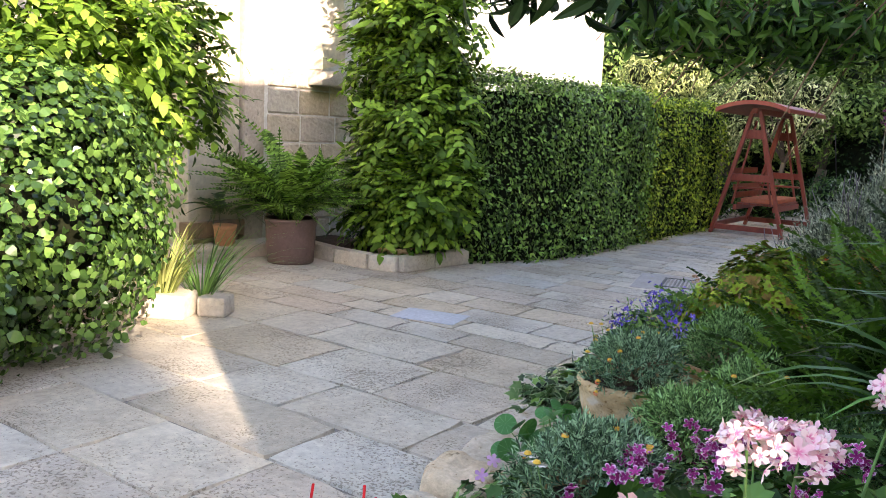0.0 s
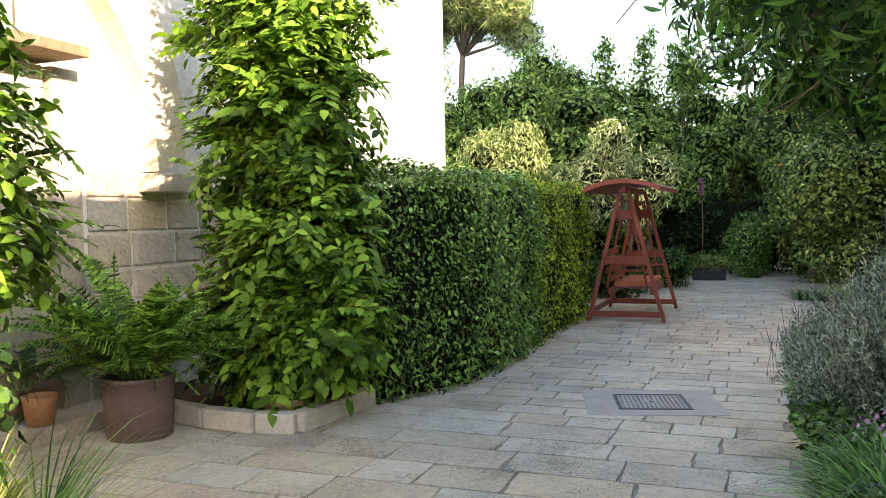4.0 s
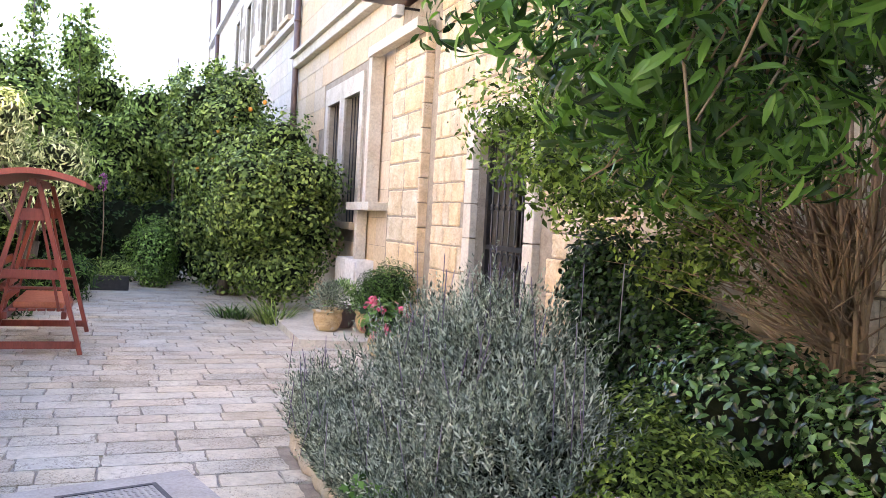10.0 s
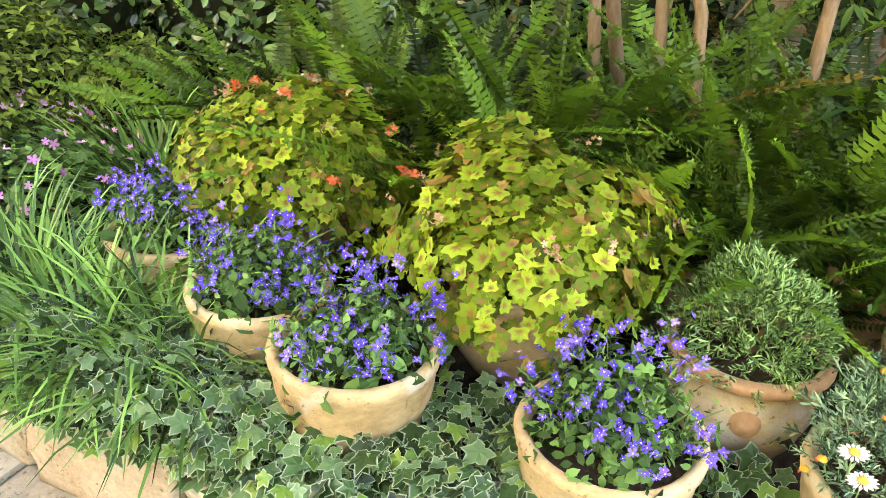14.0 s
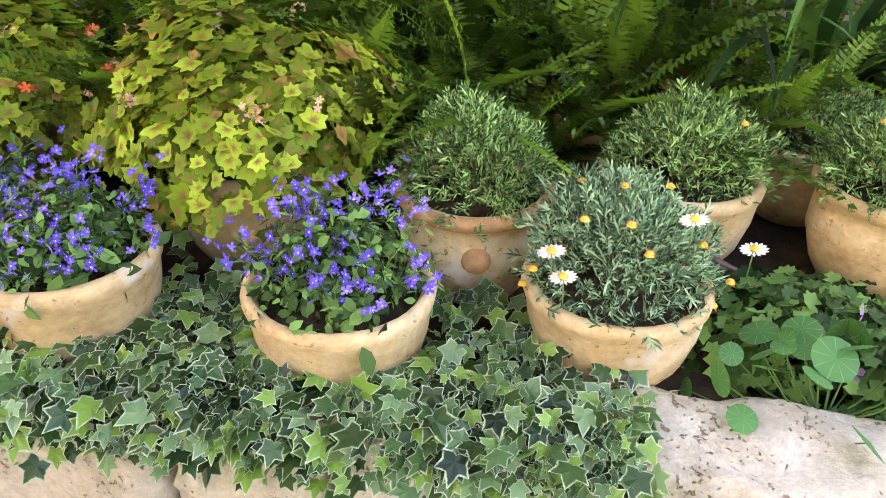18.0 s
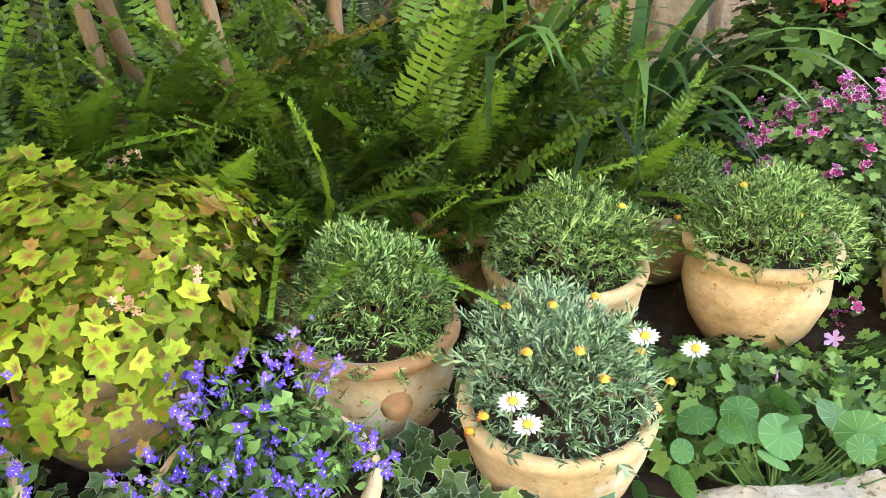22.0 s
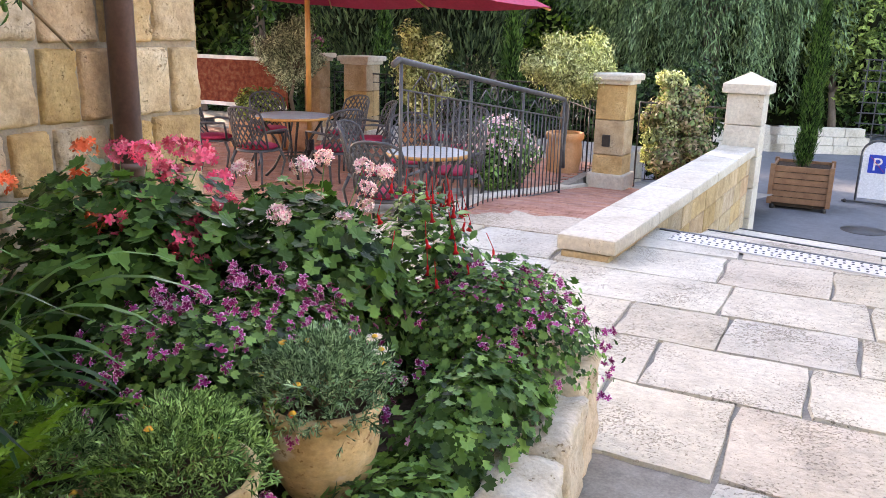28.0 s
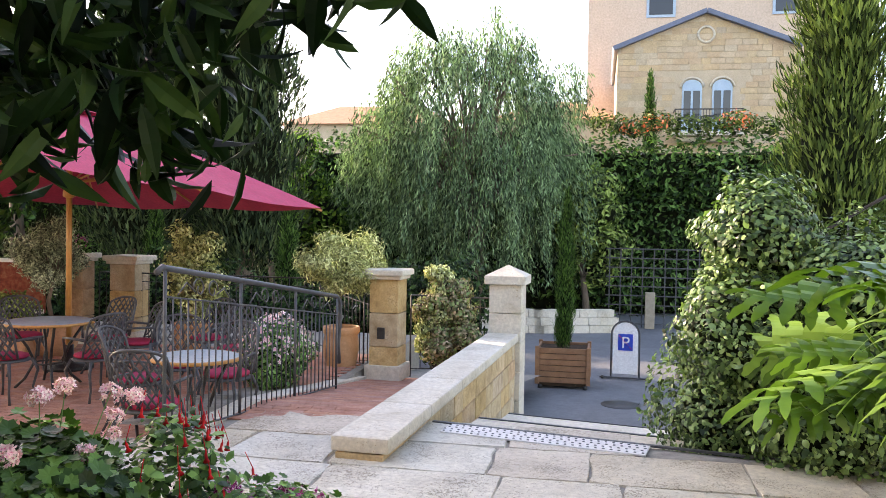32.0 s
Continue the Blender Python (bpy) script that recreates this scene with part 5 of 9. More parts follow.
# front row, from the lavender end to the terrace end
lobelia((1.17, 1.36, Z), 0.15, 0.21, 0.20, 34)
lobelia((1.07, 0.99, Z), 0.16, 0.21, 0.20, 34)
lobelia((0.945, 0.65, Z - 0.01), 0.168, 0.25, 0.18, 30)
lobelia((0.97, 0.12, Z), 0.165, 0.22, 0.21, 30)
marguerite((1.35, -0.06, Z), 0.16, 0.25, (0.165, 0.165, 0.18), handle=3.35, label="pale terracotta pot with a side knob and a marguerite mound")
marguerite((1.11, -0.37, Z), 0.165, 0.21, (0.165, 0.17, 0.18), L_GREYGREEN, BOWL_PROFILE, flowers=[(-0.17, 0.118, 0.348), (-0.175, 0.095, 0.305), (-0.106, -0.10, 0.398), (-0.06, -0.21, 0.33)], buds=13, label="pale terracotta bowl of grey-green marguerite with white daisies")
marguerite((1.56, -0.50, Z), 0.175, 0.23, (0.155, 0.175, 0.165), profile=BOWL_PROFILE, buds=2)
marguerite((1.54, -0.95, Z), 0.165, 0.26, (0.165, 0.19, 0.15), lean=(0.0, 0.0), buds=4)
marguerite((1.48, -1.40, Z), 0.145, 0.26, (0.17, 0.18, 0.17), L_GREYGREEN, flowers=[(-0.1, -0.12, 0.36), (-0.05, -0.17, 0.37)], buds=8)
marguerite((1.86, -0.82, Z), 0.14, 0.22, (0.17, 0.18, 0.14), buds=6)
t = thing("empty_pot", "tilted terracotta pot among the ferns", "pot", (1.97, -0.42, Z + 0.04))
ob = pot(t, 0.13, 0.2, M_CLAY_RED)
t.matrix_basis = pose(1.97, -0.42, Z + 0.06, 0, -28, 0)
for x, y, lab in ((1.90, -0.36, "terracotta pot holding a sword fern"), (1.82, 0.14, "pale terracotta pot under the ferns")):
    t = thing("fern_pot", lab, "pot", (x, y, Z - 0.04), group="pots in the raised bed")
    pot(t, 0.165, 0.25, M_CLAY if "pale" in lab else M_CLAY_ORANGE)
pelargonium("pelargonium_pot", "terracotta pot of yellow-green vine-leaved pelargonium", (1.33, 0.44, Z + 0.03), (0.31, 0.32, 0.29), 2300, 0.041, L_MAPLE, VINE, (0.17, 0.26), M_CLAY, group="pots in the raised bed", mess=0.55, deep=0.3)
t = pelargonium("pelargonium_pot", "terracotta pot of golden pelargonium with orange flowers", (1.51, 1.18, Z), (0.34, 0.38, 0.26), 2200, 0.041, L_MAPLE, VINE, (0.16, 0.26), M_CLAY_RED, group="pots in the raised bed", mess=0.55, deep=0.3)
f, df = over(26, (0, 0, 0.24), (0.34, 0.37, 0.29))
flower_heads(t, [q for q in f if q[0] < 0.1], 0.014, 6, 0.022, P_ORANGE)
P_DRY = foliage("dry_petal", (0.40, 0.22, 0.14), (0.52, 0.32, 0.22), (0.60, 0.42, 0.32), 0.8, 0.1)
for q in [o for o in scene.objects if o.name.startswith("pelargonium_pot")]:
    f, df = over(22, (0, 0, 0.24), (0.34, 0.35, 0.31))
    flower_heads(q, f, 0.018, 9, 0.014, P_DRY, "", "dry_flower_head")
hose = thing("drip_pipe", "thin brown irrigation pipe on the soil", "pipe", (0, 0, 0))
part("pipe", Mesh().tube([(1.16, 0.9, 0.33), (1.13, 0.75, 0.345), (1.17, 0.45, 0.34), (1.18, 0.3, 0.345), (1.22, 0.1, 0.33)], 0.008, 7), M_PIPE, hose)
part("pipe", Mesh().tube([(1.3, -0.3, 0.33), (1.36, -0.45, 0.5), (1.4, -0.75, 0.34), (1.32, -1.3, 0.345)], 0.008, 7), M_PIPE, hose)

# geraniums at the terrace end
g_coral = pelargonium("geranium_bush", "bushy geranium with coral and orange flower heads", (2.42, -1.65, Z), (0.42, 0.52, 0.63), 3000, 0.052, L_GERAN)
CORAL = [(2.30, -1.75, 0.99), (2.30, -1.50, 0.88), (2.24, -1.74, 0.82), (2.20, -1.66, 0.76), (2.17, -1.72, 0.70), (2.30, -1.99, 0.92), (2.36, -1.72, 1.05), (2.33, -1.92, 1.02), (2.21, -1.80, 0.80), (2.30, -1.70, 0.90), (2.62, -1.85, 1.02), (2.2, -1.9, 0.86), (2.16, -1.62, 0.80), (2.45, -1.95, 1.04)]
flower_heads(g_coral, [(x - 2.42, y + 1.65, z - Z + 0.035) for x, y, z in CORAL], 0.050, 44, 0.031, P_CORAL)
flower_heads(g_coral, [(x - 2.42, y + 1.65, z - Z) for x, y, z in [(2.5, -1.57, 1.03), (2.5, -1.31, 1.04), (2.52, -1.16, 1.03), (2.32, -1.47, 0.92), (2.6, -1.7, 1.08)]], 0.036, 20, 0.032, P_ORANGE, "orange flower head")
stem_parts(g_coral, [[(0, 0, 0.2), (x - 2.42, y + 1.65, z - Z)] for x, y, z in CORAL], L_PELARG, 0.004)
g_pink = pelargonium("geranium_bush", "bushy geranium with pale pink flower heads", (1.98, -2.05, Z), (0.42, 0.46, 0.62), 2800, 0.051, L_GERAN)
PINK = [(1.89, -1.77, 0.93), (1.92, -2.32, 1.0), (1.86, -2.25, 0.94), (1.86, -2.24, 0.88), (2.07, -1.83, 1.05), (2.01, -2.07, 1.03), (1.98, -2.16, 1.05), (1.86, -2.37, 0.98), (1.86, -2.09, 0.85)]
flower_heads(g_pink, [(x - 1.98, y + 2.05, z - Z) for x, y, z in PINK], 0.036, 40, 0.023, P_PINK)
stem_parts(g_pink, [[(0, 0, 0.2), (x - 1.98, y + 2.05, z - Z)] for x, y, z in PINK], L_PELARG, 0.004)
for lab, c, dome, nl, nf in (("mound of small-leaved pelargonium with dark magenta flowers", (1.84, -1.46, Z), (0.38, 0.56, 0.45), 4600, 200), ("trailing pelargonium with magenta flowers at the end of the bed", (1.42, -2.34, Z - 0.02), (0.42, 0.42, 0.36), 4200, 120)):
    g = pelargonium("pelargonium_bush", lab, c, dome, nl, 0.026, L_PELARG, group="small pelargoniums")
    f, df = over(nf, (0, 0, 0), np.array(dome) * 1.06)
    flower_heads(g, f, 0.02, 4, 0.026, P_MAGENTA)
g_vio = pelargonium("cranesbill", "low cranesbill with lilac flowers spilling over the wall", (1.22, -1.28, Z - 0.05), (0.25, 0.66, 0.17), 1400, 0.037, L_PELARG)
f, df = over(12, (0, 0, 0.02), (0.26, 0.64, 0.22))
part("blossom", Mesh().spread(FLOWER, f, turns(rand_dirs(12), df), sizes(12, 0.036)), P_LILAC, g_vio, kind="stuff")
pelargonium("cranesbill", "low cranesbill leaves between the pots and the wall", (1.25, -0.80, Z - 0.03), (0.24, 0.34, 0.15), 900, 0.036, L_PELARG)
pelargonium("cranesbill", "leafy cranesbill trailing over the wall beside the last pot", (1.22, -1.80, Z - 0.03), (0.22, 0.42, 0.26), 1300, 0.036, L_PELARG)
fu = pelargonium("fuchsia", "fuchsia with hanging red and purple flowers", (1.74, -2.42, Z), (0.34, 0.26, 0.60), 1300, 0.042, L_PELARG, OVAL)
drop = Mesh().lathe([(0.002, 0.0), (0.006, -0.012), (0.005, -0.026), (0.014, -0.04), (0.002, -0.034)], 8)
drop = drop.data("flower", P_RED)
f, df = over(46, (0, 0, 0.02), (0.35, 0.28, 0.6))
for q in [tuple(v) for v in f if v[0] < 0.12]:
    ob = part("flower", drop, None, fu)
    ob.matrix_basis = pose(*q, rng.uniform(-15, 15), rng.uniform(-15, 15)) @ Matrix.Diagonal((0.9, 0.9, 0.92, 1))
    part("stalk", Mesh().tube([q, (q[0] * 0.9, q[1] * 0.9, q[2] + 0.06)], 0.0015, 4), P_RED, fu)

# ivy on the rim of the wall
ivy = thing("ivy", "variegated ivy trailing over the rim of the garden wall", "ivy", (0.9, 0.3, Z))
n = 6200
yy = np.where(rng.random(n) < 0.72, rng.uniform(-0.74, 1.3, n), rng.uniform(1.3, 3.3, n))
xx = (np.where(rng.random(n) < 0.55, rng.uniform(-0.19, 0.0, n), rng.normal(0.08, 0.12, n).clip(-0.2, 0.36)) - 0.02 - 0.03 * yy)
fade = np.clip((yy + 0.92) / 0.25, 0.3, 1)
zz = 0.05 + 0.09 * rng.random(n) - np.clip(-xx - 0.10, 0, 1) * rng.uniform(0.0, 0.75, n) * fade
nn = unit(np.stack([-0.4 - 3 * np.clip(-xx, 0, 1), 0 * xx, 1 + 0 * xx], 1))
nn = nn + rng.normal(0, 0.38, nn.shape)
rot = turns(unit(np.array((-0.9, 0, -0.25)) + rng.normal(0, 0.5, (n, 3))), unit(nn))
pos, far = np.stack([xx, yy, zz], 1), yy > 1.25
part("foliage", Mesh().spread(IVY, pos[~far], rot[~far], sizes((~far).sum(), 0.043, 0.32)), L_IVY, ivy, kind="stuff")
part("green_foliage", Mesh().spread(IVY, pos[far], rot[far], sizes(far.sum(), 0.042)), L_GERAN, ivy, kind="stuff")
stem_parts(ivy, [[(0.12, y, 0.03), (-0.02, y + 0.15, 0.07), (-0.12, y + 0.25, 0.05), (-0.16, y + 0.3, -0.1)] for y in np.linspace(-0.8, 1.9, 10)], M_STEM, 0.004)

# nasturtium
nas = thing("nasturtium", "nasturtium with round green leaves hanging over the wall", "plant", (1.02, -0.76, Z))
one = Mesh().spread(ROUNDLEAF, [(0, 0, 0)], np.eye(3)[None], np.ones(1)).data("leaf", L_NAST)
p, d = over(34, (0, 0, -0.02), (0.18, 0.26, 0.19))
R = turns(rand_dirs(34), unit(d + np.array([-0.5, 0, 0.6])))
for q, rr in zip(p, R):
    ob = part("leaf", one, None, nas)
    s = 0.072 * rng.uniform(0.6, 1.2)
    ob.matrix_basis = Matrix.Translation(q) @ Matrix(rr.tolist()).to_4x4() @ Matrix.Diagonal((s, s, s, 1))
stem_parts(nas, [[(0, 0, 0), q * 0.6 + np.array((0, 0, -0.02)), q] for q in p], L_PELARG, 0.003, 4)

# grass clumps, ferns, strap leaves
gr = thing("grass_clump", "thick arching clump of green liriope grass", "grass", (0.90, 1.38, Z))
for k in range(6):
    x, y = rng.normal(0, 0.05), (k - 2.5) * 0.12
    part("tuft", blades(Mesh(), (x, y, 0), 72, 0.42, 0.011, 0.12, 1.3, 1.25, (-0.35, -0.2, 0)), L_GRASS, gr)
    part("tuft", blades(Mesh(), (x + 0.02, y + 0.18, 0), 44, 0.40, 0.011, 0.12, 1.3, 1.2, (-0.35, 0.05, 0)), L_GRASS, gr)
    part("tuft", blades(Mesh(), (x, y, 0), 22, 0.36, 0.011, 0.1, 0.9, 2.6, (-0.1, -0.1, 0)), L_GRASS, gr)
for i, (x, y, s, k) in enumerate([(1.95, 1.55, 0.66, 30), (1.86, 1.2, 0.70, 34), (1.82, 0.9, 0.74, 36), (1.80, 0.55, 0.72, 36), (1.80, 0.2, 0.68, 36), (1.84, -0.1, 0.68, 36), (2.12, 1.35, 0.82, 34), (2.1, 0.95, 0.84, 36), (2.12, 0.6, 0.84, 36), (2.14, 0.0, 0.84, 44), (2.08, -0.35, 0.70, 44), (1.98, -0.62, 0.52, 30), (2.3, -0.2, 0.76, 44), (2.26, -0.62, 0.6, 34), (2.42, 0.35, 0.8, 30)]):
    fe = thing("fern", "sword fern with long arching green fronds", "fern", (x, y, Z), group="ferns in the bed")
    fern_parts(fe, L_FERN, (0, 0, 0), int(k * 1.35), s * 1.02, (-0.26, 0, 0.28), 2.1)
for x, y, k, tall in ((2.36, -0.9, 66, 1.0), (2.45, -0.5, 50, 1.1), (2.46, -1.1, 44, 0.62)):
    ag = thing("clivia", "clump of dark glossy strap-shaped leaves", "plant", (x, y, Z))
    for q in range(k):
        part("leaf", blades(Mesh(), (0, 0, 0), 1, tall, 0.052, 0.09, 1.05, 3.2, (0.0, 0.1, 0), 12), L_STRAP, ag)

# lavender and the purple-flowered edge
LAVLEAF = kite(0.26, 0.04, 0.5)
lav = thing("lavender_bush", "large silvery grey lavender bush", "lavender", (1.27, 3.45, Z + 0.05))
bl = [((-0.04, 0.25, 0.10), (0.40, 0.6, 0.46)), ((-0.04, 0.95, 0.08), (0.40, 0.55, 0.42)), ((0.2, 0.3, 0.34), (0.36, 0.5, 0.54)), ((-0.06, -0.30, 0.0), (0.36, 0.45, 0.40)), ((0.2, 0.9, 0.28), (0.40, 0.55, 0.52)), ((0.05, -0.35, 0.12), (0.38, 0.42, 0.46)), ((-0.42, -0.1, -0.16), (0.13, 0.4, 0.26)), ((-0.46, 0.55, -0.18), (0.13, 0.45, 0.24)), ((-0.46, 1.2, -0.18), (0.13, 0.45, 0.24)), ((-0.42, 1.75, -0.16), (0.14, 0.4, 0.26))]
m = Mesh()
for c, rad in bl:
    p, d = ball(640, c, rad, 0.45, True)
    v = unit(d * 0.5 + np.array((0, 0, 1.0)) + rng.normal(size=d.shape) * 0.2)
    long = rng.uniform(0.14, 0.36, len(p))
    for i in range(9):
        for sx in (0, 1):
            a = rand_dirs(len(p))
            m.spread(LAVLEAF, p + v * (long * (i + 0.3 * sx) / 9)[:, None], turns(unit(a + v * 0.9), a), sizes(len(p), 0.052 - 0.0026 * i, 0.2))
part("foliage", m, L_GREY, lav, kind="stuff")
part("inner_mass", core_blobs(bl, 0.62), M_CORE, lav, kind="stuff")
st = Mesh()
P_LAV = foliage("lavender_petal", (0.16, 0.12, 0.20), (0.24, 0.20, 0.30), (0.36, 0.32, 0.40), 0.7, 0.1)
for k in range(90):
    c, rad = bl[k % len(bl)]
    q = np.array(c) + np.array((rng.normal(0, 0.2), rng.normal(0, 0.35), rad[2] * 0.8))
    v = unit(np.array((rng.normal(0, 0.2), rng.normal(0, 0.2), 1)))
    L = rng.uniform(0.2, 0.36)
    st.tube([q, q + v * L, q + v * (L + 0.05)], [0.0018, 0.003, 0.002], 4)
part("flower_stalk", st, P_LAV, lav, kind="stuff")
pk = pelargonium("cranesbill", "cranesbill with small pink flowers", (1.3, 2.2, Z), (0.46, 0.60, 0.25), 1900, 0.034, L_PELARG)
f, df = over(230, (0, 0, 0), (0.50, 0.66, 0.34))
part("blossom", Mesh().spread(FLOWER, f, turns(rand_dirs(230), df), sizes(230, 0.023)), P_LILAC, pk, kind="stuff")
shrub("abelia_shrub", "low shrub of small yellow-green leaves", (1.75, 2.75, Z), [((0, 0, 0.15), (0.45, 0.5, 0.38)), ((0.2, 0.4, 0.2), (0.4, 0.4, 0.38)), ((-0.3, -0.25, 0.05), (0.35, 0.35, 0.28)), ((0.25, -0.5, 0.1), (0.35, 0.4, 0.32))], L_TWIG, KITE, 2600, 0.036)
gr = thing("grass_clump", "clump of bright green grass-like leaves", "grass", (1.62, 1.72, Z))
for k in range(6):
    part("tuft", blades(Mesh(), (rng.normal(0, 0.05), rng.normal(0, 0.1), 0), 40, 0.45, 0.014, 0.14, 1.0, 2.0, (-0.15, 0, 0)), L_GRASS, gr)

# dark shrubs against the wall, multi-stemmed shrub, tree over the bed
shrub("laurel_shrub", "dark glossy-leaved evergreen shrub along the wall", (2.5, 2.0, Z), [((0, 0.1, 0.35), (0.45, 0.6, 0.5)), ((-0.1, 0.9, 0.35), (0.45, 0.55, 0.55)), ((0.1, -0.8, 0.35), (0.38, 0.6, 0.5)), ((0.2, -1.4, 0.4), (0.3, 0.45, 0.5)), ((0.15, -1.0, 0.85), (0.25, 0.3, 0.25)), ((0.2, -0.3, 0.8), (0.28, 0.35, 0.25)), ((0.1, 1.5, 0.4), (0.4, 0.45, 0.5))], foliage("laurel_leaf", (0.035, 0.085, 0.028), (0.065, 0.145, 0.045), (0.12, 0.23, 0.075), 0.22, 0.15, 0.3), OVAL_FINE, 2000, 0.052, core=0.72)
L_SHOOT = foliage("shoot_leaf", (0.035, 0.09, 0.025), (0.065, 0.15, 0.04), (0.11, 0.24, 0.06), 0.3, 0.2)
sho = thing("evergreen_shoot_clump", "loose upright evergreen shoots against the wall", "shrub", (2.62, 1.0, Z))
m = Mesh()
for k in range(30):
    x, y, z = rng.normal(0, 0.12), rng.uniform(-1.0, 0.9), rng.uniform(0.95, 1.6)
    part("stem", Mesh().tube([(x, y, 0), (x + rng.normal(0, 0.05), y + rng.normal(0, 0.08), z * 0.6), (x + rng.normal(0, 0.1), y + rng.normal(0, 0.14), z)], [0.006, 0.005, 0.002], 5), M_STEM, sho)
    q = np.array((x, y, 0)) + np.stack([rng.normal(0, 0.09, 34), rng.normal(0, 0.12, 34), rng.uniform(0.45, 1.05, 34) * z], 1)
    m.spread(OVAL_FINE, q, outward(rand_dirs(34, (-0.6, 0, 0.6)), 0.1, 0.8), sizes(34, 0.058))
part("foliage", m, L_SHOOT, sho, kind="stuff")
shrub("ivy_shrub", "dark rounded shrub against the wall", (2.72, 4.65, Z), [((0, 0, 0.55), (0.36, 0.55, 0.6)), ((0.05, 0.25, 1.0), (0.3, 0.4, 0.42)), ((0.0, -0.55, 0.5), (0.32, 0.42, 0.55)), ((0.05, -0.5, 0.95), (0.26, 0.36, 0.36))], L_DARK, OVAL, 2600, 0.048)
ms = thing("multi_stem_shrub", "tall shrub of many bare tan stems with a leafy green top", "shrub", (2.75, 2.65, Z))
lines, tips = [], []
for k in range(30):
    a = rng.uniform(0, 6.28)
    lean = rng.uniform(0.05, 0.45)
    top = np.array((math.cos(a) * lean * 0.5 - 0.1, math.sin(a) * lean + 0.1, rng.uniform(1.7, 2.4)))
    lines.append([(rng.normal(0, 0.06), rng.normal(0, 0.09), -0.02), top * np.array((0.35, 0.35, 0.5)), top])
    tips.append(top)
stem_parts(ms, lines, M_STEM, 0.017, 6)
tw = Mesh()
for k in range(170):
    b = lines[rng.integers(30)]
    q = np.array(b[1]) * rng.uniform(0.7, 1.3)
    e = q + np.array((rng.normal(-0.25, 0.25), rng.normal(0.25, 0.5), rng.uniform(0.1, 0.7)))
    tw.tube([q, (q + e) / 2 + rng.normal(0, 0.04, 3), e], [0.006, 0.004, 0.0015], 4)
    tips.append(e)
part("twig_mass", tw, M_STEM, ms, kind="stuff")
bl = [(tuple(tp + rng.normal(0, 0.1, 3)), (0.3, 0.34, 0.22)) for tp in tips[30:110:2]]
bl = [q for q in bl if q[0][1] > 0.45 or q[0][2] > 2.0]
bl += [((rng.uniform(-1.2, 0.0), rng.uniform(0.5, 2.0), rng.uniform(1.45, 2.3)), (0.34, 0.4, 0.26)) for k in range(18)] + [((rng.uniform(-1.2, 0.0), rng.uniform(-0.9, 0.6), rng.uniform(2.05, 2.5)), (0.36, 0.4, 0.24)) for k in range(12)]
part("foliage", clump_crown(Mesh(), KITE, bl, 500, 0.045, -0.2, 1.0, 0.95, 0.26), L_TWIG, ms, kind="stuff")

tr = thing("small_tree", "small evergreen tree with several tan stems and long drooping leaves", "tree", (2.0, 0.4, Z))
TREE_STEMS = [((-0.02, 0.06, 0), (0.02, 0.16, 0.8), (-0.05, 0.25, 1.2), (-0.5, 0.6, 2.3)), ((0.02, -0.1, 0), (0.0, -0.03, 0.8), (-0.02, 0.06, 1.15), (-0.4, -0.3, 2.4)), ((0.1, -0.42, 0), (0.04, -0.43, 0.82), (0.1, -0.5, 1.3), (0.3, -1.0, 2.3)), ((0.06, -0.2, 0), (0.03, -0.13, 0.76), (-0.02, -0.02, 1.06), (-0.6, 0.4, 2.7))]
stem_parts(tr, TREE_STEMS, M_STEM, 0.022, 9)
stem_parts(tr, [[(0.2, 0.0, 0), (0.14, 0.15, 0.8), (0.03, 0.36, 1.36), (0.0, 0.62, 1.64), (0.0, 1.06, 1.78), (-0.05, 1.58, 1.81), (-0.5, 2.0, 1.95)], [(0.0, 0.3, 1.3), (0.3, 0.1, 1.7), (0.4, -0.4, 2.1)], [(-0.05, 1.0, 1.77), (-0.5, 1.3, 1.9), (-1.0, 1.9, 1.9)], [(-0.3, 0.45, 1.6), (-0.8, 0.9, 1.9), (-1.1, 2.2, 1.95)]], M_STEM, 0.024, 8)
LEAFY = []
tw = Mesh()
bl = lumps((-0.55, 0.7, 2.75), (1.1, 1.9, 0.6), 22, 0.42, 3)
for k in range(15):
    LEAFY.append((rng.uniform(0.9, 1.8), rng.uniform(0.9, 2.2), rng.uniform(2.2, 2.75)))
HANG = [(1.25, -1.0, 1.95), (1.05, -1.0, 1.90), (0.88, -1.0, 1.97), (1.2, -0.95, 1.78), (0.98, -1.05, 1.78), (1.38, -1.05, 1.85), (1.5, -0.9, 1.95), (0.72, -1.1, 2.08), (1.15, -0.85, 2.1), (1.4, -0.8, 2.15)]
hung = [((x - 2.0, y - 0.4, z - Z), (0.17, 0.14, 0.13)) for x, y, z in HANG]
hung += [((x - 2.0, y - 0.4, z - Z), (0.15, 0.2, 0.16)) for x, y, z in [(2.6, -1.1, 1.6), (2.6, -1.35, 1.65), (2.55, -0.85, 1.62), (2.7, -1.5, 1.62)] + [(2.55, -0.06, 1.35), (2.55, -0.17, 1.28), (2.55, -0.07, 1.18), (2.55, -0.24, 1.36), (2.55, -0.0, 1.07), (2.55, -0.37, 1.36), (2.55, -0.13, 1.12)]]
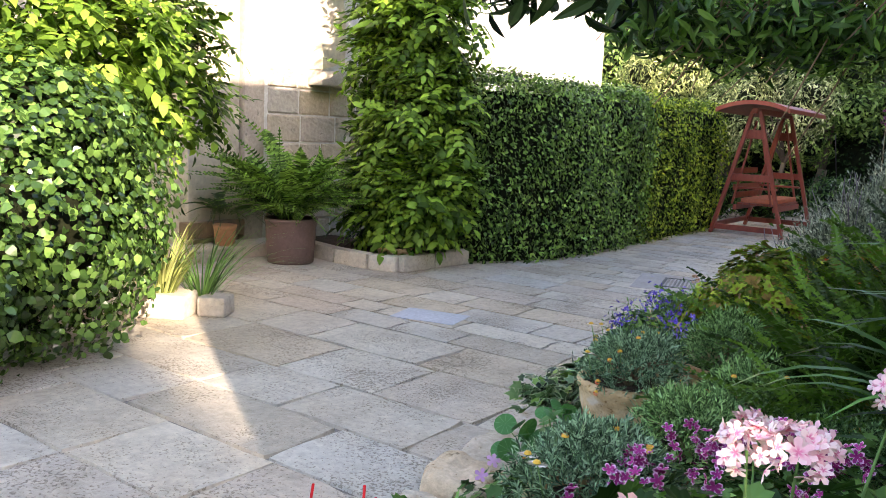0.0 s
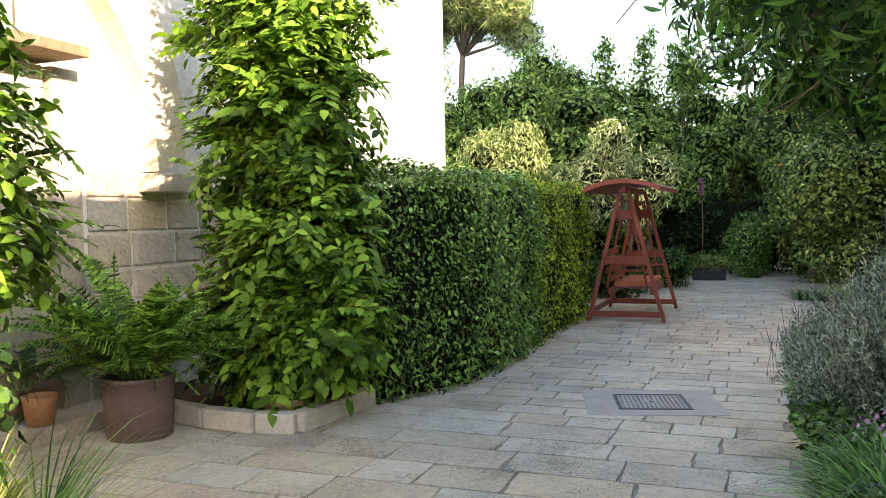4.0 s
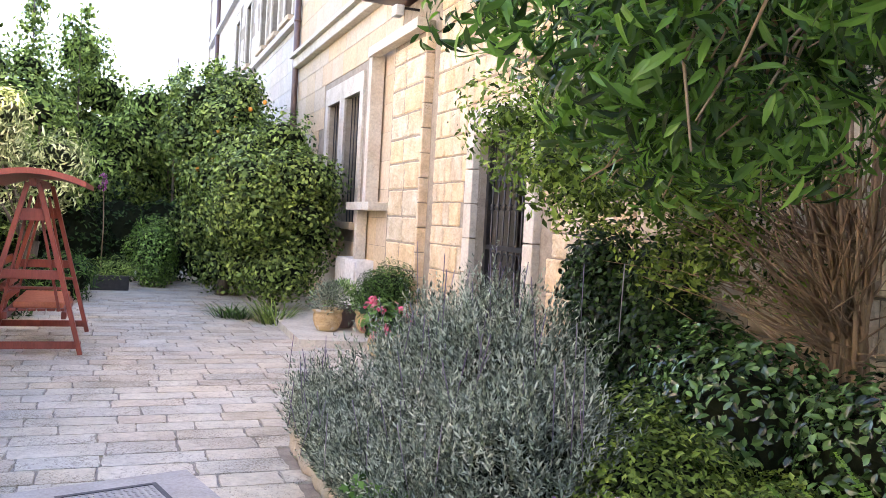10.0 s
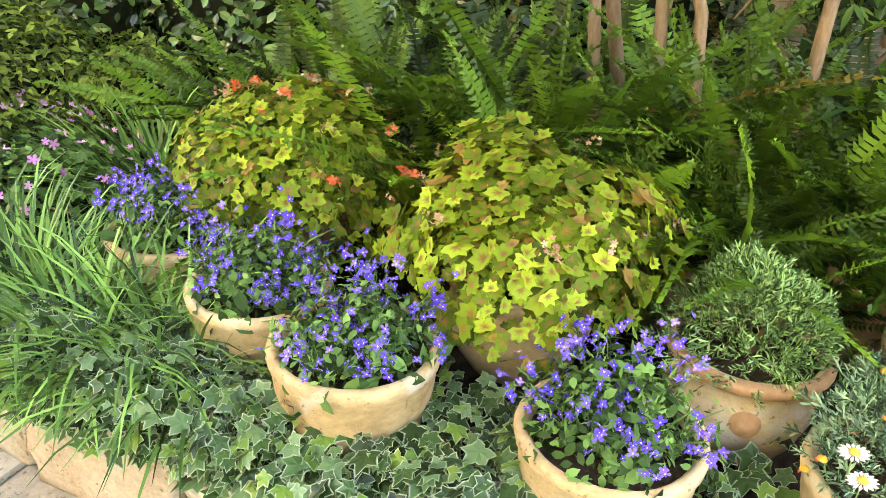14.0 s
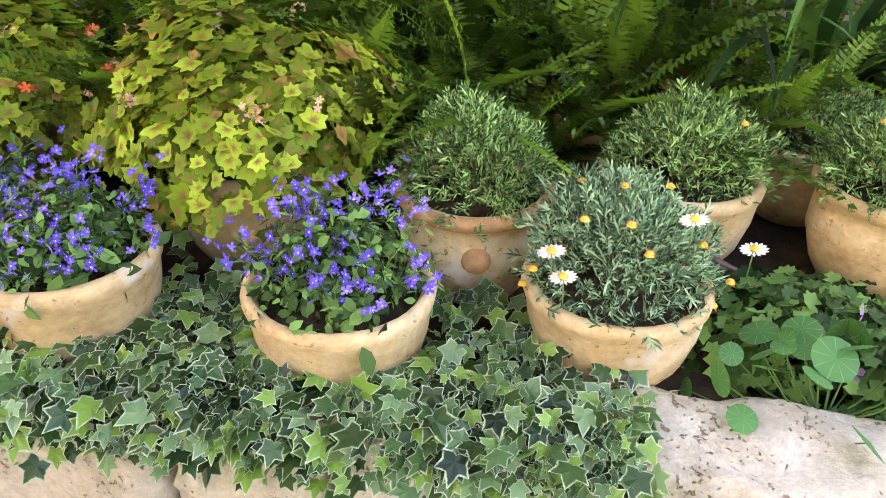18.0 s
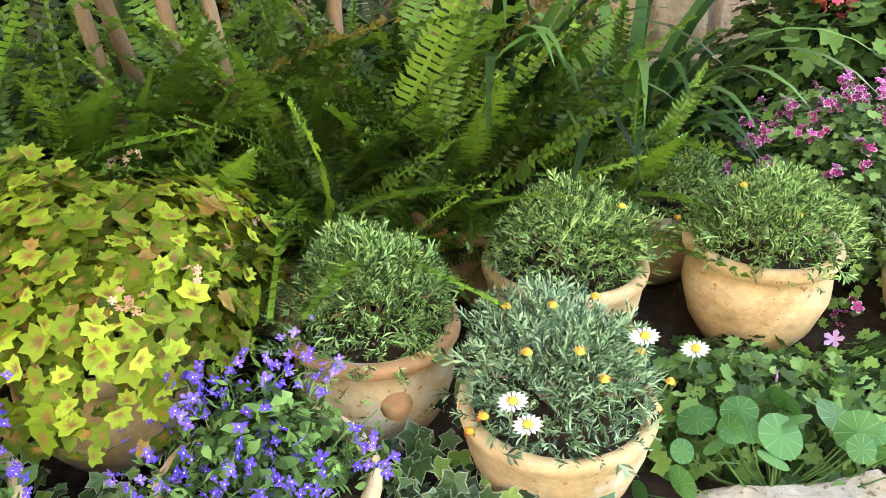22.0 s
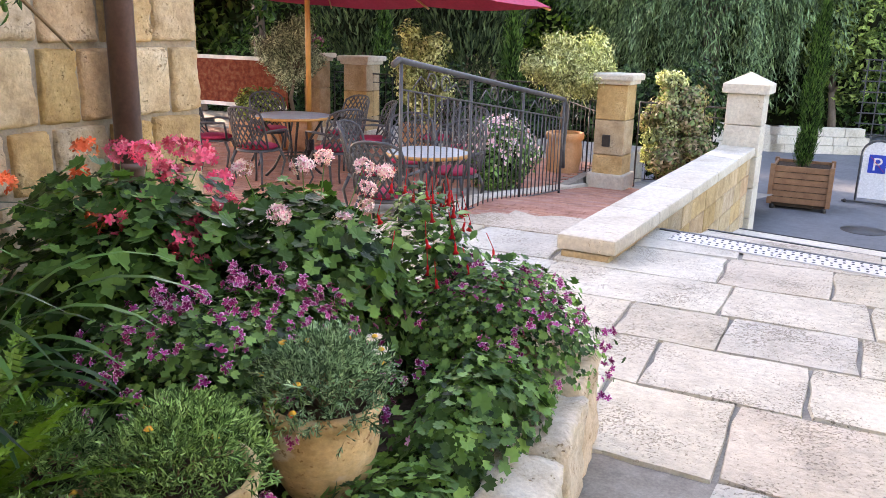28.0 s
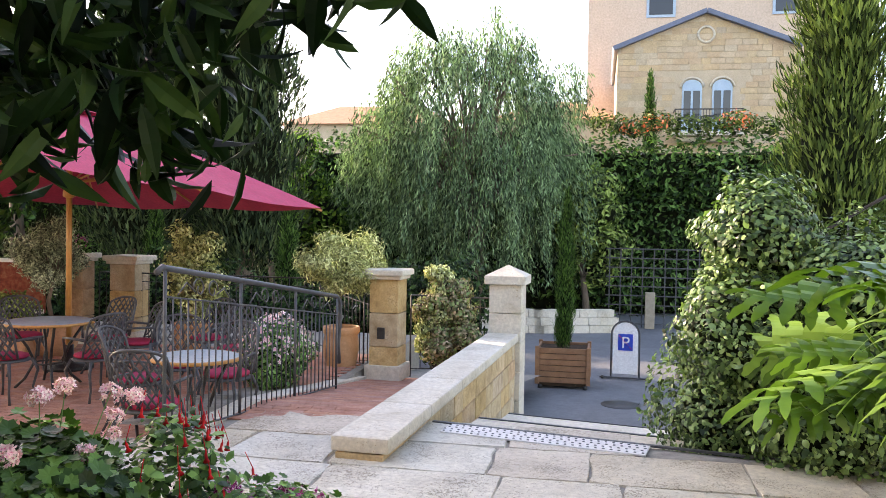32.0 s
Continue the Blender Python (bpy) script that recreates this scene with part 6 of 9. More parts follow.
LOW = [(0.55, 1.3, 1.98), (0.75, 1.2, 1.9), (0.65, 1.6, 2.0), (0.9, 1.5, 1.88), (1.0, 1.8, 1.92), (1.2, 1.5, 1.92), (1.3, 2.0, 2.0), (1.5, 1.3, 2.0), (2.1, 1.4, 2.0), (1.1, 2.2, 2.05), (0.5, 1.5, 2.35), (0.8, 1.4, 2.25), (1.6, 2.4, 2.25), (1.0, 1.0, 2.15), (1.4, 1.7, 2.2), (0.9, 2.0, 2.3)]
OVERHEAD = [(0.7, 0.25, 2.02), (0.64, 0.45, 2.0), (0.72, -0.1, 2.08), (0.52, 0.35, 2.1), (0.45, 0.2, 2.22), (0.85, 0.05, 2.0), (0.42, 0.1, 2.06), (0.3, 0.0, 2.14), (0.55, -0.15, 2.1), (0.36, 0.3, 2.24), (0.95, 0.3, 2.0), (1.1, -0.4, 1.74), (1.23, -0.34, 1.69), (1.34, -0.31, 1.72), (1.47, -0.27, 1.67), (1.57, -0.25, 1.74), (1.7, -0.22, 1.69), (0.34, 0.72, 2.13), (0.31, 1.44, 2.11), (0.47, 1.13, 2.12), (0.6, 0.82, 2.1), (0.72, 0.73, 2.0), (1.36, -0.29, 1.7), (1.6, -0.23, 1.7), (1.15, -0.35, 1.72)]
bl += [((x - 2.0, y - 0.4, z - Z), (0.32, 0.34, 0.24)) for x, y, z in LEAFY]
low = [((x - 2.0, y - 0.4, z - Z), (0.24, 0.26, 0.18)) for x, y, z in LOW] + [((x - 2.0, y - 0.4, z - Z), (0.2, 0.22, 0.13)) for x, y, z in OVERHEAD]
for x, y, z in ((2.55, -0.2, 1.35), (2.5, -0.3, 1.15), (2.6, 0.0, 1.45)):
    tw.tube([(0.4, -0.3, 0.2), (x - 1.95, y - 0.45, z * 0.5), (x - 2.0, y - 0.4, z - Z), (x - 2.05, y - 0.75, z - Z + 0.35)], [0.012, 0.01, 0.007, 0.003], 5)
for c, rad in bl + low:
    hub = np.array(c) + np.array((0.22, 0.06, 0.26))
    for k in range(4):
        e = np.array(c) + rng.normal(0, 0.15, 3)
        tw.tube([hub, (hub + e) / 2 + rng.normal(0, 0.05, 3), e], [0.005, 0.0035, 0.002], 4)
part("twig_mass", tw, M_STEM, tr, kind="stuff")
# Nearest leaves of the same tree: backlit darkness is put into their colour.
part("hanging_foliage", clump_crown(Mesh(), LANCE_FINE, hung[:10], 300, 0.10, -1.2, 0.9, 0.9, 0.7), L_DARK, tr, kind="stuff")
part("hanging_foliage", clump_crown(Mesh(), LANCE_FINE, hung[10:], 300, 0.075, -1.2, 0.9, 0.9, 0.2), L_TREE, tr, kind="stuff")
part("crown", clump_crown(Mesh(), LANCE, bl, 300, 0.075, -0.9, 1.0, 0.9, 0.42), L_TREE, tr, kind="stuff")
part("young_foliage", clump_crown(Mesh(), LANCE_FINE, low, 300, 0.058, -0.5, 0.8, 0.9, 0.42), L_LONG, tr, kind="stuff")

# downpipe by the corner
dp = thing("downpipe", "brown metal downpipe fixed to the stone wall", "pipe", (WALL_X - 0.12, -2.25, 0))
part("pipe", Mesh().tube([(0, 0, 0.05), (0, 0, 4.6)], 0.055, 16), M_PIPE, dp)
for z in (0.9, 2.4):
    part("bracket", Mesh().lathe([(0.056, 0), (0.062, 0), (0.062, 0.03), (0.056, 0.03)], 16, (0, 0, z)), M_PIPE, dp)

# ---- parapet, pillars, steps, terrace ----
par = thing("parapet", "low pale limestone parapet beside the steps, flat coping", "parapet wall", kind="structure")
PA, PB = Vector((1.84, -5.05, 0)), Vector((1.53, -10.72, 0))
d = PB - PA
ang = math.degrees(math.atan2(d.y, d.x))
L = d.length
ob = part("wall", Mesh().box((0, 0, 0), (L - 0.03, 0.30, 1.35)), M_JOINT, par)
ob.matrix_basis = pose((PA.x + PB.x) / 2, (PA.y + PB.y) / 2, -0.64, 0, 0, ang)
rr = np.random.default_rng(5)
for row in range(5):
    s, z = 0.0, 0.045 - 0.235 * (row + 0.5)
    while s < L - 0.02:
        w = min(rr.uniform(0.35, 0.75), L - s)
        w = L - s if L - s - w < 0.2 else w
        f = (s + w / 2) / L
        ob = part("block", Mesh().box((0, 0, 0), (w - 0.008, 0.335 + rr.uniform(0, 0.01), 0.227), bevel=0.008), M_STONE, par)
        ob.matrix_basis = pose(PA.x + d.x * f, PA.y + d.y * f, z, 0, 0, ang)
        s += w
for i in range(5):
    f = (i + 0.5) / 5
    ob = part("coping", Mesh().box((0, 0, 0), (L / 5 - 0.006, 0.42, 0.11), bevel=0.022), M_WHITE, par)
    ob.matrix_basis = pose(PA.x + d.x * f, PA.y + d.y * f, 0.10, 0, 0, ang)


def pillar(at, w, h, label, cap="pyramid", rz=0):
    t = thing("pillar", label, "pillar", at, rz)
    k = max(3, round(h / 0.4))
    for i in range(k):
        part("block", Mesh().box((0, 0, h * (i + 0.5) / k), (w, w, h / k - 0.008), bevel=0.012), M_STONE if cap == "flat" else M_WHITE, t)
    if cap == "pyramid":
        m = Mesh().box((0, 0, h + 0.06), (w + 0.12, w + 0.12, 0.12), bevel=0.012)
        a = w / 2 + 0.05
        m.add([(-a, -a, h + 0.12), (a, -a, h + 0.12), (a, a, h + 0.12), (-a, a, h + 0.12), (0, 0, h + 0.26)], [(0, 1, 4), (1, 2, 4), (2, 3, 4), (3, 0, 4)])
    else:
        m = Mesh().box((0, 0, h + 0.03), (w + 0.08, w + 0.08, 0.06), bevel=0.015).box((0, 0, h + 0.09), (w + 0.16, w + 0.16, 0.08), bevel=0.02)
        part("base", Mesh().box((0, 0, 0.1), (w + 0.1, w + 0.1, 0.2), bevel=0.02), M_WHITE, t)
    part("cap", m, M_WHITE, t)
    return t


pillar((1.50, -10.95, ROAD_Z), 0.44, 1.96, "square pale limestone gate pillar with a pyramid cap", rz=ang)
p1 = pillar((3.0, -10.2, -0.44), 0.39, 1.32, "square limestone pillar with a moulded flat cap", "flat", rz=ang)
part("wall_light", Mesh().box((-0.2, 0.03, 0.62), (0.05, 0.10, 0.15), bevel=0.01), M_IRON, p1)

# steps down to the street
STEP_RZ = -10.4
run = 0.0
for i, (deep, top) in enumerate(((0.95, -0.16), (0.95, -0.32), (0.42, -0.53), (0.42, -0.74), (0.42, -0.95))):
    c = pose(1.4, -6.2, 0, 0, 0, STEP_RZ) @ Vector((-2.2, -run - deep / 2, 0))
    run += deep
    st = solid("step", Mesh().box((0, 0, 0), (4.6, deep, top - ROAD_Z + 0.2), bevel=0.01), M_WHITE, "wide worn limestone step", "step", (c.x, c.y, (top + ROAD_Z - 0.2) / 2), STEP_RZ, kind="structure", group="steps")
    part("nosing", Mesh().box((0, -deep / 2 + 0.02, (top - ROAD_Z + 0.2) / 2 + 0.003), (4.58, 0.03, 0.012)), M_IRON_GREY, st)
c = pose(1.4, -6.2, 0, 0, 0, STEP_RZ) @ Vector((-0.78, 0.16, 0.004))
strip = thing("tactile_strip", "pale stone warning strip with rows of round studs", "paving strip", c, STEP_RZ)
M_STRIP = rough_stuff("warning_strip", [(0.60, 0.58, 0.54), (0.70, 0.68, 0.64)], 4, 0.7, 0.2)
for i in range(2):
    part("plate", Mesh().box((-0.39 + i * 0.78, 0, 0), (0.775, 0.27, 0.014), bevel=0.003), M_STRIP, strip)
part("nosing", Mesh().box((-1.0, -0.158, 0.0), (3.9, 0.035, 0.016)), M_IRON_GREY, strip)
st = Mesh()
for i in range(28):
    for j in range(4):
        st.lathe([(0, 0.012), (0.009, 0.011), (0.012, 0.006)], 8, (-0.755 + i * 0.056 + (0.0 if j % 2 else 0.014), -0.096 + j * 0.064, 0))
part("studs", st, M_IRON_GREY, strip, kind="stuff")

# terrace floor: red brick, and the ramp beside the railing
M_BRICK = rough_stuff("red_brick", [(0.30, 0.13, 0.09), (0.42, 0.20, 0.14), (0.48, 0.27, 0.20)], 5, 0.85, 0.3, 40, rand=0.22, island=True)


def brick_field(name, parent, x0, x1, y0, y1, zf, mat):
    m, pos, size, row = Mesh(), [], [], 0
    y = y0
    while y < y1:
        x = x0 + (0.11 if row % 2 else 0)
        while x < x1:
            pos.append((x + 0.1, y + 0.05, zf(x, y)))
            size.append((0.208, 0.098, 0.012))
            x += 0.214
        y += 0.104
        row += 1
    b = Mesh().box((0, 0, 0), (1, 1, 1))
    return part(name, m.spread((np.concatenate(b.v), b.f), pos, np.repeat(np.eye(3)[None], len(pos), 0), np.array(size)), mat, parent, kind="stuff")


def ramp_z(x, y):
    return -0.006 - max(0.0, (-6.6 - y)) * 0.125


rampf = thing("ramp", "sloping ramp of red bricks between parapet and railing", "ramp", kind="structure")
m = Mesh()
m.add([(1.62, -5.6, -0.02), (4.0, -5.6, -0.02), (4.0, -6.6, -0.02), (1.62, -6.6, -0.02), (1.2, -13.5, -0.9), (4.0, -13.5, -0.9)], [(0, 3, 2, 1), (3, 4, 5, 2)])
part("bed", m, M_MORTAR, rampf)
brick_field("bricks", rampf, 1.95, 3.2, -10.6, -5.95, ramp_z, M_BRICK)
brick_field("bricks", TERRACE_FLOOR, 3.42, 11.5, -11.2, -5.3, lambda x, y: TER_Z - 0.006, M_BRICK)
part("edge_stone", Mesh().beam((3.32, -5.2, -0.07), (3.32, -6.6, -0.07), 0.2, 0.16, 0.01).beam((3.32, -6.6, -0.07), (3.32, -10.0, -0.47), 0.2, 0.16, 0.01), M_WHITE, rampf)

# sloping terrace railing
rail = thing("railing", "grey wrought-iron railing sloping down with scrolls under its handrail", "railing", (0, 0, 0))
RA, RB = Vector((3.22, -4.95, 1.27)), Vector((3.08, -8.3, 0.80))
M_RAIL = M_IRON_GREY
part("handrail", Mesh().tube([RA + Vector((0.01, 0.1, -0.03)), RA + Vector((0, 0.03, 0.01)), RA, RA.lerp(RB, 0.5), RB, RB + Vector((0, -0.09, -0.06)), RB + Vector((0, -0.12, -0.2)), RB + Vector((0, -0.06, -0.55)), RB + Vector((0, -0.1, -0.75))], [0.022] * 9, 8), M_RAIL, rail)
part("cross_bar", Mesh().beam(RA - Vector((0, 0, 0.2)), RB - Vector((0, 0, 0.2)), 0.022, 0.012), M_RAIL, rail)
part("cross_bar", Mesh().beam(RA - Vector((0, 0, 1.17)), RB - Vector((0, 0, 0.98)), 0.022, 0.012), M_RAIL, rail)
for i in range(34):
    f = i / 33
    a = RA.lerp(RB, f)
    post = i in (0, 11, 22, 33)
    low = 1.27 - 0.18 * f if post else 1.17 - 0.19 * f
    part("post" if post else "baluster", Mesh().tube([(a.x, a.y, a.z - (0.0 if post else 0.2)), (a.x, a.y, a.z - low)], 0.014 if post else 0.0065, 6), M_RAIL, rail)


def scroll(c, along, r, turn):
    pts = []
    for i in range(22):
        a = i / 21 * 4.4 * math.pi / 2
        q = r * (1 - 0.75 * i / 21)
        pts.append(c + along * (turn * q * math.cos(a)) + Vector((0, 0, q * math.sin(a))))
    return Mesh().tube(pts, 0.006, 5)


al = (RB - RA).normalized()
for i in (0, 1, 2):
    c = RA.lerp(RB, (i + 0.5) / 3) - Vector((0, 0, 0.11))
    for s in (-1, 1):
        part("scroll", scroll(c + al * s * 0.10, al, 0.085, s), M_RAIL, rail)
        part("scroll", Mesh().tube([c + al * s * 0.16 + Vector((0, 0, -0.03)), c + al * s * 0.28 + Vector((0, 0, 0.03)), c + al * s * 0.4 + Vector((0, 0, -0.07))], 0.006, 5), M_RAIL, rail)

# straight railing at the back of the terrace
def back_rail(a, b, h, n):
    t = thing("railing", "plain dark iron railing at the edge of the terrace", "railing", (0, 0, 0))
    a, b = Vector(a), Vector(b)
    up = Vector((0, 0, h))
    part("handrail", Mesh().beam(a + up, b + up, 0.04, 0.02), M_IRON, t)
    part("cross_bar", Mesh().beam(a + up * 0.88, b + up * 0.88, 0.015, 0.012), M_IRON, t)
    part("cross_bar", Mesh().beam(a + up * 0.1, b + up * 0.1, 0.02, 0.012), M_IRON, t)
    for i in range(n + 1):
        p = a.lerp(b, i / n)
        part("baluster", Mesh().tube([p + up * (0.0 if i % 6 == 0 else 0.1), p + up], 0.012 if i % 6 == 0 else 0.006, 5), M_IRON, t)


back_rail((7.9, -11.2, TER_Z), (4.3, -11.2, TER_Z), 1.08, 30)
back_rail((4.3, -11.2, TER_Z), (3.25, -10.3, -0.45), 1.08, 14)
back_rail((2.75, -10.45, -0.45), (1.75, -10.95, -0.5), 1.1, 8)

pillar((8.1, -11.0, TER_Z), 0.30, 1.25, "square limestone terrace pillar", "flat")
pillar((7.38, -11.2, TER_Z), 0.42, 1.22, "square limestone terrace pillar with a flat cap", "flat")

# parasol
M_RED = rough_stuff("crimson_canvas", [(0.42, 0.02, 0.07), (0.52, 0.04, 0.10)], 3, 0.75, 0.1, 120)
M_POLE = rough_stuff("varnished_wood", [(0.42, 0.20, 0.05), (0.55, 0.28, 0.08)], 8, 0.4, 0.1, 40, stretch=(1, 1, 0.2))


def parasol(at, rz, S, zt, ze, hub, label, tilt=(0, 0)):
    um = thing("parasol", label, "parasol", at, rz)
    part("pole", Mesh().tube([(0, 0, 0), (0, 0, zt - 0.05)], 0.036, 14), M_POLE, um)
    part("hub", Mesh().lathe([(0.04, hub - 0.12), (0.075, hub - 0.1), (0.075, hub - 0.04), (0.05, hub), (0.085, hub + 0.03), (0.085, hub + 0.09), (0.04, hub + 0.11)], 14), M_POLE, um)
    part("foot", Mesh().lathe([(0.0, 0.0), (0.3, 0.0), (0.3, 0.05), (0.06, 0.08), (0.06, 0.3), (0.045, 0.3)], 20), M_IRON, um)
    k, n = 8, 7
    rim = [(2 * math.pi * i / k + math.pi / 4, S * (1.40 if i % 2 == 0 else 1.0)) for i in range(k)]
    vs = [(0, 0, zt)]
    for j in range(1, n + 1):
        f = j / n
        for i in range(k * 4):
            a0, r0 = rim[i // 4]
            a1, r1 = rim[(i // 4 + 1) % k]
            w = (i % 4) / 4
            p0 = np.array((math.cos(a0) * r0, math.sin(a0) * r0))
            p1 = np.array((math.cos(a1) * r1, math.sin(a1) * r1))
            q = (p0 * (1 - w) + p1 * w) * f
            sag = 0.05 * math.sin(math.pi * w) * f
            vs.append((q[0], q[1], zt - (zt - ze) * (0.82 * f + 0.18 * f * f) - sag + tilt[0] * q[0] + tilt[1] * q[1]))
    e = k * 4
    fs = [(0, 1 + i, 1 + (i + 1) % e) for i in range(e)]
    for j in range(n - 1):
        fs += [(1 + j * e + i, 1 + (j + 1) * e + i, 1 + (j + 1) * e + (i + 1) % e, 1 + j * e + (i + 1) % e) for i in range(e)]
    part("canopy", Mesh().add(vs, fs), M_RED, um)
    top = [(math.cos(2 * math.pi * i / 8 + math.pi / 8) * 0.36, math.sin(2 * math.pi * i / 8 + math.pi / 8) * 0.36, zt - 0.05) for i in range(8)]
    part("vent", Mesh().add([(0, 0, zt + 0.07)] + top, [(0, 1 + i, 1 + (i + 1) % 8) for i in range(8)]), M_RED, um)
    for i in range(k):
        v = np.array(vs[1 + (n - 1) * e + 4 * i])
        r = part("rib", Mesh().beam((0, 0, zt - 0.09), tuple(v - np.array((0, 0, 0.035))), 0.02, 0.028), M_POLE, um)
        mid = (np.array((0, 0, zt - 0.09)) + v) / 2 - np.array((0, 0, 0.05))
        part("strut", Mesh().beam((0, 0, hub + 0.06), tuple(mid), 0.018, 0.024), M_POLE, um)
    return um


parasol((6.86, -9.0, TER_Z), -17, 2.28, 3.28, 2.27, 2.28, "large square crimson parasol with a wooden pole and ribs", (0.004, 0.071))
parasol((11.2, -11.6, TER_Z), 12, 2.1, 3.05, 2.3, 2.3, "second crimson parasol further back on the terrace")

# tables and cast-metal chairs
M_CUSH = rough_stuff("crimson_cushion", [(0.32, 0.015, 0.05), (0.42, 0.03, 0.08)], 8, 0.9, 0.2, 80)
M_TABLE = rough_stuff("mosaic_top", [(0.25, 0.31, 0.34), (0.36, 0.40, 0.41), (0.46, 0.43, 0.37)], 14, 0.4, 0.1, 60)


def cafe_table(at, r, label):
    t = thing("cafe_table", label, "table", at)
    top = part("tabletop", Mesh().lathe([(0, 0.74), (r - 0.03, 0.74), (r, 0.732), (r, 0.712), (r - 0.03, 0.705), (0, 0.705)], 36), M_TABLE, t)
    part("rim", Mesh().lathe([(r, 0.738), (r + 0.014, 0.735), (r + 0.014, 0.708), (r, 0.705)], 36), M_POLE, top)
    for i in range(4):
        a = math.pi / 4 + i * math.pi / 2
        c, s = math.cos(a), math.sin(a)
        part("leg", Mesh().tube([(c * r * 0.8, s * r * 0.8, 0.7), (c * r * 0.45, s * r * 0.45, 0.45), (c * r * 0.3, s * r * 0.3, 0.28), (c * r * 0.5, s * r * 0.5, 0.1), (c * r * 0.72, s * r * 0.72, 0.0)], 0.016, 7), M_IRON, t)
    part("ring", Mesh().tube([(r * 0.33 * math.cos(a), r * 0.33 * math.sin(a), 0.26) for a in np.linspace(0, 6.283, 17)], 0.01, 6), M_IRON, t)
    return t


def chair():
    t = thing("garden_chair", "grey cast-metal garden chair with lattice back and crimson cushion", "chair", (0, 0, 0), group="terrace chairs")
    part("seat", Mesh().lathe([(0, 0.44), (0.22, 0.44), (0.235, 0.43), (0.235, 0.415), (0, 0.415)], 20), M_IRON_GREY, t)
    part("cushion", Mesh().lathe([(0, 0.49), (0.17, 0.49), (0.215, 0.475), (0.22, 0.455), (0.2, 0.442), (0, 0.442)], 20), M_CUSH, t)
    for x, y in ((-0.17, -0.17), (0.17, -0.17), (-0.17, 0.17), (0.17, 0.17)):
        part("leg", Mesh().tube([(x, y, 0.42), (x * 1.25, y * 1.25, 0.3), (x * 1.05, y * 1.05, 0.12), (x * 1.3, y * 1.3, 0.0)], [0.018, 0.016, 0.012, 0.014], 7), M_IRON_GREY, t)
    # backrest: rounded frame at y = +, with lattice
    def on_back(u, v):
        ang = u * 1.05
        return Vector((0.25 * math.sin(ang) * 1.05, 0.22 * math.cos(ang) + 0.10 * v, 0.46 + 0.46 * v * (1 - 0.18 * abs(u) ** 2.5)))
    edge = [on_back(-1, 0)] + [on_back(-1, v) for v in (0.3, 0.6, 0.85)] + [on_back(u, 1.0) for u in np.linspace(-0.9, 0.9, 9)] + [on_back(1, v) for v in (0.85, 0.6, 0.3, 0.0)]
    fr = part("back_frame", Mesh().tube(edge, 0.013, 6), M_IRON_GREY, t)
    lat = Mesh()
    for k in range(-4, 5):
        for s in (-1, 1):
            pts = []
            for j in range(9):
                u, v = k / 4 + s * (j / 8 - 0.5) * 1.1, j / 8
                if -1 <= u <= 1:
                    pts.append(on_back(u, v))
            if len(pts) > 2:
                lat.tube(pts, 0.0095, 4)
    part("lattice", lat, M_IRON_GREY, fr, kind="stuff")
    for s in (-1, 1):
        part("armrest", Mesh().tube([on_back(s * 0.98, 0.48), (s * 0.28, 0.0, 0.66), (s * 0.26, -0.18, 0.65), (s * 0.22, -0.2, 0.44)], 0.014, 6), M_IRON_GREY, t)
    return t


TABLES = [((6.4, -8.0, TER_Z), 0.48, "round cafe table with a pale blue mosaic top"), ((3.66, -6.25, TER_Z), 0.37, "small round cafe table with a pale stone top"), ((8.3, -7.3, TER_Z), 0.4, "round cafe table near the house corner")]
for at, r, lab in TABLES:
    cafe_table(at, r, lab)
ch = chair()
spots = [(3.72, -5.62, 8), (3.72, -6.95, 175), (4.38, -6.5, -80), (4.4, -7.3, 205), (5.5, -7.55, 68), (6.2, -8.85, 165), (7.2, -8.6, 230), (7.25, -7.55, -60), (6.3, -7.2, 0), (5.6, -8.5, 130), (4.3, -8.4, 180), (5.0, -9.1, 160)]
ch.matrix_basis = pose(*spots[0][:2], TER_Z, 0, 0, spots[0][2])
for x, y, a in spots[1:]:
    copy_thing(ch, pose(x, y, TER_Z, 0, 0, a))

# terrace planters
def planter_tree(at, r, h, label, leaves, tmpl, crown, n, size, clay, trunk=0.6, lift=0.2, per=1800, blob=0.3, seed=70):
    t = thing("potted_tree", label, "potted tree", at)
    pot(t, r, h, clay)
    part("trunk", Mesh().tube([(0, 0, h * 0.8), (0.05, 0.03, h + trunk * 0.5), (0, 0, h + trunk)], [0.035, 0.03, 0.02], 7), M_BARK, t)
    bl = lumps((0, 0, h + trunk + crown[2] * 0.7), crown, n * 2, blob * 0.62, seed)
    for c, _ in bl[::2]:
        part("twig", Mesh().tube([(0, 0, h + trunk * 0.9), (c[0] * 0.5, c[1] * 0.5, (h + trunk + c[2]) / 2 + 0.1), c], [0.01, 0.006, 0.002], 5), M_BARK, t)
    part("crown", clump_crown(Mesh(), tmpl, bl, per, size, lift, fill=0.95, cover=0.55), leaves, t, kind="stuff")
    return t


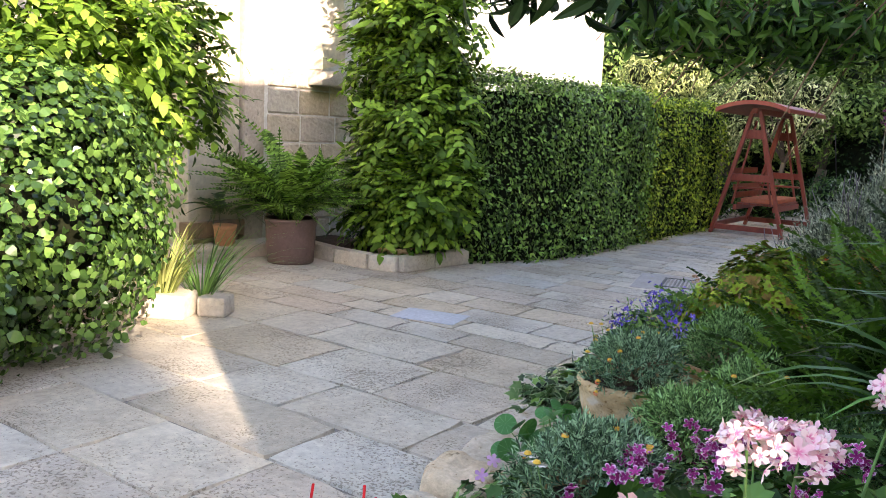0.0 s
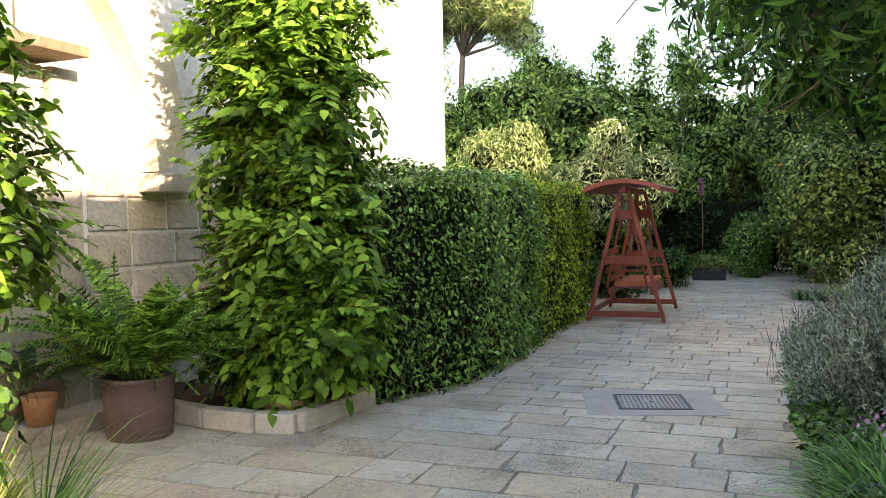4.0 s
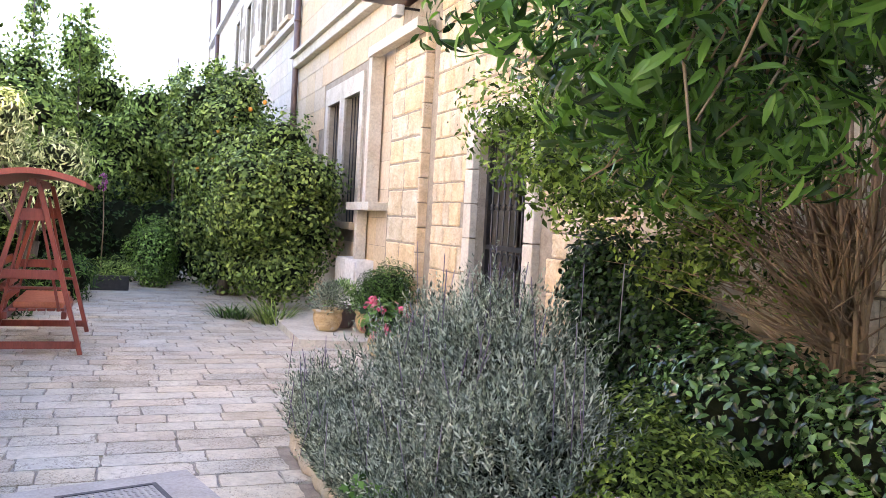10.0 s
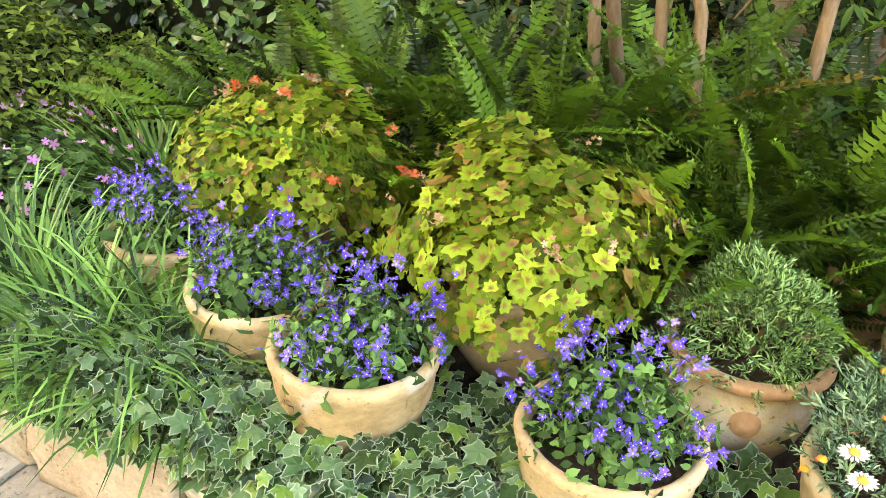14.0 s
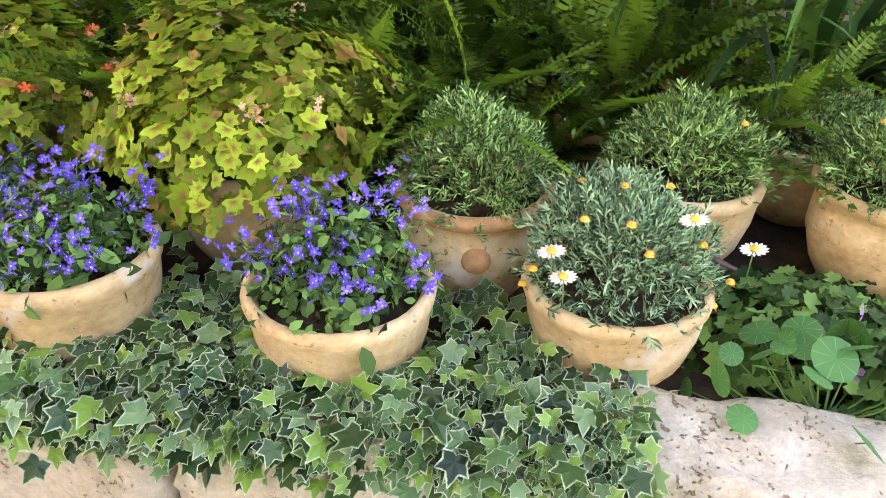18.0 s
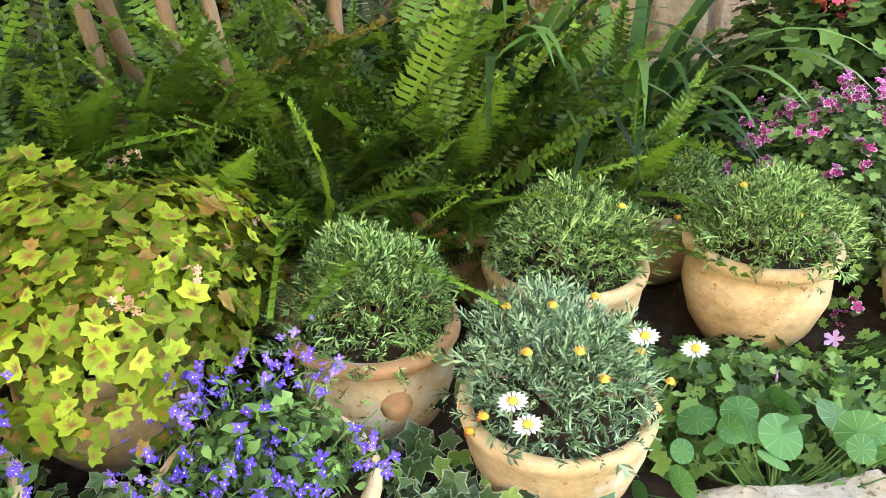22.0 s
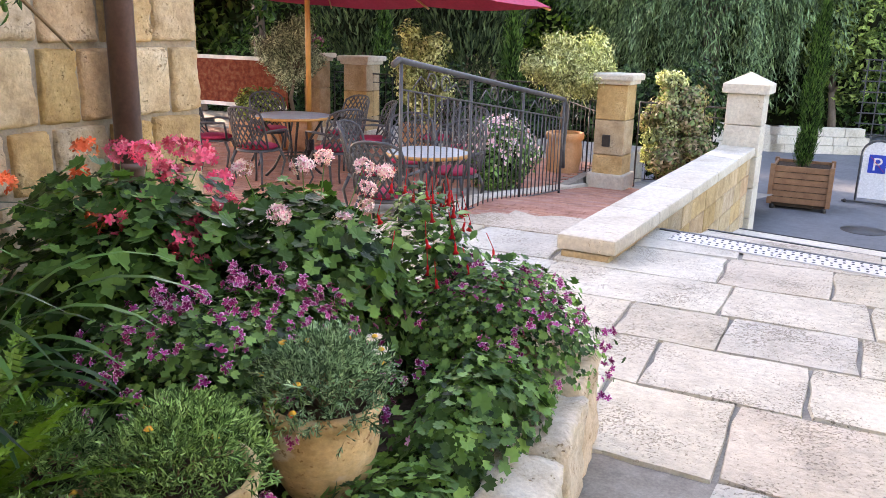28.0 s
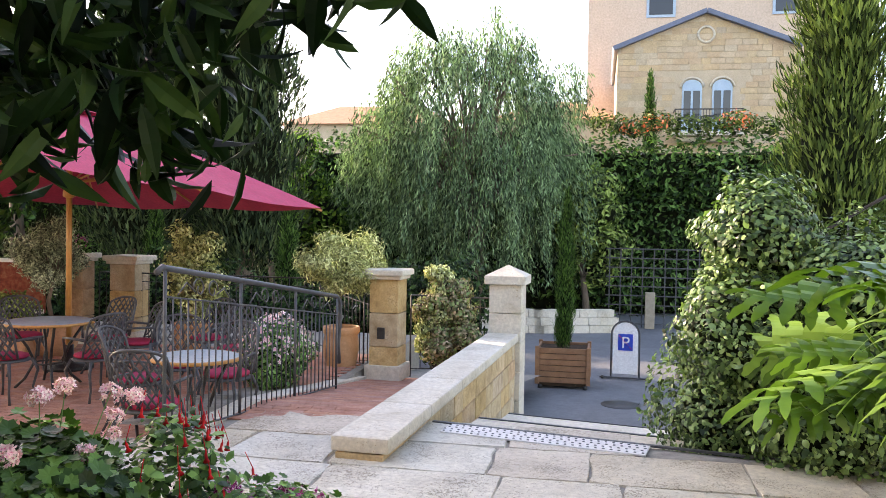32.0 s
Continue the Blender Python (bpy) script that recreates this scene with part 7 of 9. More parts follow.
L_PALE = foliage("pale_yellow_leaf", (0.33, 0.39, 0.15), (0.57, 0.6, 0.27), (0.84, 0.81, 0.45), 0.5, 0.35)
L_ROSE = foliage("rosy_leaf", (0.288, 0.312, 0.156), (0.48, 0.396, 0.252), (0.744, 0.528, 0.432), 0.5, 0.35, tip=(0.7, (0.22, 0.30, 0.12)))
L_SILVER = foliage("silver_olive_leaf", (0.187, 0.25, 0.187), (0.343, 0.406, 0.312), (0.562, 0.624, 0.515), 0.5, 0.3)
planter_tree((3.66, -10.25, -0.44), 0.24, 0.66, "tall ribbed orange jar with a pale weeping shrub", L_PALE, LANCE, (0.66, 0.66, 0.52), 26, 0.06, M_CLAY_ORANGE, 0.45, -0.7, 500, 0.26, 71)
planter_tree((7.75, -9.9, TER_Z), 0.36, 0.5, "wide terracotta planter with a small grey olive tree", L_SILVER, LANCE, (0.55, 0.55, 0.55), 18, 0.065, M_CLAY_RED, 0.5, 0.5, 500, 0.28, 72)
planter_tree((5.95, -10.5, TER_Z), 0.27, 0.45, "terracotta pot with a tall variegated shrub", L_PALE, OVAL, (0.5, 0.5, 0.75), 20, 0.055, M_CLAY_RED, 0.2, 1.2, 500, 0.28, 73)
shrub("rose_shrub", "shrub with rosy and cream young leaves by the pillar", (2.25, -10.75, -0.5), lumps((0.0, 0, 0.72), (0.52, 0.42, 0.72), 30, 0.17, 44), L_ROSE, OVAL, 900, 0.05, lift=0.9, core=0.5)
shrub("variegated_shrub", "bright variegated shrub beside the rosy one", (2.45, -10.7, -0.5), lumps((0.05, 0, 0.85), (0.3, 0.28, 0.78), 18, 0.14, 45), L_PALE, OVAL, 900, 0.045, lift=1.2, core=0.5)
pb = shrub("pink_flowering_shrub", "low shrub covered in pale pink blossoms behind the railing", (3.78, -8.3, TER_Z), [((0, 0, 0.40), (0.36, 0.6, 0.42))], L_PELARG, OVAL, 3600, 0.045)
f, df = over(320, (0, 0, 0.4), (0.38, 0.62, 0.46))
part("blossom", Mesh().spread(FLOWER, f, turns(rand_dirs(320), df), sizes(320, 0.045)), P_PINK, pb, kind="stuff")
lb = shrub("potted_shrub", "small leafy shrub in a terracotta trough", (8.2, -9.6, TER_Z), [((0, 0, 0.6), (0.4, 0.3, 0.3))], L_CITRUS, OVAL, 3000, 0.05)
part("trough", Mesh().box((0, 0, 0.2), (0.8, 0.4, 0.4), bevel=0.03), M_CLAY_RED, lb)
# rug hung over a bench wall
rug = thing("rug", "red patterned rug hung over the terrace wall", "rug", (9.2, -10.4, 0.15))
M_RUG = rough_stuff("red_rug", [(0.10, 0.02, 0.015), (0.20, 0.055, 0.03), (0.26, 0.13, 0.07)], 14, 0.95, 0.3, 60)
part("cloth", Mesh().box((0, 0, 0.45), (1.9, 0.05, 0.8), bevel=0.02), M_RUG, rug)
part("border", Mesh().box((0, 0.03, 0.82), (1.9, 0.02, 0.06)).box((0, 0.03, 0.08), (1.9, 0.02, 0.06)), P_WHITE, rug)
hang = thing("flower_basket", "basket of dark purple petunias on a pillar", "flower basket", (8.1, -11.0, 1.08))
part("foliage", clump_crown(Mesh(), OVAL, [((0, 0, 0.1), (0.25, 0.2, 0.15))], 4000, 0.05), L_PELARG, hang, kind="stuff")
part("blossom", heads(Mesh(), [(0.1, 0.1, 0.2), (-0.1, 0.12, 0.18), (0, 0.15, 0.1)], 0.1, 16, 0.05), P_MAGENTA, hang, kind="stuff")

# planter box with a slim cypress, parking sign
box = thing("planter_box", "square slatted wooden planter box on a metal base", "planter", (0.85, -14.1, ROAD_Z))
M_TIMBER = rough_stuff("brown_timber", [(0.20, 0.09, 0.04), (0.30, 0.15, 0.07)], 8, 0.6, 0.2, 40, stretch=(1, 1, 1))
for s in (-1, 1):
    for i in range(6):
        part("slat", Mesh().box((0, s * 0.42, 0.15 + i * 0.1), (0.84, 0.03, 0.09), bevel=0.006), M_TIMBER, box)
        part("slat", Mesh().box((s * 0.42, 0, 0.15 + i * 0.1), (0.03, 0.84, 0.09), bevel=0.006), M_TIMBER, box)
    for q in (-1, 1):
        part("corner_post", Mesh().box((s * 0.43, q * 0.43, 0.4), (0.07, 0.07, 0.64), bevel=0.006), M_TIMBER, box)
        part("foot", Mesh().lathe([(0, 0), (0.04, 0), (0.04, 0.07), (0, 0.07)], 10, (s * 0.38, q * 0.38, 0)), M_IRON, box)
part("soil", Mesh().box((0, 0, 0.35), (0.8, 0.8, 0.6)), M_SOIL, box)
cy = thing("cypress", "slim column-shaped young cypress in the planter", "tree", (0.85, -14.1, ROAD_Z + 0.65))
m = Mesh()
for z in np.linspace(0.08, 2.62, 44):
    r = 0.165 * min(1.0, 0.75 + z * 0.5) * (1 - (z / 2.78) ** 3)
    p, d = ball(230, (0.02 * math.sin(7 * z), 0.02 * math.cos(5 * z), z), (r, r, 0.11), 0.5)
    m.spread(SLIM, p, turns(unit(d * 0.7 + np.array((0, 0, 1.5)) + rng.normal(size=d.shape) * 0.2), d), sizes(230, 0.075))
part("inner_mass", Mesh().lathe([(0.01, 0.1), (0.09, 0.3), (0.095, 1.4), (0.05, 2.3), (0.0, 2.5)], 9), M_CORE, cy)
part("foliage", m, L_TREE, cy, kind="stuff")
part("trunk", Mesh().tube([(0, 0, 0), (0, 0, 2.2)], [0.05, 0.01], 7), M_BARK, cy)


# ---- street: sign, walls, trees, houses ----
def parking_sign(at, rz, s=1.0):
    t = thing("parking_sign", "white arched pavement sign with a blue parking mark", "sign", at, rz)
    M_SIGN = rough_stuff("white_sign", [(0.74, 0.74, 0.74), (0.82, 0.82, 0.82)], 4, 0.4, 0)
    arch = [(-0.22, 0.1), (0.22, 0.1)] + [(0.22 * math.cos(a), 0.82 + 0.22 * math.sin(a)) for a in np.linspace(0, math.pi, 13)]
    k = len(arch)
    m = Mesh().add([(x, y, z) for y in (-0.012, 0.012) for x, z in arch], [tuple(range(k)), tuple(range(2 * k - 1, k - 1, -1))] + [(i, i + k, (i + 1) % k + k, (i + 1) % k) for i in range(k)])
    part("panel", m, M_SIGN, t)
    part("frame", Mesh().tube([(-0.25, 0, 0.02), (-0.25, 0, 0.82)] + [(-0.25 * math.cos(a), 0, 0.82 + 0.25 * math.sin(a)) for a in np.linspace(0.2, math.pi - 0.2, 10)] + [(0.25, 0, 0.82), (0.25, 0, 0.02)], 0.016, 7), M_IRON_GREY, t)
    blue = part("blue_square", Mesh().box((0, 0.016, 0.68), (0.26, 0.008, 0.3)), rough_stuff("sign_blue", [(0.01, 0.05, 0.42), (0.015, 0.07, 0.5)], 4, 0.4, 0), t)
    cu = bpy.data.curves.new("letter", "FONT")
    cu.body, cu.size, cu.extrude, cu.align_x = "P", 0.3, 0.003, "CENTER"
    cu.materials.append(M_SIGN)
    ob = new("letter", cu)
    ob.parent = blue
    ob.matrix_basis = pose(0, 0.022, 0.575, 90, 0, 180)
    part("red_bar", Mesh().beam((-0.11, 0.026, 0.56), (0.11, 0.026, 0.80), 0.02, 0.004, 0.0), P_RED, t)
    part("foot", Mesh().box((0, 0, 0.03), (0.9, 0.06, 0.03), bevel=0.006), M_IRON_GREY, t)
    for q in (-0.4, 0.4):
        part("wheel", Mesh().tube([(q, -0.05, 0.03), (q, 0.05, 0.03)], 0.03, 10), M_IRON, t)
    return t


parking_sign((-0.22, -14.9, ROAD_Z), -4)
parking_sign((5.6, -18.5, ROAD_Z + 0.0), 10)

lw = thing("street_wall", "low wall of pale squared limestone blocks", "wall", kind="structure")
r = np.random.default_rng(3)
for (xa, ya), (xb, yb) in (((9.0, -19.6), (1.6, -21.0)), ((1.6, -21.0), (0.0, -21.6))):
    L = math.hypot(xb - xa, yb - ya)
    a = math.degrees(math.atan2(yb - ya, xb - xa))
    for c in range(3):
        s0 = -0.2 * (c % 2)
        while s0 < L:
            w = r.uniform(0.3, 0.5)
            f = min(max((s0 + w / 2) / L, 0.02), 0.98)
            ob = part("block", Mesh().box((0, 0, 0), (w - 0.01, 0.3, 0.2), bevel=0.012), M_WHITE, lw)
            ob.matrix_basis = pose(xa + (xb - xa) * f, ya + (yb - ya) * f, ROAD_Z + 0.1 + c * 0.205, 0, 0, a)
            s0 += w
gt = thing("trellis_gate", "dark timber trellis gate with stone post", "gate", (-1.2, -23.0, ROAD_Z))
for i in range(9):
    part("slat", Mesh().box((-1.2 + i * 0.3, 0, 1.1), (0.03, 0.03, 2.2)), M_IRON_GREY, gt)
    part("slat", Mesh().box((0, 0.03, 0.1 + i * 0.26), (2.6, 0.02, 0.03)), M_IRON_GREY, gt)
# Stone post in a darker mortar tone: its shade is put into the colour.
part("post", Mesh().box((0.1, 0.2, 0.5), (0.26, 0.2, 1.0), bevel=0.02), M_JOINT, gt)
drain = solid("drain_cover", Mesh().lathe([(0, 0.008), (0.3, 0.008), (0.31, 0.002), (0.31, 0.0)], 24), M_IRON, "round iron drain cover in the asphalt", "drain cover", (-0.1, -12.7, ROAD_Z))

# weeping pepper tree
pt = thing("pepper_tree", "large weeping pepper tree with hanging feathery branches", "tree", (3.9, -24.0, ROAD_Z))
part("trunk", Mesh().tube([(0, 0, -0.1), (0.1, 0, 1.2), (0.0, 0.1, 2.6), (0.3, 0, 4.5)], [0.35, 0.3, 0.25, 0.12], 10), M_BARK, pt)
m, lim = Mesh(), Mesh()
PR = np.random.default_rng(9)
for k in range(1050):
    d = unit(PR.normal(size=3) + np.array((0, 0.25, 0.15)))
    q = PR.uniform(0.45, 1.0) ** 0.5
    lobe = 0.86 + 0.22 * math.sin(3.1 * d[0] + 2.0 * d[2] + 0.6) * math.cos(2.3 * d[2] - 1.7 * d[1]) + 0.10 * math.sin(9 * d[0] + 5 * d[2])
    top = np.array((0.1, 0.3, 5.7)) + d * np.array((4.2, 3.0, 3.7)) * q * lobe
    ln = PR.uniform(1.0, 2.6) * (0.55 if top[2] > 6.8 else 1.0)
    n = int(ln * 46)
    s = PR.random(n)
    out = np.array((d[0], d[1], 0)) * 0.35
    p = top + np.outer(s * ln, np.array((0, 0, -1.0))) + np.outer(np.sqrt(s), out) + PR.normal(0, 0.09, (n, 3))
    dd = unit(np.array((d[0] * 0.3, d[1] * 0.3, -1.0)) + PR.normal(0, 0.35, (n, 3)))
    m.spread(SLIM, p, turns(dd, rand_dirs(n)), sizes(n, 0.17))
    if k % 14 == 0:
        lim.tube([(0.1, 0.05, 3.0), tuple(np.array((0.1, 0.2, 4.4)) * 0.5 + top * 0.5), tuple(top)], [0.1, 0.05, 0.02], 5)
part("limb", lim, M_BARK, pt)
part("crown", m, foliage("pepper_leaf", (0.117, 0.205, 0.113), (0.186, 0.293, 0.156), (0.265, 0.382, 0.215), 0.5, 0.4), pt, kind="stuff")

L_BACK_G = foliage("creeper_leaf", (0.05, 0.10, 0.03), (0.09, 0.14, 0.04), (0.15, 0.2, 0.06), 0.5, 0.3)
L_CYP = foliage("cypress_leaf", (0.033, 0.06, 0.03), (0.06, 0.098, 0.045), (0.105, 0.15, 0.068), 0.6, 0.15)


def cypress(at, h, r, leaves, label, n=60, per=420, size=0.22, base=0.6):
    t = thing("cypress", label, "tree", at)
    part("trunk", Mesh().tube([(0, 0, -0.1), (0, 0, h * 0.9)], [r * 0.18, 0.03], 8), M_BARK, t)
    m = Mesh()
    for i in range(n):
        f = i / (n - 1)
        z = base + (h - base) * f
        q = r * (1 - f**2.2) * (0.6 + 0.4 * min(1, f * 5)) + 0.05
        a = rng.uniform(0, 6.28)
        p, nn = ball(per, (0.25 * q * math.cos(a), 0.25 * q * math.sin(a), z), (q, q, h / n * 2.2), 0.5)
        m.spread(SLIM, p, turns(unit(nn * 0.6 + np.array((0, 0, 1.0)) + rng.normal(size=nn.shape) * 0.25), nn), sizes(per, size))
    part("foliage", m, leaves, t, kind="stuff")
    part("inner_mass", Mesh().lathe([(0.01, base), (r * 0.62, base + 0.1 * h), (r * 0.6, h * 0.5), (r * 0.3, h * 0.8), (0.01, h * 0.95)], 10), M_CORE, t)
    return t


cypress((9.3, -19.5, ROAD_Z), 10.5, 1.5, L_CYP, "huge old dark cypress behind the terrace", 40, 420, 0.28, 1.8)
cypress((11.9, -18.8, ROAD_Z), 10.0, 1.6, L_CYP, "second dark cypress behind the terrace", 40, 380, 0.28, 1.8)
# Sunlight is put into this lighter, yellower copy of the cypress leaf.
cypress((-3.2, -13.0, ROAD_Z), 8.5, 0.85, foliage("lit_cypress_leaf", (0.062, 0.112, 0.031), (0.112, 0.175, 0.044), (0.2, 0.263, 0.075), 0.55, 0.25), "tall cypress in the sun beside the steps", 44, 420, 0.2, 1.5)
cypress((9.2, -15.0, ROAD_Z), 3.0, 0.22, L_TREE, "slim young cypress behind the railing", 26, 120, 0.12, 0.3)
cypress((6.4, -15.2, ROAD_Z), 3.2, 0.22, L_TREE, "slim young cypress beyond the terrace", 26, 120, 0.12, 0.3)

# ivy-clad boundary behind the street
bd = thing("boundary_hedge", "high dark ivy-covered boundary across the street", "hedge", (0, -27.0, ROAD_Z))
bl = [((x, rng.normal(0, 0.4), z), (1.6, 1.0, 1.3)) for x in np.linspace(-11, 33, 25) for z in (1.0, 3.0, 4.6)]
part("foliage", clump_crown(Mesh(), KITE, bl, 700, 0.19, cover=0.5), L_TREE, bd, kind="stuff")
part("inner_mass", Mesh().box((11, -0.4, 2.6), (46, 0.8, 5.2), bevel=0.2), M_CORE, bd)
rf = thing("flowering_creeper", "creeper with orange-red flowers on top of the boundary", "climber", (-2.2, -26.6, 4.9))
part("foliage", clump_crown(Mesh(), KITE, [((x, 0, 0.1 * math.sin(3 * x)), (0.7, 0.5, 0.35)) for x in np.linspace(-2.5, 2.4, 7)], 500, 0.15), L_BACK_G, rf, kind="stuff")
part("blossom", clump_crown(Mesh(), KITE, [((x, 0.3, 0.1 * math.sin(3 * x)), (0.6, 0.4, 0.3)) for x in (-1.6, 0.9, 1.5)], 200, 0.11, cover=0.12), P_ORANGE, rf, kind="stuff")
tree("green_tree", "bright leafy tree at the street corner", (0.6, -24.0, ROAD_Z), 3, (0, 0, 3.0), (1.3, 1.2, 1.9), 18, 0.7, L_CITRUS, KITE, 1300, 0.16, 81, 0.1)
shr = shrub("dark_shrubs", "dark bushes behind the terrace railing", (7.5, -14.5, ROAD_Z), [((x, rng.normal(0, 0.3), 0.9 + 0.3 * math.sin(x)), (0.9, 0.7, 1.0)) for x in np.linspace(-4.5, 6.5, 10)], L_DARK, KITE, 1300, 0.12)
tree("green_tree", "sunlit leafy tree behind the terrace", (10.5, -24.5, ROAD_Z), 4, (0, 0, 3.6), (2.2, 1.5, 2.2), 16, 0.9, L_BRIGHT, KITE, 900, 0.17, 82, 0.12)
# The first two are added sun blockers; the rest fill the background.
for i, (x, y) in enumerate(((13.6, -12.6), (15.5, -16.0), (17.0, -21.0), (20.5, -21.5), (14.2, -22.0))):
    tree("shade_tree", "dark broad tree added to shade and back the terrace", (x, y, ROAD_Z), 5, (0, 0, 6.2), (1.9, 2.2, 2.2), 22, 1.0, L_TREE, KITE, 800, 0.2, 90 + i, 0.2)

# Added out of view to keep direct sun off terrace and bed end.
for i, (x, y) in enumerate(((12.8, -11.0), (12.6, -13.4), (13.2, -8.9))):
    tree("shade_tree", "unseen tree added to keep sun off the terrace and bed", (x, y, ROAD_Z), 3, (0, 0, 3.2 if i < 2 else 4.9), (1.3, 1.5 if i < 2 else 1.2, 2.0 if i < 2 else 1.7), 16, 0.8, L_TREE, KITE, 700, 0.2, 95 + i, 0.12)

# Added out of view; its crown narrows the sun patch on the court.
tree("shade_tree", "unseen tree added to shade the court floor", (13.4, -10.85, ROAD_Z), 5, (0, 0, 7.1), (1.4, 1.3, 1.9), 32, 0.8, L_TREE, KITE, 1100, 0.22, 99, 0.18)
# shrubs and big-leaved plant at the top of the steps
shrub("pittosporum_shrub", "dense shrub of small glossy leaves beside the steps", (-1.15, -6.5, -0.4), [((0.3, 0.0, 0.5), (0.7, 0.6, 0.6)), ((0.35, 0.15, 1.2), (0.55, 0.55, 0.6)), ((0.2, 0.0, 1.9), (0.5, 0.5, 0.55)), ((-0.4, 0.3, 0.7), (0.8, 0.8, 0.7)), ((-0.5, 0.2, 1.5), (0.7, 0.7, 0.6)), ((-0.2, 0.75, 0.55), (0.55, 0.4, 0.4)), ((-0.9, 0.7, 0.6), (0.7, 0.5, 0.55))], foliage("pittosporum_leaf", (0.065, 0.13, 0.039), (0.117, 0.208, 0.065), (0.234, 0.338, 0.13), 0.35, 0.3), OVAL, 4200, 0.052, core=0.66)
ph = thing("philodendron", "large philodendron with deeply cut bright green leaves", "plant", (-1.70, -4.95, 0))
vs, fs = [], []
PH = np.random.default_rng(17)
for sx in (-1, 1):
    y = -0.06
    for i in range(5):
        hw = PH.uniform(0.088, 0.112) * (1 - 0.05 * i)
        w = 0.40 * math.sin(math.pi * min(0.93, 0.32 + i * 0.13)) ** 0.7 * PH.uniform(0.75, 1.15)
        sweep, wave = PH.uniform(-0.03, 0.03) - 0.12 + 0.11 * i, PH.uniform(-0.05, 0.05)
        b = len(vs)
        for f, k in ((0.0, 1.0), (0.2, 1.0), (0.38, 0.92), (0.5, 0.60), (0.62, 0.56), (0.73, 0.80), (0.80, 0.58), (0.88, 0.52), (0.95, 0.34), (1.0, 0.05)):
            yy, z = y + hw + sweep * f * f * (1.6 - 0.6 * f), -0.35 * y * y + 0.14 * f - 0.32 * f * f + wave * f
            j = PH.uniform(0.75, 1.25, 2) if f > 0.3 else (1, 1)
            vs += [(sx * w * f, yy - hw * k * j[0], z), (sx * w * f, yy + hw * k * j[1], z + 0.014)]
        for q in range(9):
            c = b + 2 * q
            fs.append((c, c + 2, c + 3, c + 1) if sx > 0 else (c + 1, c + 3, c + 2, c))
        y += 2 * hw * 0.84
big = (np.array(vs), fs)
sm = Mesh()
L_PHIL = foliage("philodendron_leaf", (0.092, 0.204, 0.031), (0.143, 0.275, 0.04), (0.224, 0.368, 0.071), 0.32, 0.3, single=True)
for k in range(24):
    a = rng.uniform(-0.7, 1.9)
    hgt = rng.uniform(0.55, 1.6)
    tip = np.array((math.cos(a) * rng.uniform(0.3, 0.75), math.sin(a) * rng.uniform(0.2, 0.6), hgt))
    dd = unit(np.array((math.cos(a), math.sin(a), rng.uniform(-0.6, 0.1))))
    part("leaf", Mesh().spread(big, [tip], turns(dd[None], unit(np.array((0.1, 0.6, 1.0)) + rng.normal(0, 0.5, 3))[None]), np.array([rng.uniform(0.5, 0.78)])), L_PHIL, ph)
    sm.tube([(0, 0, 0), tuple(tip * np.array((0.5, 0.5, 0.7))), tuple(tip)], [0.014, 0.011, 0.008], 5)
part("stalk", sm, L_BRIGHT, ph)
srl = thing("railing", "dark iron stair railing climbing beside the cypress", "railing", (0, 0, 0))
part("handrail", Mesh().beam((-2.0, -9.5, 1.5), (-4.4, -8.2, 3.2), 0.05, 0.03), M_IRON, srl)
part("cross_bar", Mesh().beam((-2.0, -9.5, 0.6), (-4.4, -8.2, 2.3), 0.03, 0.02), M_IRON, srl)
for i in range(14):
    f = i / 13
    part("baluster", Mesh().tube([(-2.0 - 2.4 * f, -9.5 + 1.3 * f, 0.6 + 1.7 * f), (-2.0 - 2.4 * f, -9.5 + 1.3 * f, 1.5 + 1.7 * f)], 0.01, 5), M_IRON, srl)
part("post", Mesh().tube([(-2.0, -9.5, ROAD_Z), (-2.0, -9.5, 1.5)], 0.025, 6), M_IRON, srl)

# gabled stone house across the street
hs = thing("stone_house", "gabled limestone house with a balcony and twin arched windows", "house", (-4.15, -38.0, ROAD_Z))
M_HOUSE = rough_stuff("house_stone", [(0.44, 0.35, 0.24), (0.54, 0.44, 0.31)], 2, 0.9, 0.3, 12)
m = Mesh()
e0, ap, hw = 10.9, 12.4, 3.85
m.add([(-hw, 0, 0), (hw, 0, 0), (hw, 0, e0), (0, 0, ap), (-hw, 0, e0), (-hw, -9, 0), (hw, -9, 0), (hw, -9, e0), (0, -9, ap), (-hw, -9, e0)], [(0, 1, 2, 3, 4), (9, 8, 7, 6, 5), (1, 6, 7, 2), (5, 0, 4, 9)])
wl_ = part("wall", m, M_HOUSE, hs)
b = Mesh()
rr = np.random.default_rng(4)
pos, size = [], []
for c in range(30):
    z = 4.2 + c * 0.27
    x = -hw
    while x < hw - 0.05:
        w = min(rr.uniform(0.35, 0.75), hw - x)
        lim_ = e0 + (ap - e0) * (1 - abs(x + w / 2) / hw)
        if z + 0.27 < lim_ and not (-1.75 < x + w / 2 < 1.55 and 7.0 < z < 9.75):
            pos.append((x + w / 2, 0.012, z + 0.135))
            size.append((w - 0.012, 0.03, 0.258))
        x += w
bb = Mesh().box((0, 0, 0), (1, 1, 1))
part("stone_facing", b.spread((np.concatenate(bb.v), bb.f), pos, np.repeat(np.eye(3)[None], len(pos), 0), np.array(size)), rough_stuff("house_blocks", [(0.44, 0.35, 0.24), (0.55, 0.45, 0.32)], 2, 0.9, 0.3, 12, rand=0.16, island=True), wl_, kind="stuff")
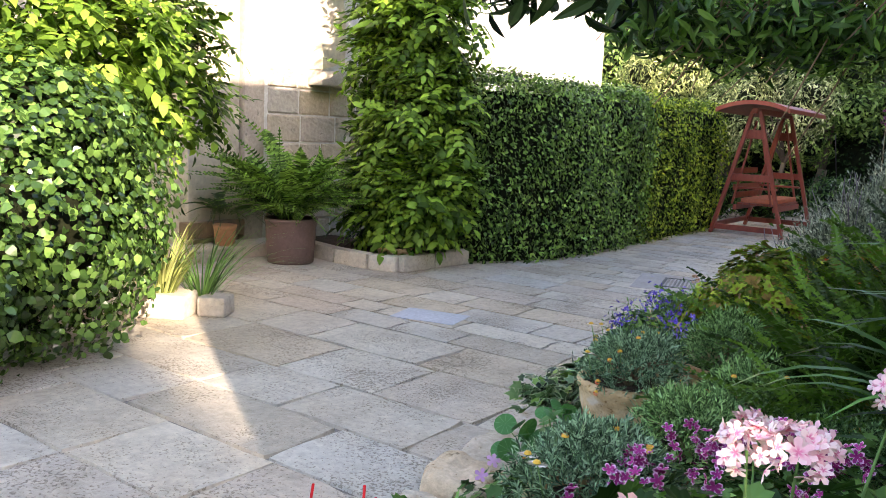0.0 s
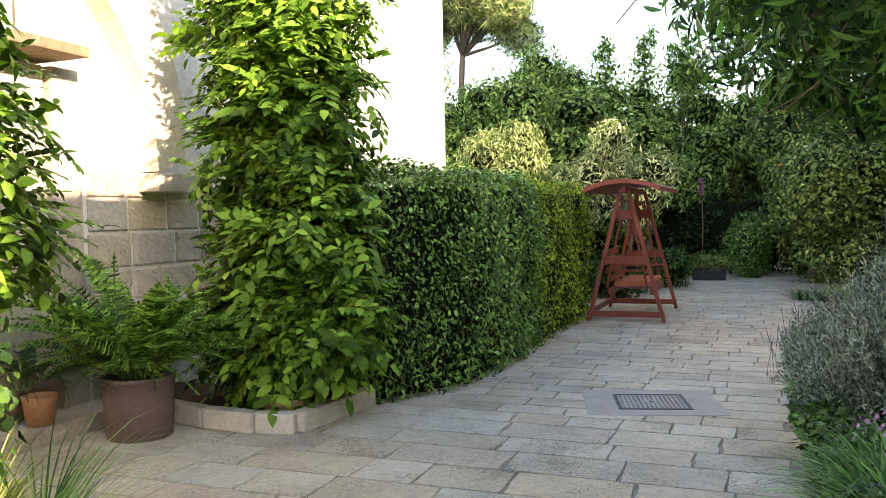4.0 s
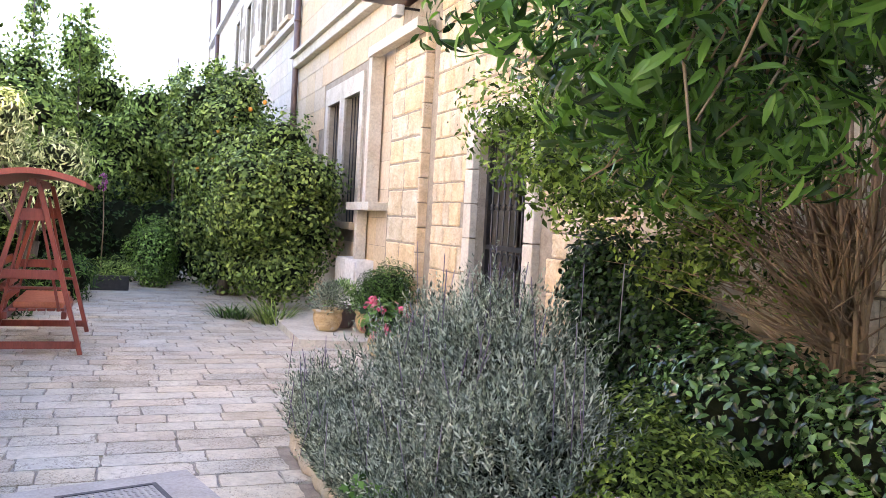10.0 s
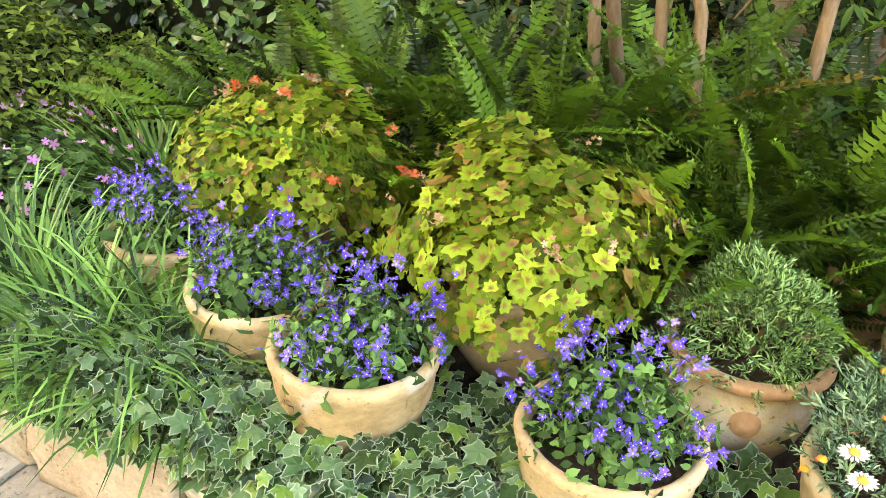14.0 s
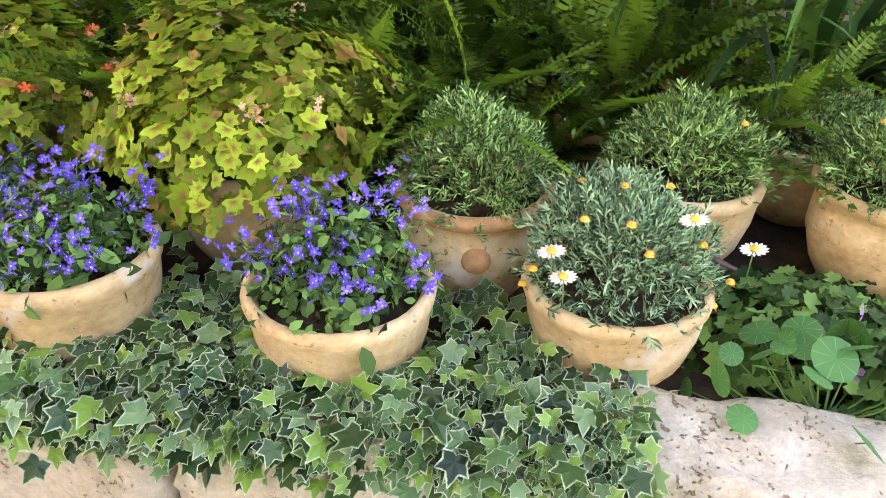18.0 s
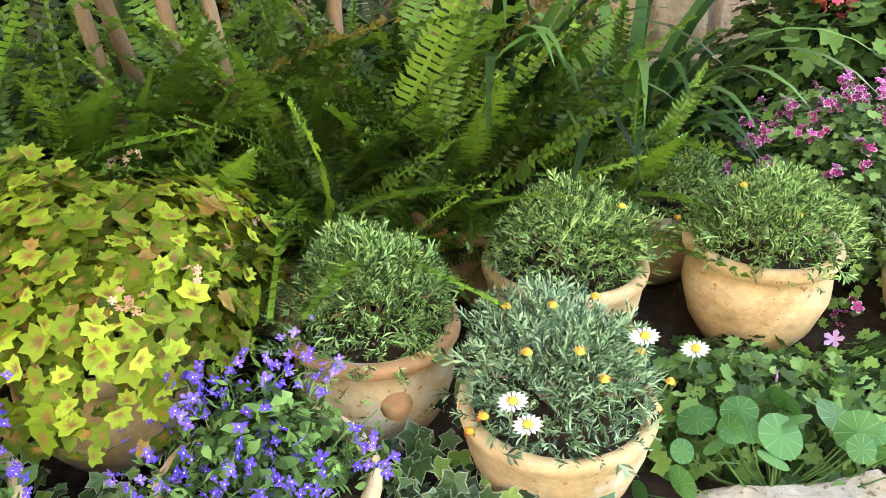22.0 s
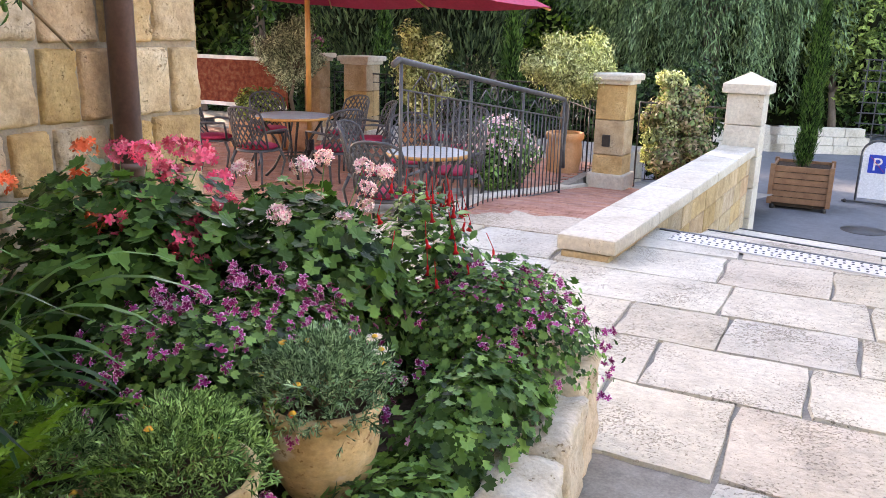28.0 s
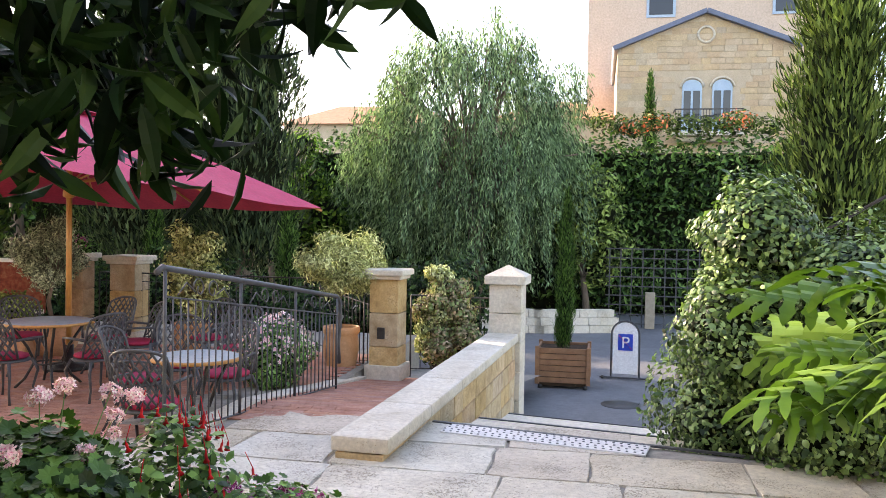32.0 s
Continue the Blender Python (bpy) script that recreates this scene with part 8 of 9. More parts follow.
M_SLATE = rough_stuff("blue_grey_metal", [(0.08, 0.11, 0.17), (0.12, 0.15, 0.22)], 3, 0.5, 0.1)
rfm = Mesh().beam((-hw - 0.2, -4.5, e0 - 0.02), (0, -4.5, ap + 0.08), 9.6, 0.2, 0).beam((hw + 0.2, -4.5, e0 - 0.02), (0, -4.5, ap + 0.08), 9.6, 0.2, 0)
part("roof", rfm, M_SLATE, hs)
M_PALEBLUE = rough_stuff("pale_blue_paint", [(0.30, 0.42, 0.52), (0.38, 0.50, 0.60)], 4, 0.5, 0.05)
for x in (0.55, -0.75):
    wn_ = part("window", Mesh().box((x, 0.03, 8.1), (0.86, 0.05, 2.0)).add([(x + 0.43 * math.cos(a), 0.055, 9.1 + 0.35 * math.sin(a)) for a in np.linspace(0, math.pi, 9)], [tuple(range(9))]), M_PALEBLUE, hs)
    for s in (-1, 1):
        part("pane", Mesh().box((x + s * 0.2, 0.062, 8.3), (0.3, 0.012, 1.3)), M_GLASS, wn_)
    part("sill", Mesh().tube([(x + 0.5 * math.cos(a), 0.05, 9.12 + 0.42 * math.sin(a)) for a in np.linspace(0, math.pi, 9)], 0.06, 5), M_WHITE, wn_)
bal = part("balcony", Mesh().box((-0.1, 0.5, 6.95), (3.0, 1.1, 0.16), bevel=0.02).box((-0.1, 0.3, 6.75), (2.6, 0.6, 0.2), bevel=0.03), M_WHITE, hs)
part("balcony_rail", Mesh().box((-0.1, 1.0, 8.0), (2.9, 0.04, 0.05)).box((1.33, 0.5, 8.0), (0.04, 1.0, 0.05)).box((-1.53, 0.5, 8.0), (0.04, 1.0, 0.05)), M_IRON, bal)
bars = Mesh()
for i in range(25):
    bars.box((-1.53 + i * 0.119, 1.0, 7.5), (0.02, 0.02, 1.0))
part("baluster", bars, M_IRON, bal, kind="stuff")
part("roundel", Mesh().tube([(0.5 * math.cos(a) * 0.7, 0.05, 11.45 + 0.35 * math.sin(a)) for a in np.linspace(0, 6.283, 17)], 0.06, 6), M_WHITE, hs)
tabl = thing("balcony_table", "small round table with two chairs on the balcony", "table", (-4.3, -37.5, 5.88))
part("tabletop", Mesh().lathe([(0, 0.72), (0.35, 0.72), (0.35, 0.69), (0, 0.69)], 14), M_IRON_GREY, tabl)
part("leg", Mesh().tube([(0, 0, 0), (0, 0, 0.7)], 0.03, 6), M_IRON_GREY, tabl)
bh = thing("apartment_house", "taller pinkish apartment building behind the gabled house", "house", (-6.0, -52, ROAD_Z))
part("wall", Mesh().box((0, 0, 9.5), (14.5, 8, 19)), rough_stuff("pink_plaster", [(0.52, 0.40, 0.30), (0.60, 0.47, 0.36)], 1, 0.9, 0.1), bh)
for x in (3.2, -3.6):
    wn_ = part("window", Mesh().box((x, 4.03, 15.6), (1.6, 0.1, 1.7)), M_PALEBLUE, bh)
    part("pane", Mesh().box((x, 4.1, 15.6), (1.3, 0.04, 1.4)), M_GLASS, wn_)
part("chimney", Mesh().box((6.2, 2, 19.5), (1.4, 1.4, 1.6)), M_PLASTER, bh)
for at, w in (((12.5, -44, ROAD_Z), 9), ((2.6, -43, ROAD_Z), 6)):
    th = thing("tiled_house", "low house with a hipped red tile roof beyond the trees", "house", at)
    part("wall", Mesh().box((0, 0, 4.0), (w, 6, 8.0)), M_HOUSE, th)
    a = w / 2 + 0.3
    part("roof", Mesh().add([(-a, -3.3, 7.95), (a, -3.3, 7.95), (a, 3.3, 7.95), (-a, 3.3, 7.95), (-a + 2.4, 0, 9.3), (a - 2.4, 0, 9.3)], [(0, 1, 5, 4), (1, 2, 5), (2, 3, 4, 5), (3, 0, 4), (3, 2, 1, 0)]), M_CLAY_RED, th)
cypress((-1.7, -36.5, 4.0), 4.0, 0.28, L_TREE, "small slim cypress before the gabled house", 20, 100, 0.2, 0.0)

# ---- west side of the court ----
box_hedge("hedge", "clipped evergreen hedge beside the paved path", -3.15, -1.94, 3.95, 7.2, 1.93, L_HEDGE, 36000, 0.048, round_end=0.55)
box_hedge("hedge", "clipped hedge with golden young leaves on top", -3.15, -1.96, 7.2, 10.2, 1.93, foliage("golden_hedge_leaf", (0.108, 0.228, 0.036), (0.204, 0.336, 0.042), (0.408, 0.492, 0.06), 0.4, 0.35), 25000, 0.048)

# kerb planter, climbing wisteria, bowl
kb = thing("kerb_planter", "low planter edged with pale limestone blocks", "planter", (0, 0, 0))
for a, b in (((-3.95, 3.05), (-3.4, 2.92)), ((-3.4, 2.92), (-2.95, 2.9)), ((-2.95, 2.9), (-2.66, 2.97)), ((-2.66, 2.97), (-2.62, 3.42)), ((-2.62, 3.42), (-2.56, 3.92))):
    a, b = Vector((*a, 0)), Vector((*b, 0))
    c, dd = (a + b) / 2, b - a
    ob = part("block", Mesh().box((0, 0, 0.075), (dd.length - 0.008, 0.13, 0.15), bevel=0.014), M_WHITE, kb)
    ob.matrix_basis = pose(c.x, c.y, 0, 0, 0, math.degrees(math.atan2(dd.y, dd.x)))
part("soil", prism([(-3.95, 3.1), (-2.7, 3.0), (-2.6, 3.9), (-4.45, 3.9), (-4.45, 3.1)], 0, 0.09), M_SOIL, kb)
bw = solid("clay_bowl", Mesh().lathe([(0, 0.01), (0.12, 0.0), (0.17, 0.03), (0.2, 0.09), (0.205, 0.11), (0.19, 0.11), (0.16, 0.05), (0, 0.04)], 28), M_CLAY, "shallow terracotta bowl on the soil", "bowl", (-2.93, 3.25, 0.085))
ws = thing("wisteria", "wisteria climbing in a tall leafy column", "climber", (-3.03, 3.55, 0.08))
st = Mesh()
for k in range(5):
    x, y = rng.normal(0, 0.1), rng.normal(0, 0.08)
    st.tube([(x, y, -0.02), (x * 1.5 + rng.normal(0, 0.08), y - 0.05, 0.7), (rng.normal(0, 0.2), rng.normal(0, 0.1), 1.8), (rng.normal(0, 0.3), rng.normal(0, 0.1), 3.4)], [0.03, 0.022, 0.018, 0.008], 7)
part("stem", st, M_BARK, ws)


def pinnate(m, pos, face, size):
    """Wisteria leaves: a drooping rib with pairs of leaflets."""
    n = len(pos)
    d = unit(face * 0.8 + rng.normal(size=(n, 3)) * 0.6 + np.array([0, 0, -0.25]))
    up = unit(np.array([0, 0, 1.0]) + face * 0.7 + rng.normal(size=(n, 3)) * 0.2)
    side = unit(np.cross(d, up))
    for i in range(5):
        s = (0.25 + 0.75 * i / 4) * size
        for sx in (-1, 1):
            if i == 4 and sx < 0:
                continue
            dd = d * (0.55 if i < 4 else 1) + side * sx * (0.85 if i < 4 else 0)
            m.spread(LEAFLET, pos + d * s[:, None] + np.array([0, 0, -1.0]) * (s * s)[:, None] * 0.8, turns(dd, up), size * 0.42)
    return m


LEAFLET = hexleaf(0.55, 0.2)
bl = [((-0.1, -0.1, 0.55), (0.5, 0.38, 0.5)), ((-0.15, 0, 1.1), (0.52, 0.4, 0.5)), ((0.1, 0.0, 1.5), (0.52, 0.42, 0.55)), ((-0.2, 0.1, 2.0), (0.55, 0.45, 0.55)), ((0.1, 0.0, 2.4), (0.58, 0.45, 0.5)), ((-0.15, 0.1, 2.9), (0.6, 0.45, 0.55)), ((0.05, 0.1, 3.3), (0.6, 0.45, 0.5)), ((-0.05, 0.1, 3.9), (0.65, 0.45, 0.6)), ((0.35, -0.2, 0.75), (0.36, 0.3, 0.3))]
m = Mesh()
for c, rad in bl:
    p, nn = ball(360, c, np.array(rad) * 1.05, 0.5)
    keep = (p[:, 1] < 0.35)
    pinnate(m, p[keep], nn[keep], sizes(keep.sum(), 0.23))
L_WIST = foliage("wisteria_leaf", (0.09, 0.20, 0.025), (0.16, 0.30, 0.04), (0.26, 0.41, 0.06), 0.4, 0.5)
part("foliage", m, L_WIST, ws, kind="stuff")
part("inner_mass", core_blobs(bl[:5], 0.4), M_CORE, ws, kind="stuff")

# potted fern by the wall
pf = thing("potted_fern", "large sword fern in a brown glazed pot", "potted plant", (-3.72, 2.58, 0))
pot(pf, 0.25, 0.44, M_CLAY_BROWN, [(0.0, 0.0), (0.85, 0.0), (0.9, 0.02), (0.97, 0.6), (1.0, 0.92), (1.04, 0.93), (1.04, 1.0), (0.96, 1.0), (0.93, 0.9), (0, 0.88)])
m = fern_fronds(Mesh(), (0, 0, 0.42), 120, 0.72, (0.05, -0.05, 0.5), 1.9, 0.14, 0.75)
fern_fronds(m, (0, 0, 0.46), 60, 0.50, (0.1, -0.1, 0.1), 0.9, 0.14)
part("frond_mass", m, foliage("pot_fern", (0.08, 0.19, 0.03), (0.15, 0.30, 0.055), (0.24, 0.42, 0.09), 0.4, 0.3), pf, kind="stuff")

# left bush with wisteria over it, and the white planter with grass
bl = [((0.25, 0.0, 0.75), (0.85, 0.85, 0.85)), ((0.45, -0.55, 0.5), (0.75, 0.6, 0.6)), ((-0.5, -0.4, 1.0), (0.9, 0.9, 0.85)), ((0.1, 0.55, 0.9), (0.55, 0.5, 0.75)), ((0.2, 0.1, 1.25), (0.7, 0.7, 0.5))]
shrub("rounded_shrub", "dense evergreen shrub of glossy rounded leaves", (-2.75, -0.72, 0), bl, foliage("glossy_round_leaf", (0.053, 0.123, 0.026), (0.079, 0.176, 0.04), (0.132, 0.238, 0.057), 0.22, 0.2, 0.2), ROUND, 4200, 0.050, core=0.66)
ws2 = thing("wisteria", "wisteria hanging over the evergreen shrub", "climber", (-3.3, -0.1, 0))
bl = [((0, 0, 2.2), (0.8, 0.8, 0.55)), ((0.3, -0.7, 2.35), (0.8, 0.7, 0.6)), ((0.1, 0.65, 2.0), (0.55, 0.5, 0.5)), ((0.15, 0.8, 1.6), (0.45, 0.4, 0.4)), ((0.5, -0.1, 1.9), (0.6, 0.6, 0.45)), ((-0.2, 0.4, 2.8), (1.0, 0.8, 0.5)), ((0.3, 0.1, 3.2), (1.1, 1.0, 0.5))]
m = Mesh()
for c, rad in bl:
    p, nn = ball(230, c, rad, 0.4)
    pinnate(m, p, nn, sizes(230, 0.2))
part("foliage", m, L_WIST, ws2, kind="stuff")
st = Mesh()
for k in range(4):
    st.tube([(rng.normal(0, 0.1), rng.normal(0, 0.1), 0), (rng.normal(0, 0.15), rng.normal(0, 0.15), 1.3), (rng.normal(0, 0.4), rng.normal(0, 0.4), 2.8)], [0.03, 0.025, 0.012], 7)
part("stem", st, M_BARK, ws2)
wp = thing("stone_planter", "low pale stone planter with striped grass", "planter", (-2.62, 0.36, 0), 30)
part("planter", Mesh().box((0, 0, 0.085), (0.42, 0.28, 0.17), bevel=0.025), M_WHITE, wp)
part("planter", Mesh().box((0.34, 0.12, 0.07), (0.2, 0.2, 0.14), bevel=0.02), M_WHITE, wp)
part("grass", blades(Mesh(), (0, 0, 0.16), 190, 0.55, 0.012, 0.1, 1.0, 2.2, (0.1, -0.1, 0)), foliage("striped_grass", (0.16, 0.22, 0.05), (0.28, 0.34, 0.09), (0.45, 0.48, 0.2), 0.45, 0.4), wp, kind="stuff")
part("grass", blades(Mesh(), (0.2, 0.2, 0.1), 90, 0.75, 0.01, 0.1, 1.2, 1.6, (0.15, 0.05, 0)), L_GRASS, wp, kind="stuff")
# hanging fern at the porch
hf = thing("fern", "small fern on the porch step", "fern", (-4.25, 2.2, 0.14))
part("frond_mass", fern_fronds(Mesh(), (0, 0, 0.3), 26, 0.45, (0.3, 0, 0.0), 0.8), L_FERN, hf, kind="stuff")
part("pot", Mesh().lathe([(0, 0), (0.09, 0), (0.11, 0.16), (0.12, 0.2), (0.1, 0.2), (0, 0.17)], 16), M_CLAY_RED, hf)

# ---- garden swing ----
sw = thing("garden_swing", "red-stained wooden garden swing seat with a roof", "swing seat", (-1.345, 9.5, 0))
for s, y in ((0, 0.0), (1, 1.75)):
    for x in (-0.52, 0.52):
        part("leg", Mesh().beam((x, y, 0), (x * 0.1, y, 1.84), 0.075, 0.05), M_SWING, sw)
    part("foot_rail", Mesh().beam((-0.54, y + 0.04, 0.1), (0.52, y + 0.04, 0.1), 0.045, 0.08), M_SWING, sw)
    part("cross_rail", Mesh().beam((-0.3, y + 0.03, 0.86), (0.3, y + 0.03, 0.86), 0.03, 0.1), M_SWING, sw)
    part("brace", Mesh().beam((-0.15, y + 0.03, 1.5), (0.15, y + 0.03, 1.5), 0.03, 0.13), M_SWING, sw)
    for x in (-0.3, 0.3):
        part("hanger", Mesh().beam((x * 0.95, y + (0.16 if s == 0 else -0.16), 0.45), (x * 0.1, y + (0.16 if s == 0 else -0.16), 1.7), 0.03, 0.03), M_SWING, sw)
    part("armrest", Mesh().beam((-0.3, y + (0.2 if s == 0 else -0.2), 0.7), (0.34, y + (0.2 if s == 0 else -0.2), 0.7), 0.07, 0.03), M_SWING, sw)
part("top_beam", Mesh().beam((0, -0.12, 1.84), (0, 1.87, 1.84), 0.07, 0.08), M_SWING, sw)
part("floor_rail", Mesh().beam((-0.5, 0, 0.12), (-0.5, 1.75, 0.12), 0.05, 0.07), M_SWING, sw)
xs = np.linspace(-0.52, 0.52, 11)
vs = [(x, y, 1.985 - 0.42 * x * x + dz) for dz in (0, -0.06) for y in (-0.28, 2.05) for x in xs]
k = len(xs)
fs = [(i, i + 1, i + k + 1, i + k) for i in range(k - 1)] + [(3 * k + i, 3 * k + i + 1, 2 * k + i + 1, 2 * k + i) for i in range(k - 1)]
fs += [(i + 1, i, 2 * k + i, 2 * k + i + 1) for i in range(k - 1)] + [(k + i, k + i + 1, 3 * k + i + 1, 3 * k + i) for i in range(k - 1)] + [(0, k, 3 * k, 2 * k), (2 * k - 1, k - 1, 3 * k - 1, 4 * k - 1)]
part("roof", Mesh().add(vs, fs), M_SWING, sw)
for i in range(6):
    part("seat_slat", Mesh().box((-0.18 + i * 0.095, 0.875, 0.46), (0.08, 1.35, 0.03), bevel=0.006), M_SWING, sw)
part("cushion", Mesh().box((0.07, 0.875, 0.51), (0.5, 1.3, 0.07), bevel=0.02), rough_stuff("orange_cushion", [(0.45, 0.13, 0.06), (0.55, 0.18, 0.09)], 6, 0.9, 0.2), sw)
for i in range(4):
    part("back_slat", Mesh().box((-0.26 - i * 0.03, 0.875, 0.58 + i * 0.12), (0.03, 1.35, 0.09), bevel=0.006), M_SWING, sw)
part("front_rail", Mesh().box((0.33, 0.875, 0.4), (0.05, 1.4, 0.08), bevel=0.008), M_SWING, sw)
part("back_rail", Mesh().box((-0.25, 0.875, 0.4), (0.05, 1.4, 0.08), bevel=0.008), M_SWING, sw)

# ---- trees round the north court ----
tree("olive_shrub", "pale silvery olive bush lit by the sun", (-4.0, 12.6, 0), 3, (0, 0, 2.1), (1.0, 0.8, 1.4), 14, 0.5, L_OLIVE, LANCE, 1700, 0.11, 31, 0.07, lift=1.6)
tree("variegated_shrub", "tall shrub with cream-edged leaves", (-1.9, 12.9, 0), 3, (0, 0, 2.0), (0.75, 0.6, 1.1), 10, 0.42, foliage("cream_leaf", (0.216, 0.297, 0.108), (0.432, 0.513, 0.23), (0.756, 0.756, 0.446), 0.45, 0.35), LANCE, 1500, 0.12, 32, 0.05, lift=1.2)
tree("variegated_shrub", "spreading shrub with cream-edged leaves", (-3.0, 12.9, 0), 3, (0, 0, 1.75), (0.7, 0.6, 0.8), 9, 0.42, foliage("cream_leaf_pale", (0.189, 0.27, 0.095), (0.378, 0.459, 0.203), (0.675, 0.702, 0.405), 0.45, 0.35), LANCE, 1500, 0.12, 33, 0.05, lift=1.0)
L_BACK = foliage("back_tree_leaf", (0.138, 0.237, 0.062), (0.213, 0.338, 0.088), (0.338, 0.45, 0.138), 0.5, 0.35)
for i, (x, y, h, r, lab) in enumerate([(-6.6, 17.5, 4.6, 1.7, "tall evergreen tree behind the hedge"), (-4.2, 17.0, 4.9, 1.5, "dense yellow-green tree behind the swing"), (-2.2, 17.8, 4.3, 1.3, "dense green tree beside the path's end"), (-5.4, 22, 6.0, 1.8, "tall dark tree at the back of the garden"), (-2.0, 23, 5.7, 1.8, "tall feathery tree at the back"), (0.6, 22.5, 4.3, 1.6, "dark tree closing the end of the path"), (-9.5, 19, 6.3, 2.0, "broad tree at the garden's edge"), (2.2, 20.5, 4.8, 1.3, "tree against the pale house"), (-3.4, 20.0, 5.3, 1.7, "bushy tree in the second row"), (-7.6, 21.5, 5.6, 1.9, "dark bushy tree in the second row"), (-0.6, 20.5, 4.6, 1.5, "tree behind the clipped dome")]):
    tree("tree", lab, (x, y, 0), h * 0.57, (0, 0, h * 0.57), (r * 0.95, r * 0.95, h * 0.5), 20, r * 0.45, L_BACK, KITE, 1300, 0.13, 40 + i, 0.13, lift=0.8)
for i, (x, y, z) in enumerate([(-2.6, 21.5, 6.2), (-3.6, 21.0, 5.9), (-1.6, 21.8, 6.0), (-5.6, 20.5, 5.6), (0.6, 20.2, 4.6), (1.4, 19.6, 4.7)]):
    sp = thing("sapling", "slim young tree rising above the others", "tree", (x, y, 0))
    part("trunk", Mesh().tube([(0, 0, 0), (0, 0, z + 0.6)], [0.05, 0.01], 6), M_BARK, sp)
    m = Mesh()
    for k in range(10):
        p, nn = ball(110, (rng.normal(0, 0.12), rng.normal(0, 0.12), z - 1.6 + k * 0.2), (0.75 - k * 0.06, 0.75 - k * 0.06, 0.35), 0.9)
        m.spread(KITE, p, outward(nn, 1.0), sizes(110, 0.13))
    part("foliage", m, L_BACK, sp, kind="stuff")
# citrus against the house, reaching the ground
tree("citrus_tree", "bushy citrus tree against the house, bright green", (1.9, 13.6, 0), 2.0, (0, 0, 1.85), (1.1, 1.1, 1.75), 42, 0.55, L_CITRUS, OVAL, 1900, 0.078, 51, 0.07, lift=0.3)
ot = tree("orange_tree", "tall orange tree bearing a few fruits", (1.4, 16.3, 0), 2.4, (0, 0, 2.35), (1.25, 1.3, 2.2), 36, 0.65, L_CITRUS, OVAL, 1300, 0.085, 52, 0.1)
M_ORANGE = rough_stuff("orange_peel", [(0.75, 0.25, 0.02), (0.85, 0.36, 0.04)], 30, 0.5, 0.2)
for x, y, z in ((0.5, 15.4, 3.4), (0.2, 15.3, 3.1), (0.75, 15.3, 3.55), (0.15, 15.6, 2.6), (-0.1, 15.7, 2.4), (1.0, 15.25, 3.7)):
    solid("orange", Mesh().lathe([(0, -0.045), (0.03, -0.035), (0.045, 0), (0.03, 0.035), (0, 0.045)], 10), M_ORANGE, "ripe orange hanging in the tree", "fruit", (x + 0.9, y, z), group="oranges")
dark = thing("back_hedge", "dark dense shrubbery at the end of the path", "hedge", (0, 19, 0))
bl = [((x, rng.normal(0, 0.3), 0.9), (0.9, 0.7, 1.1)) for x in np.linspace(-7.5, 2.4, 11)]
part("foliage", clump_crown(Mesh(), KITE, bl, 1500, 0.11), L_DARK, dark, kind="stuff")
part("inner_mass", core_blobs(bl, 0.8), M_CORE, dark, kind="stuff")
rh = shrub("clipped_shrub", "dark clipped dome of evergreen", (0.15, 17.8, 0), [((0, 0, 0.7), (0.55, 0.5, 0.8))], L_HEDGE, OVAL, 4200, 0.05)
hb = thing("planter_box", "dark trough with trailing green plants", "planter", (-0.65, 16.9, 0))
part("trough", Mesh().box((0, 0, 0.14), (0.7, 0.3, 0.28), bevel=0.02), M_IRON, hb)
part("foliage", clump_crown(Mesh(), LANCE, [((0, 0, 0.4), (0.5, 0.3, 0.25))], 5000, 0.07), L_BACK, hb, kind="stuff")
hk = thing("hollyhock", "tall stalk with dark pink flowers at the tip", "flower", (-0.85, 17.6, 0))
part("stem", Mesh().tube([(0, 0, 0), (0.03, 0, 1.2), (0.0, 0, 2.3)], [0.015, 0.012, 0.006], 6), M_STEM, hk)
part("blossom", heads(Mesh(), [(0, 0, 2.2), (0.02, 0, 2.08), (-0.02, 0, 1.98)], 0.07, 20, 0.06), P_MAGENTA, hk, kind="stuff")
und = thing("undergrowth", "low green plants behind the swing", "shrub", (-2.2, 12.5, 0))
bl = [((x, y, 0.35), (0.5, 0.5, 0.45)) for x, y in ((-1.2, 0), (-0.5, -0.3), (0.2, 0.2), (0.4, 1.4), (0.9, 2.4), (0.8, 3.4), (-0.2, 1.0), (-1.0, 1.0))]
part("foliage", clump_crown(Mesh(), LANCE, bl, 1800, 0.12, 0.8), L_TREE, und, kind="stuff")
part("inner_mass", core_blobs(bl, 0.7), M_CORE, und, kind="stuff")
gr = thing("grass_clump", "arching clump of green lily leaves by the citrus", "grass", (1.75, 12.2, 0))
for k in range(5):
    part("tuft", blades(Mesh(), (rng.normal(0, 0.1), rng.normal(0, 0.1), 0), 26, 0.55, 0.022, 0.2, 1.2, 1.4), L_CITRUS, gr)
gr = thing("grass_clump", "low spreading leaves under the citrus", "grass", (1.2, 12.8, 0))
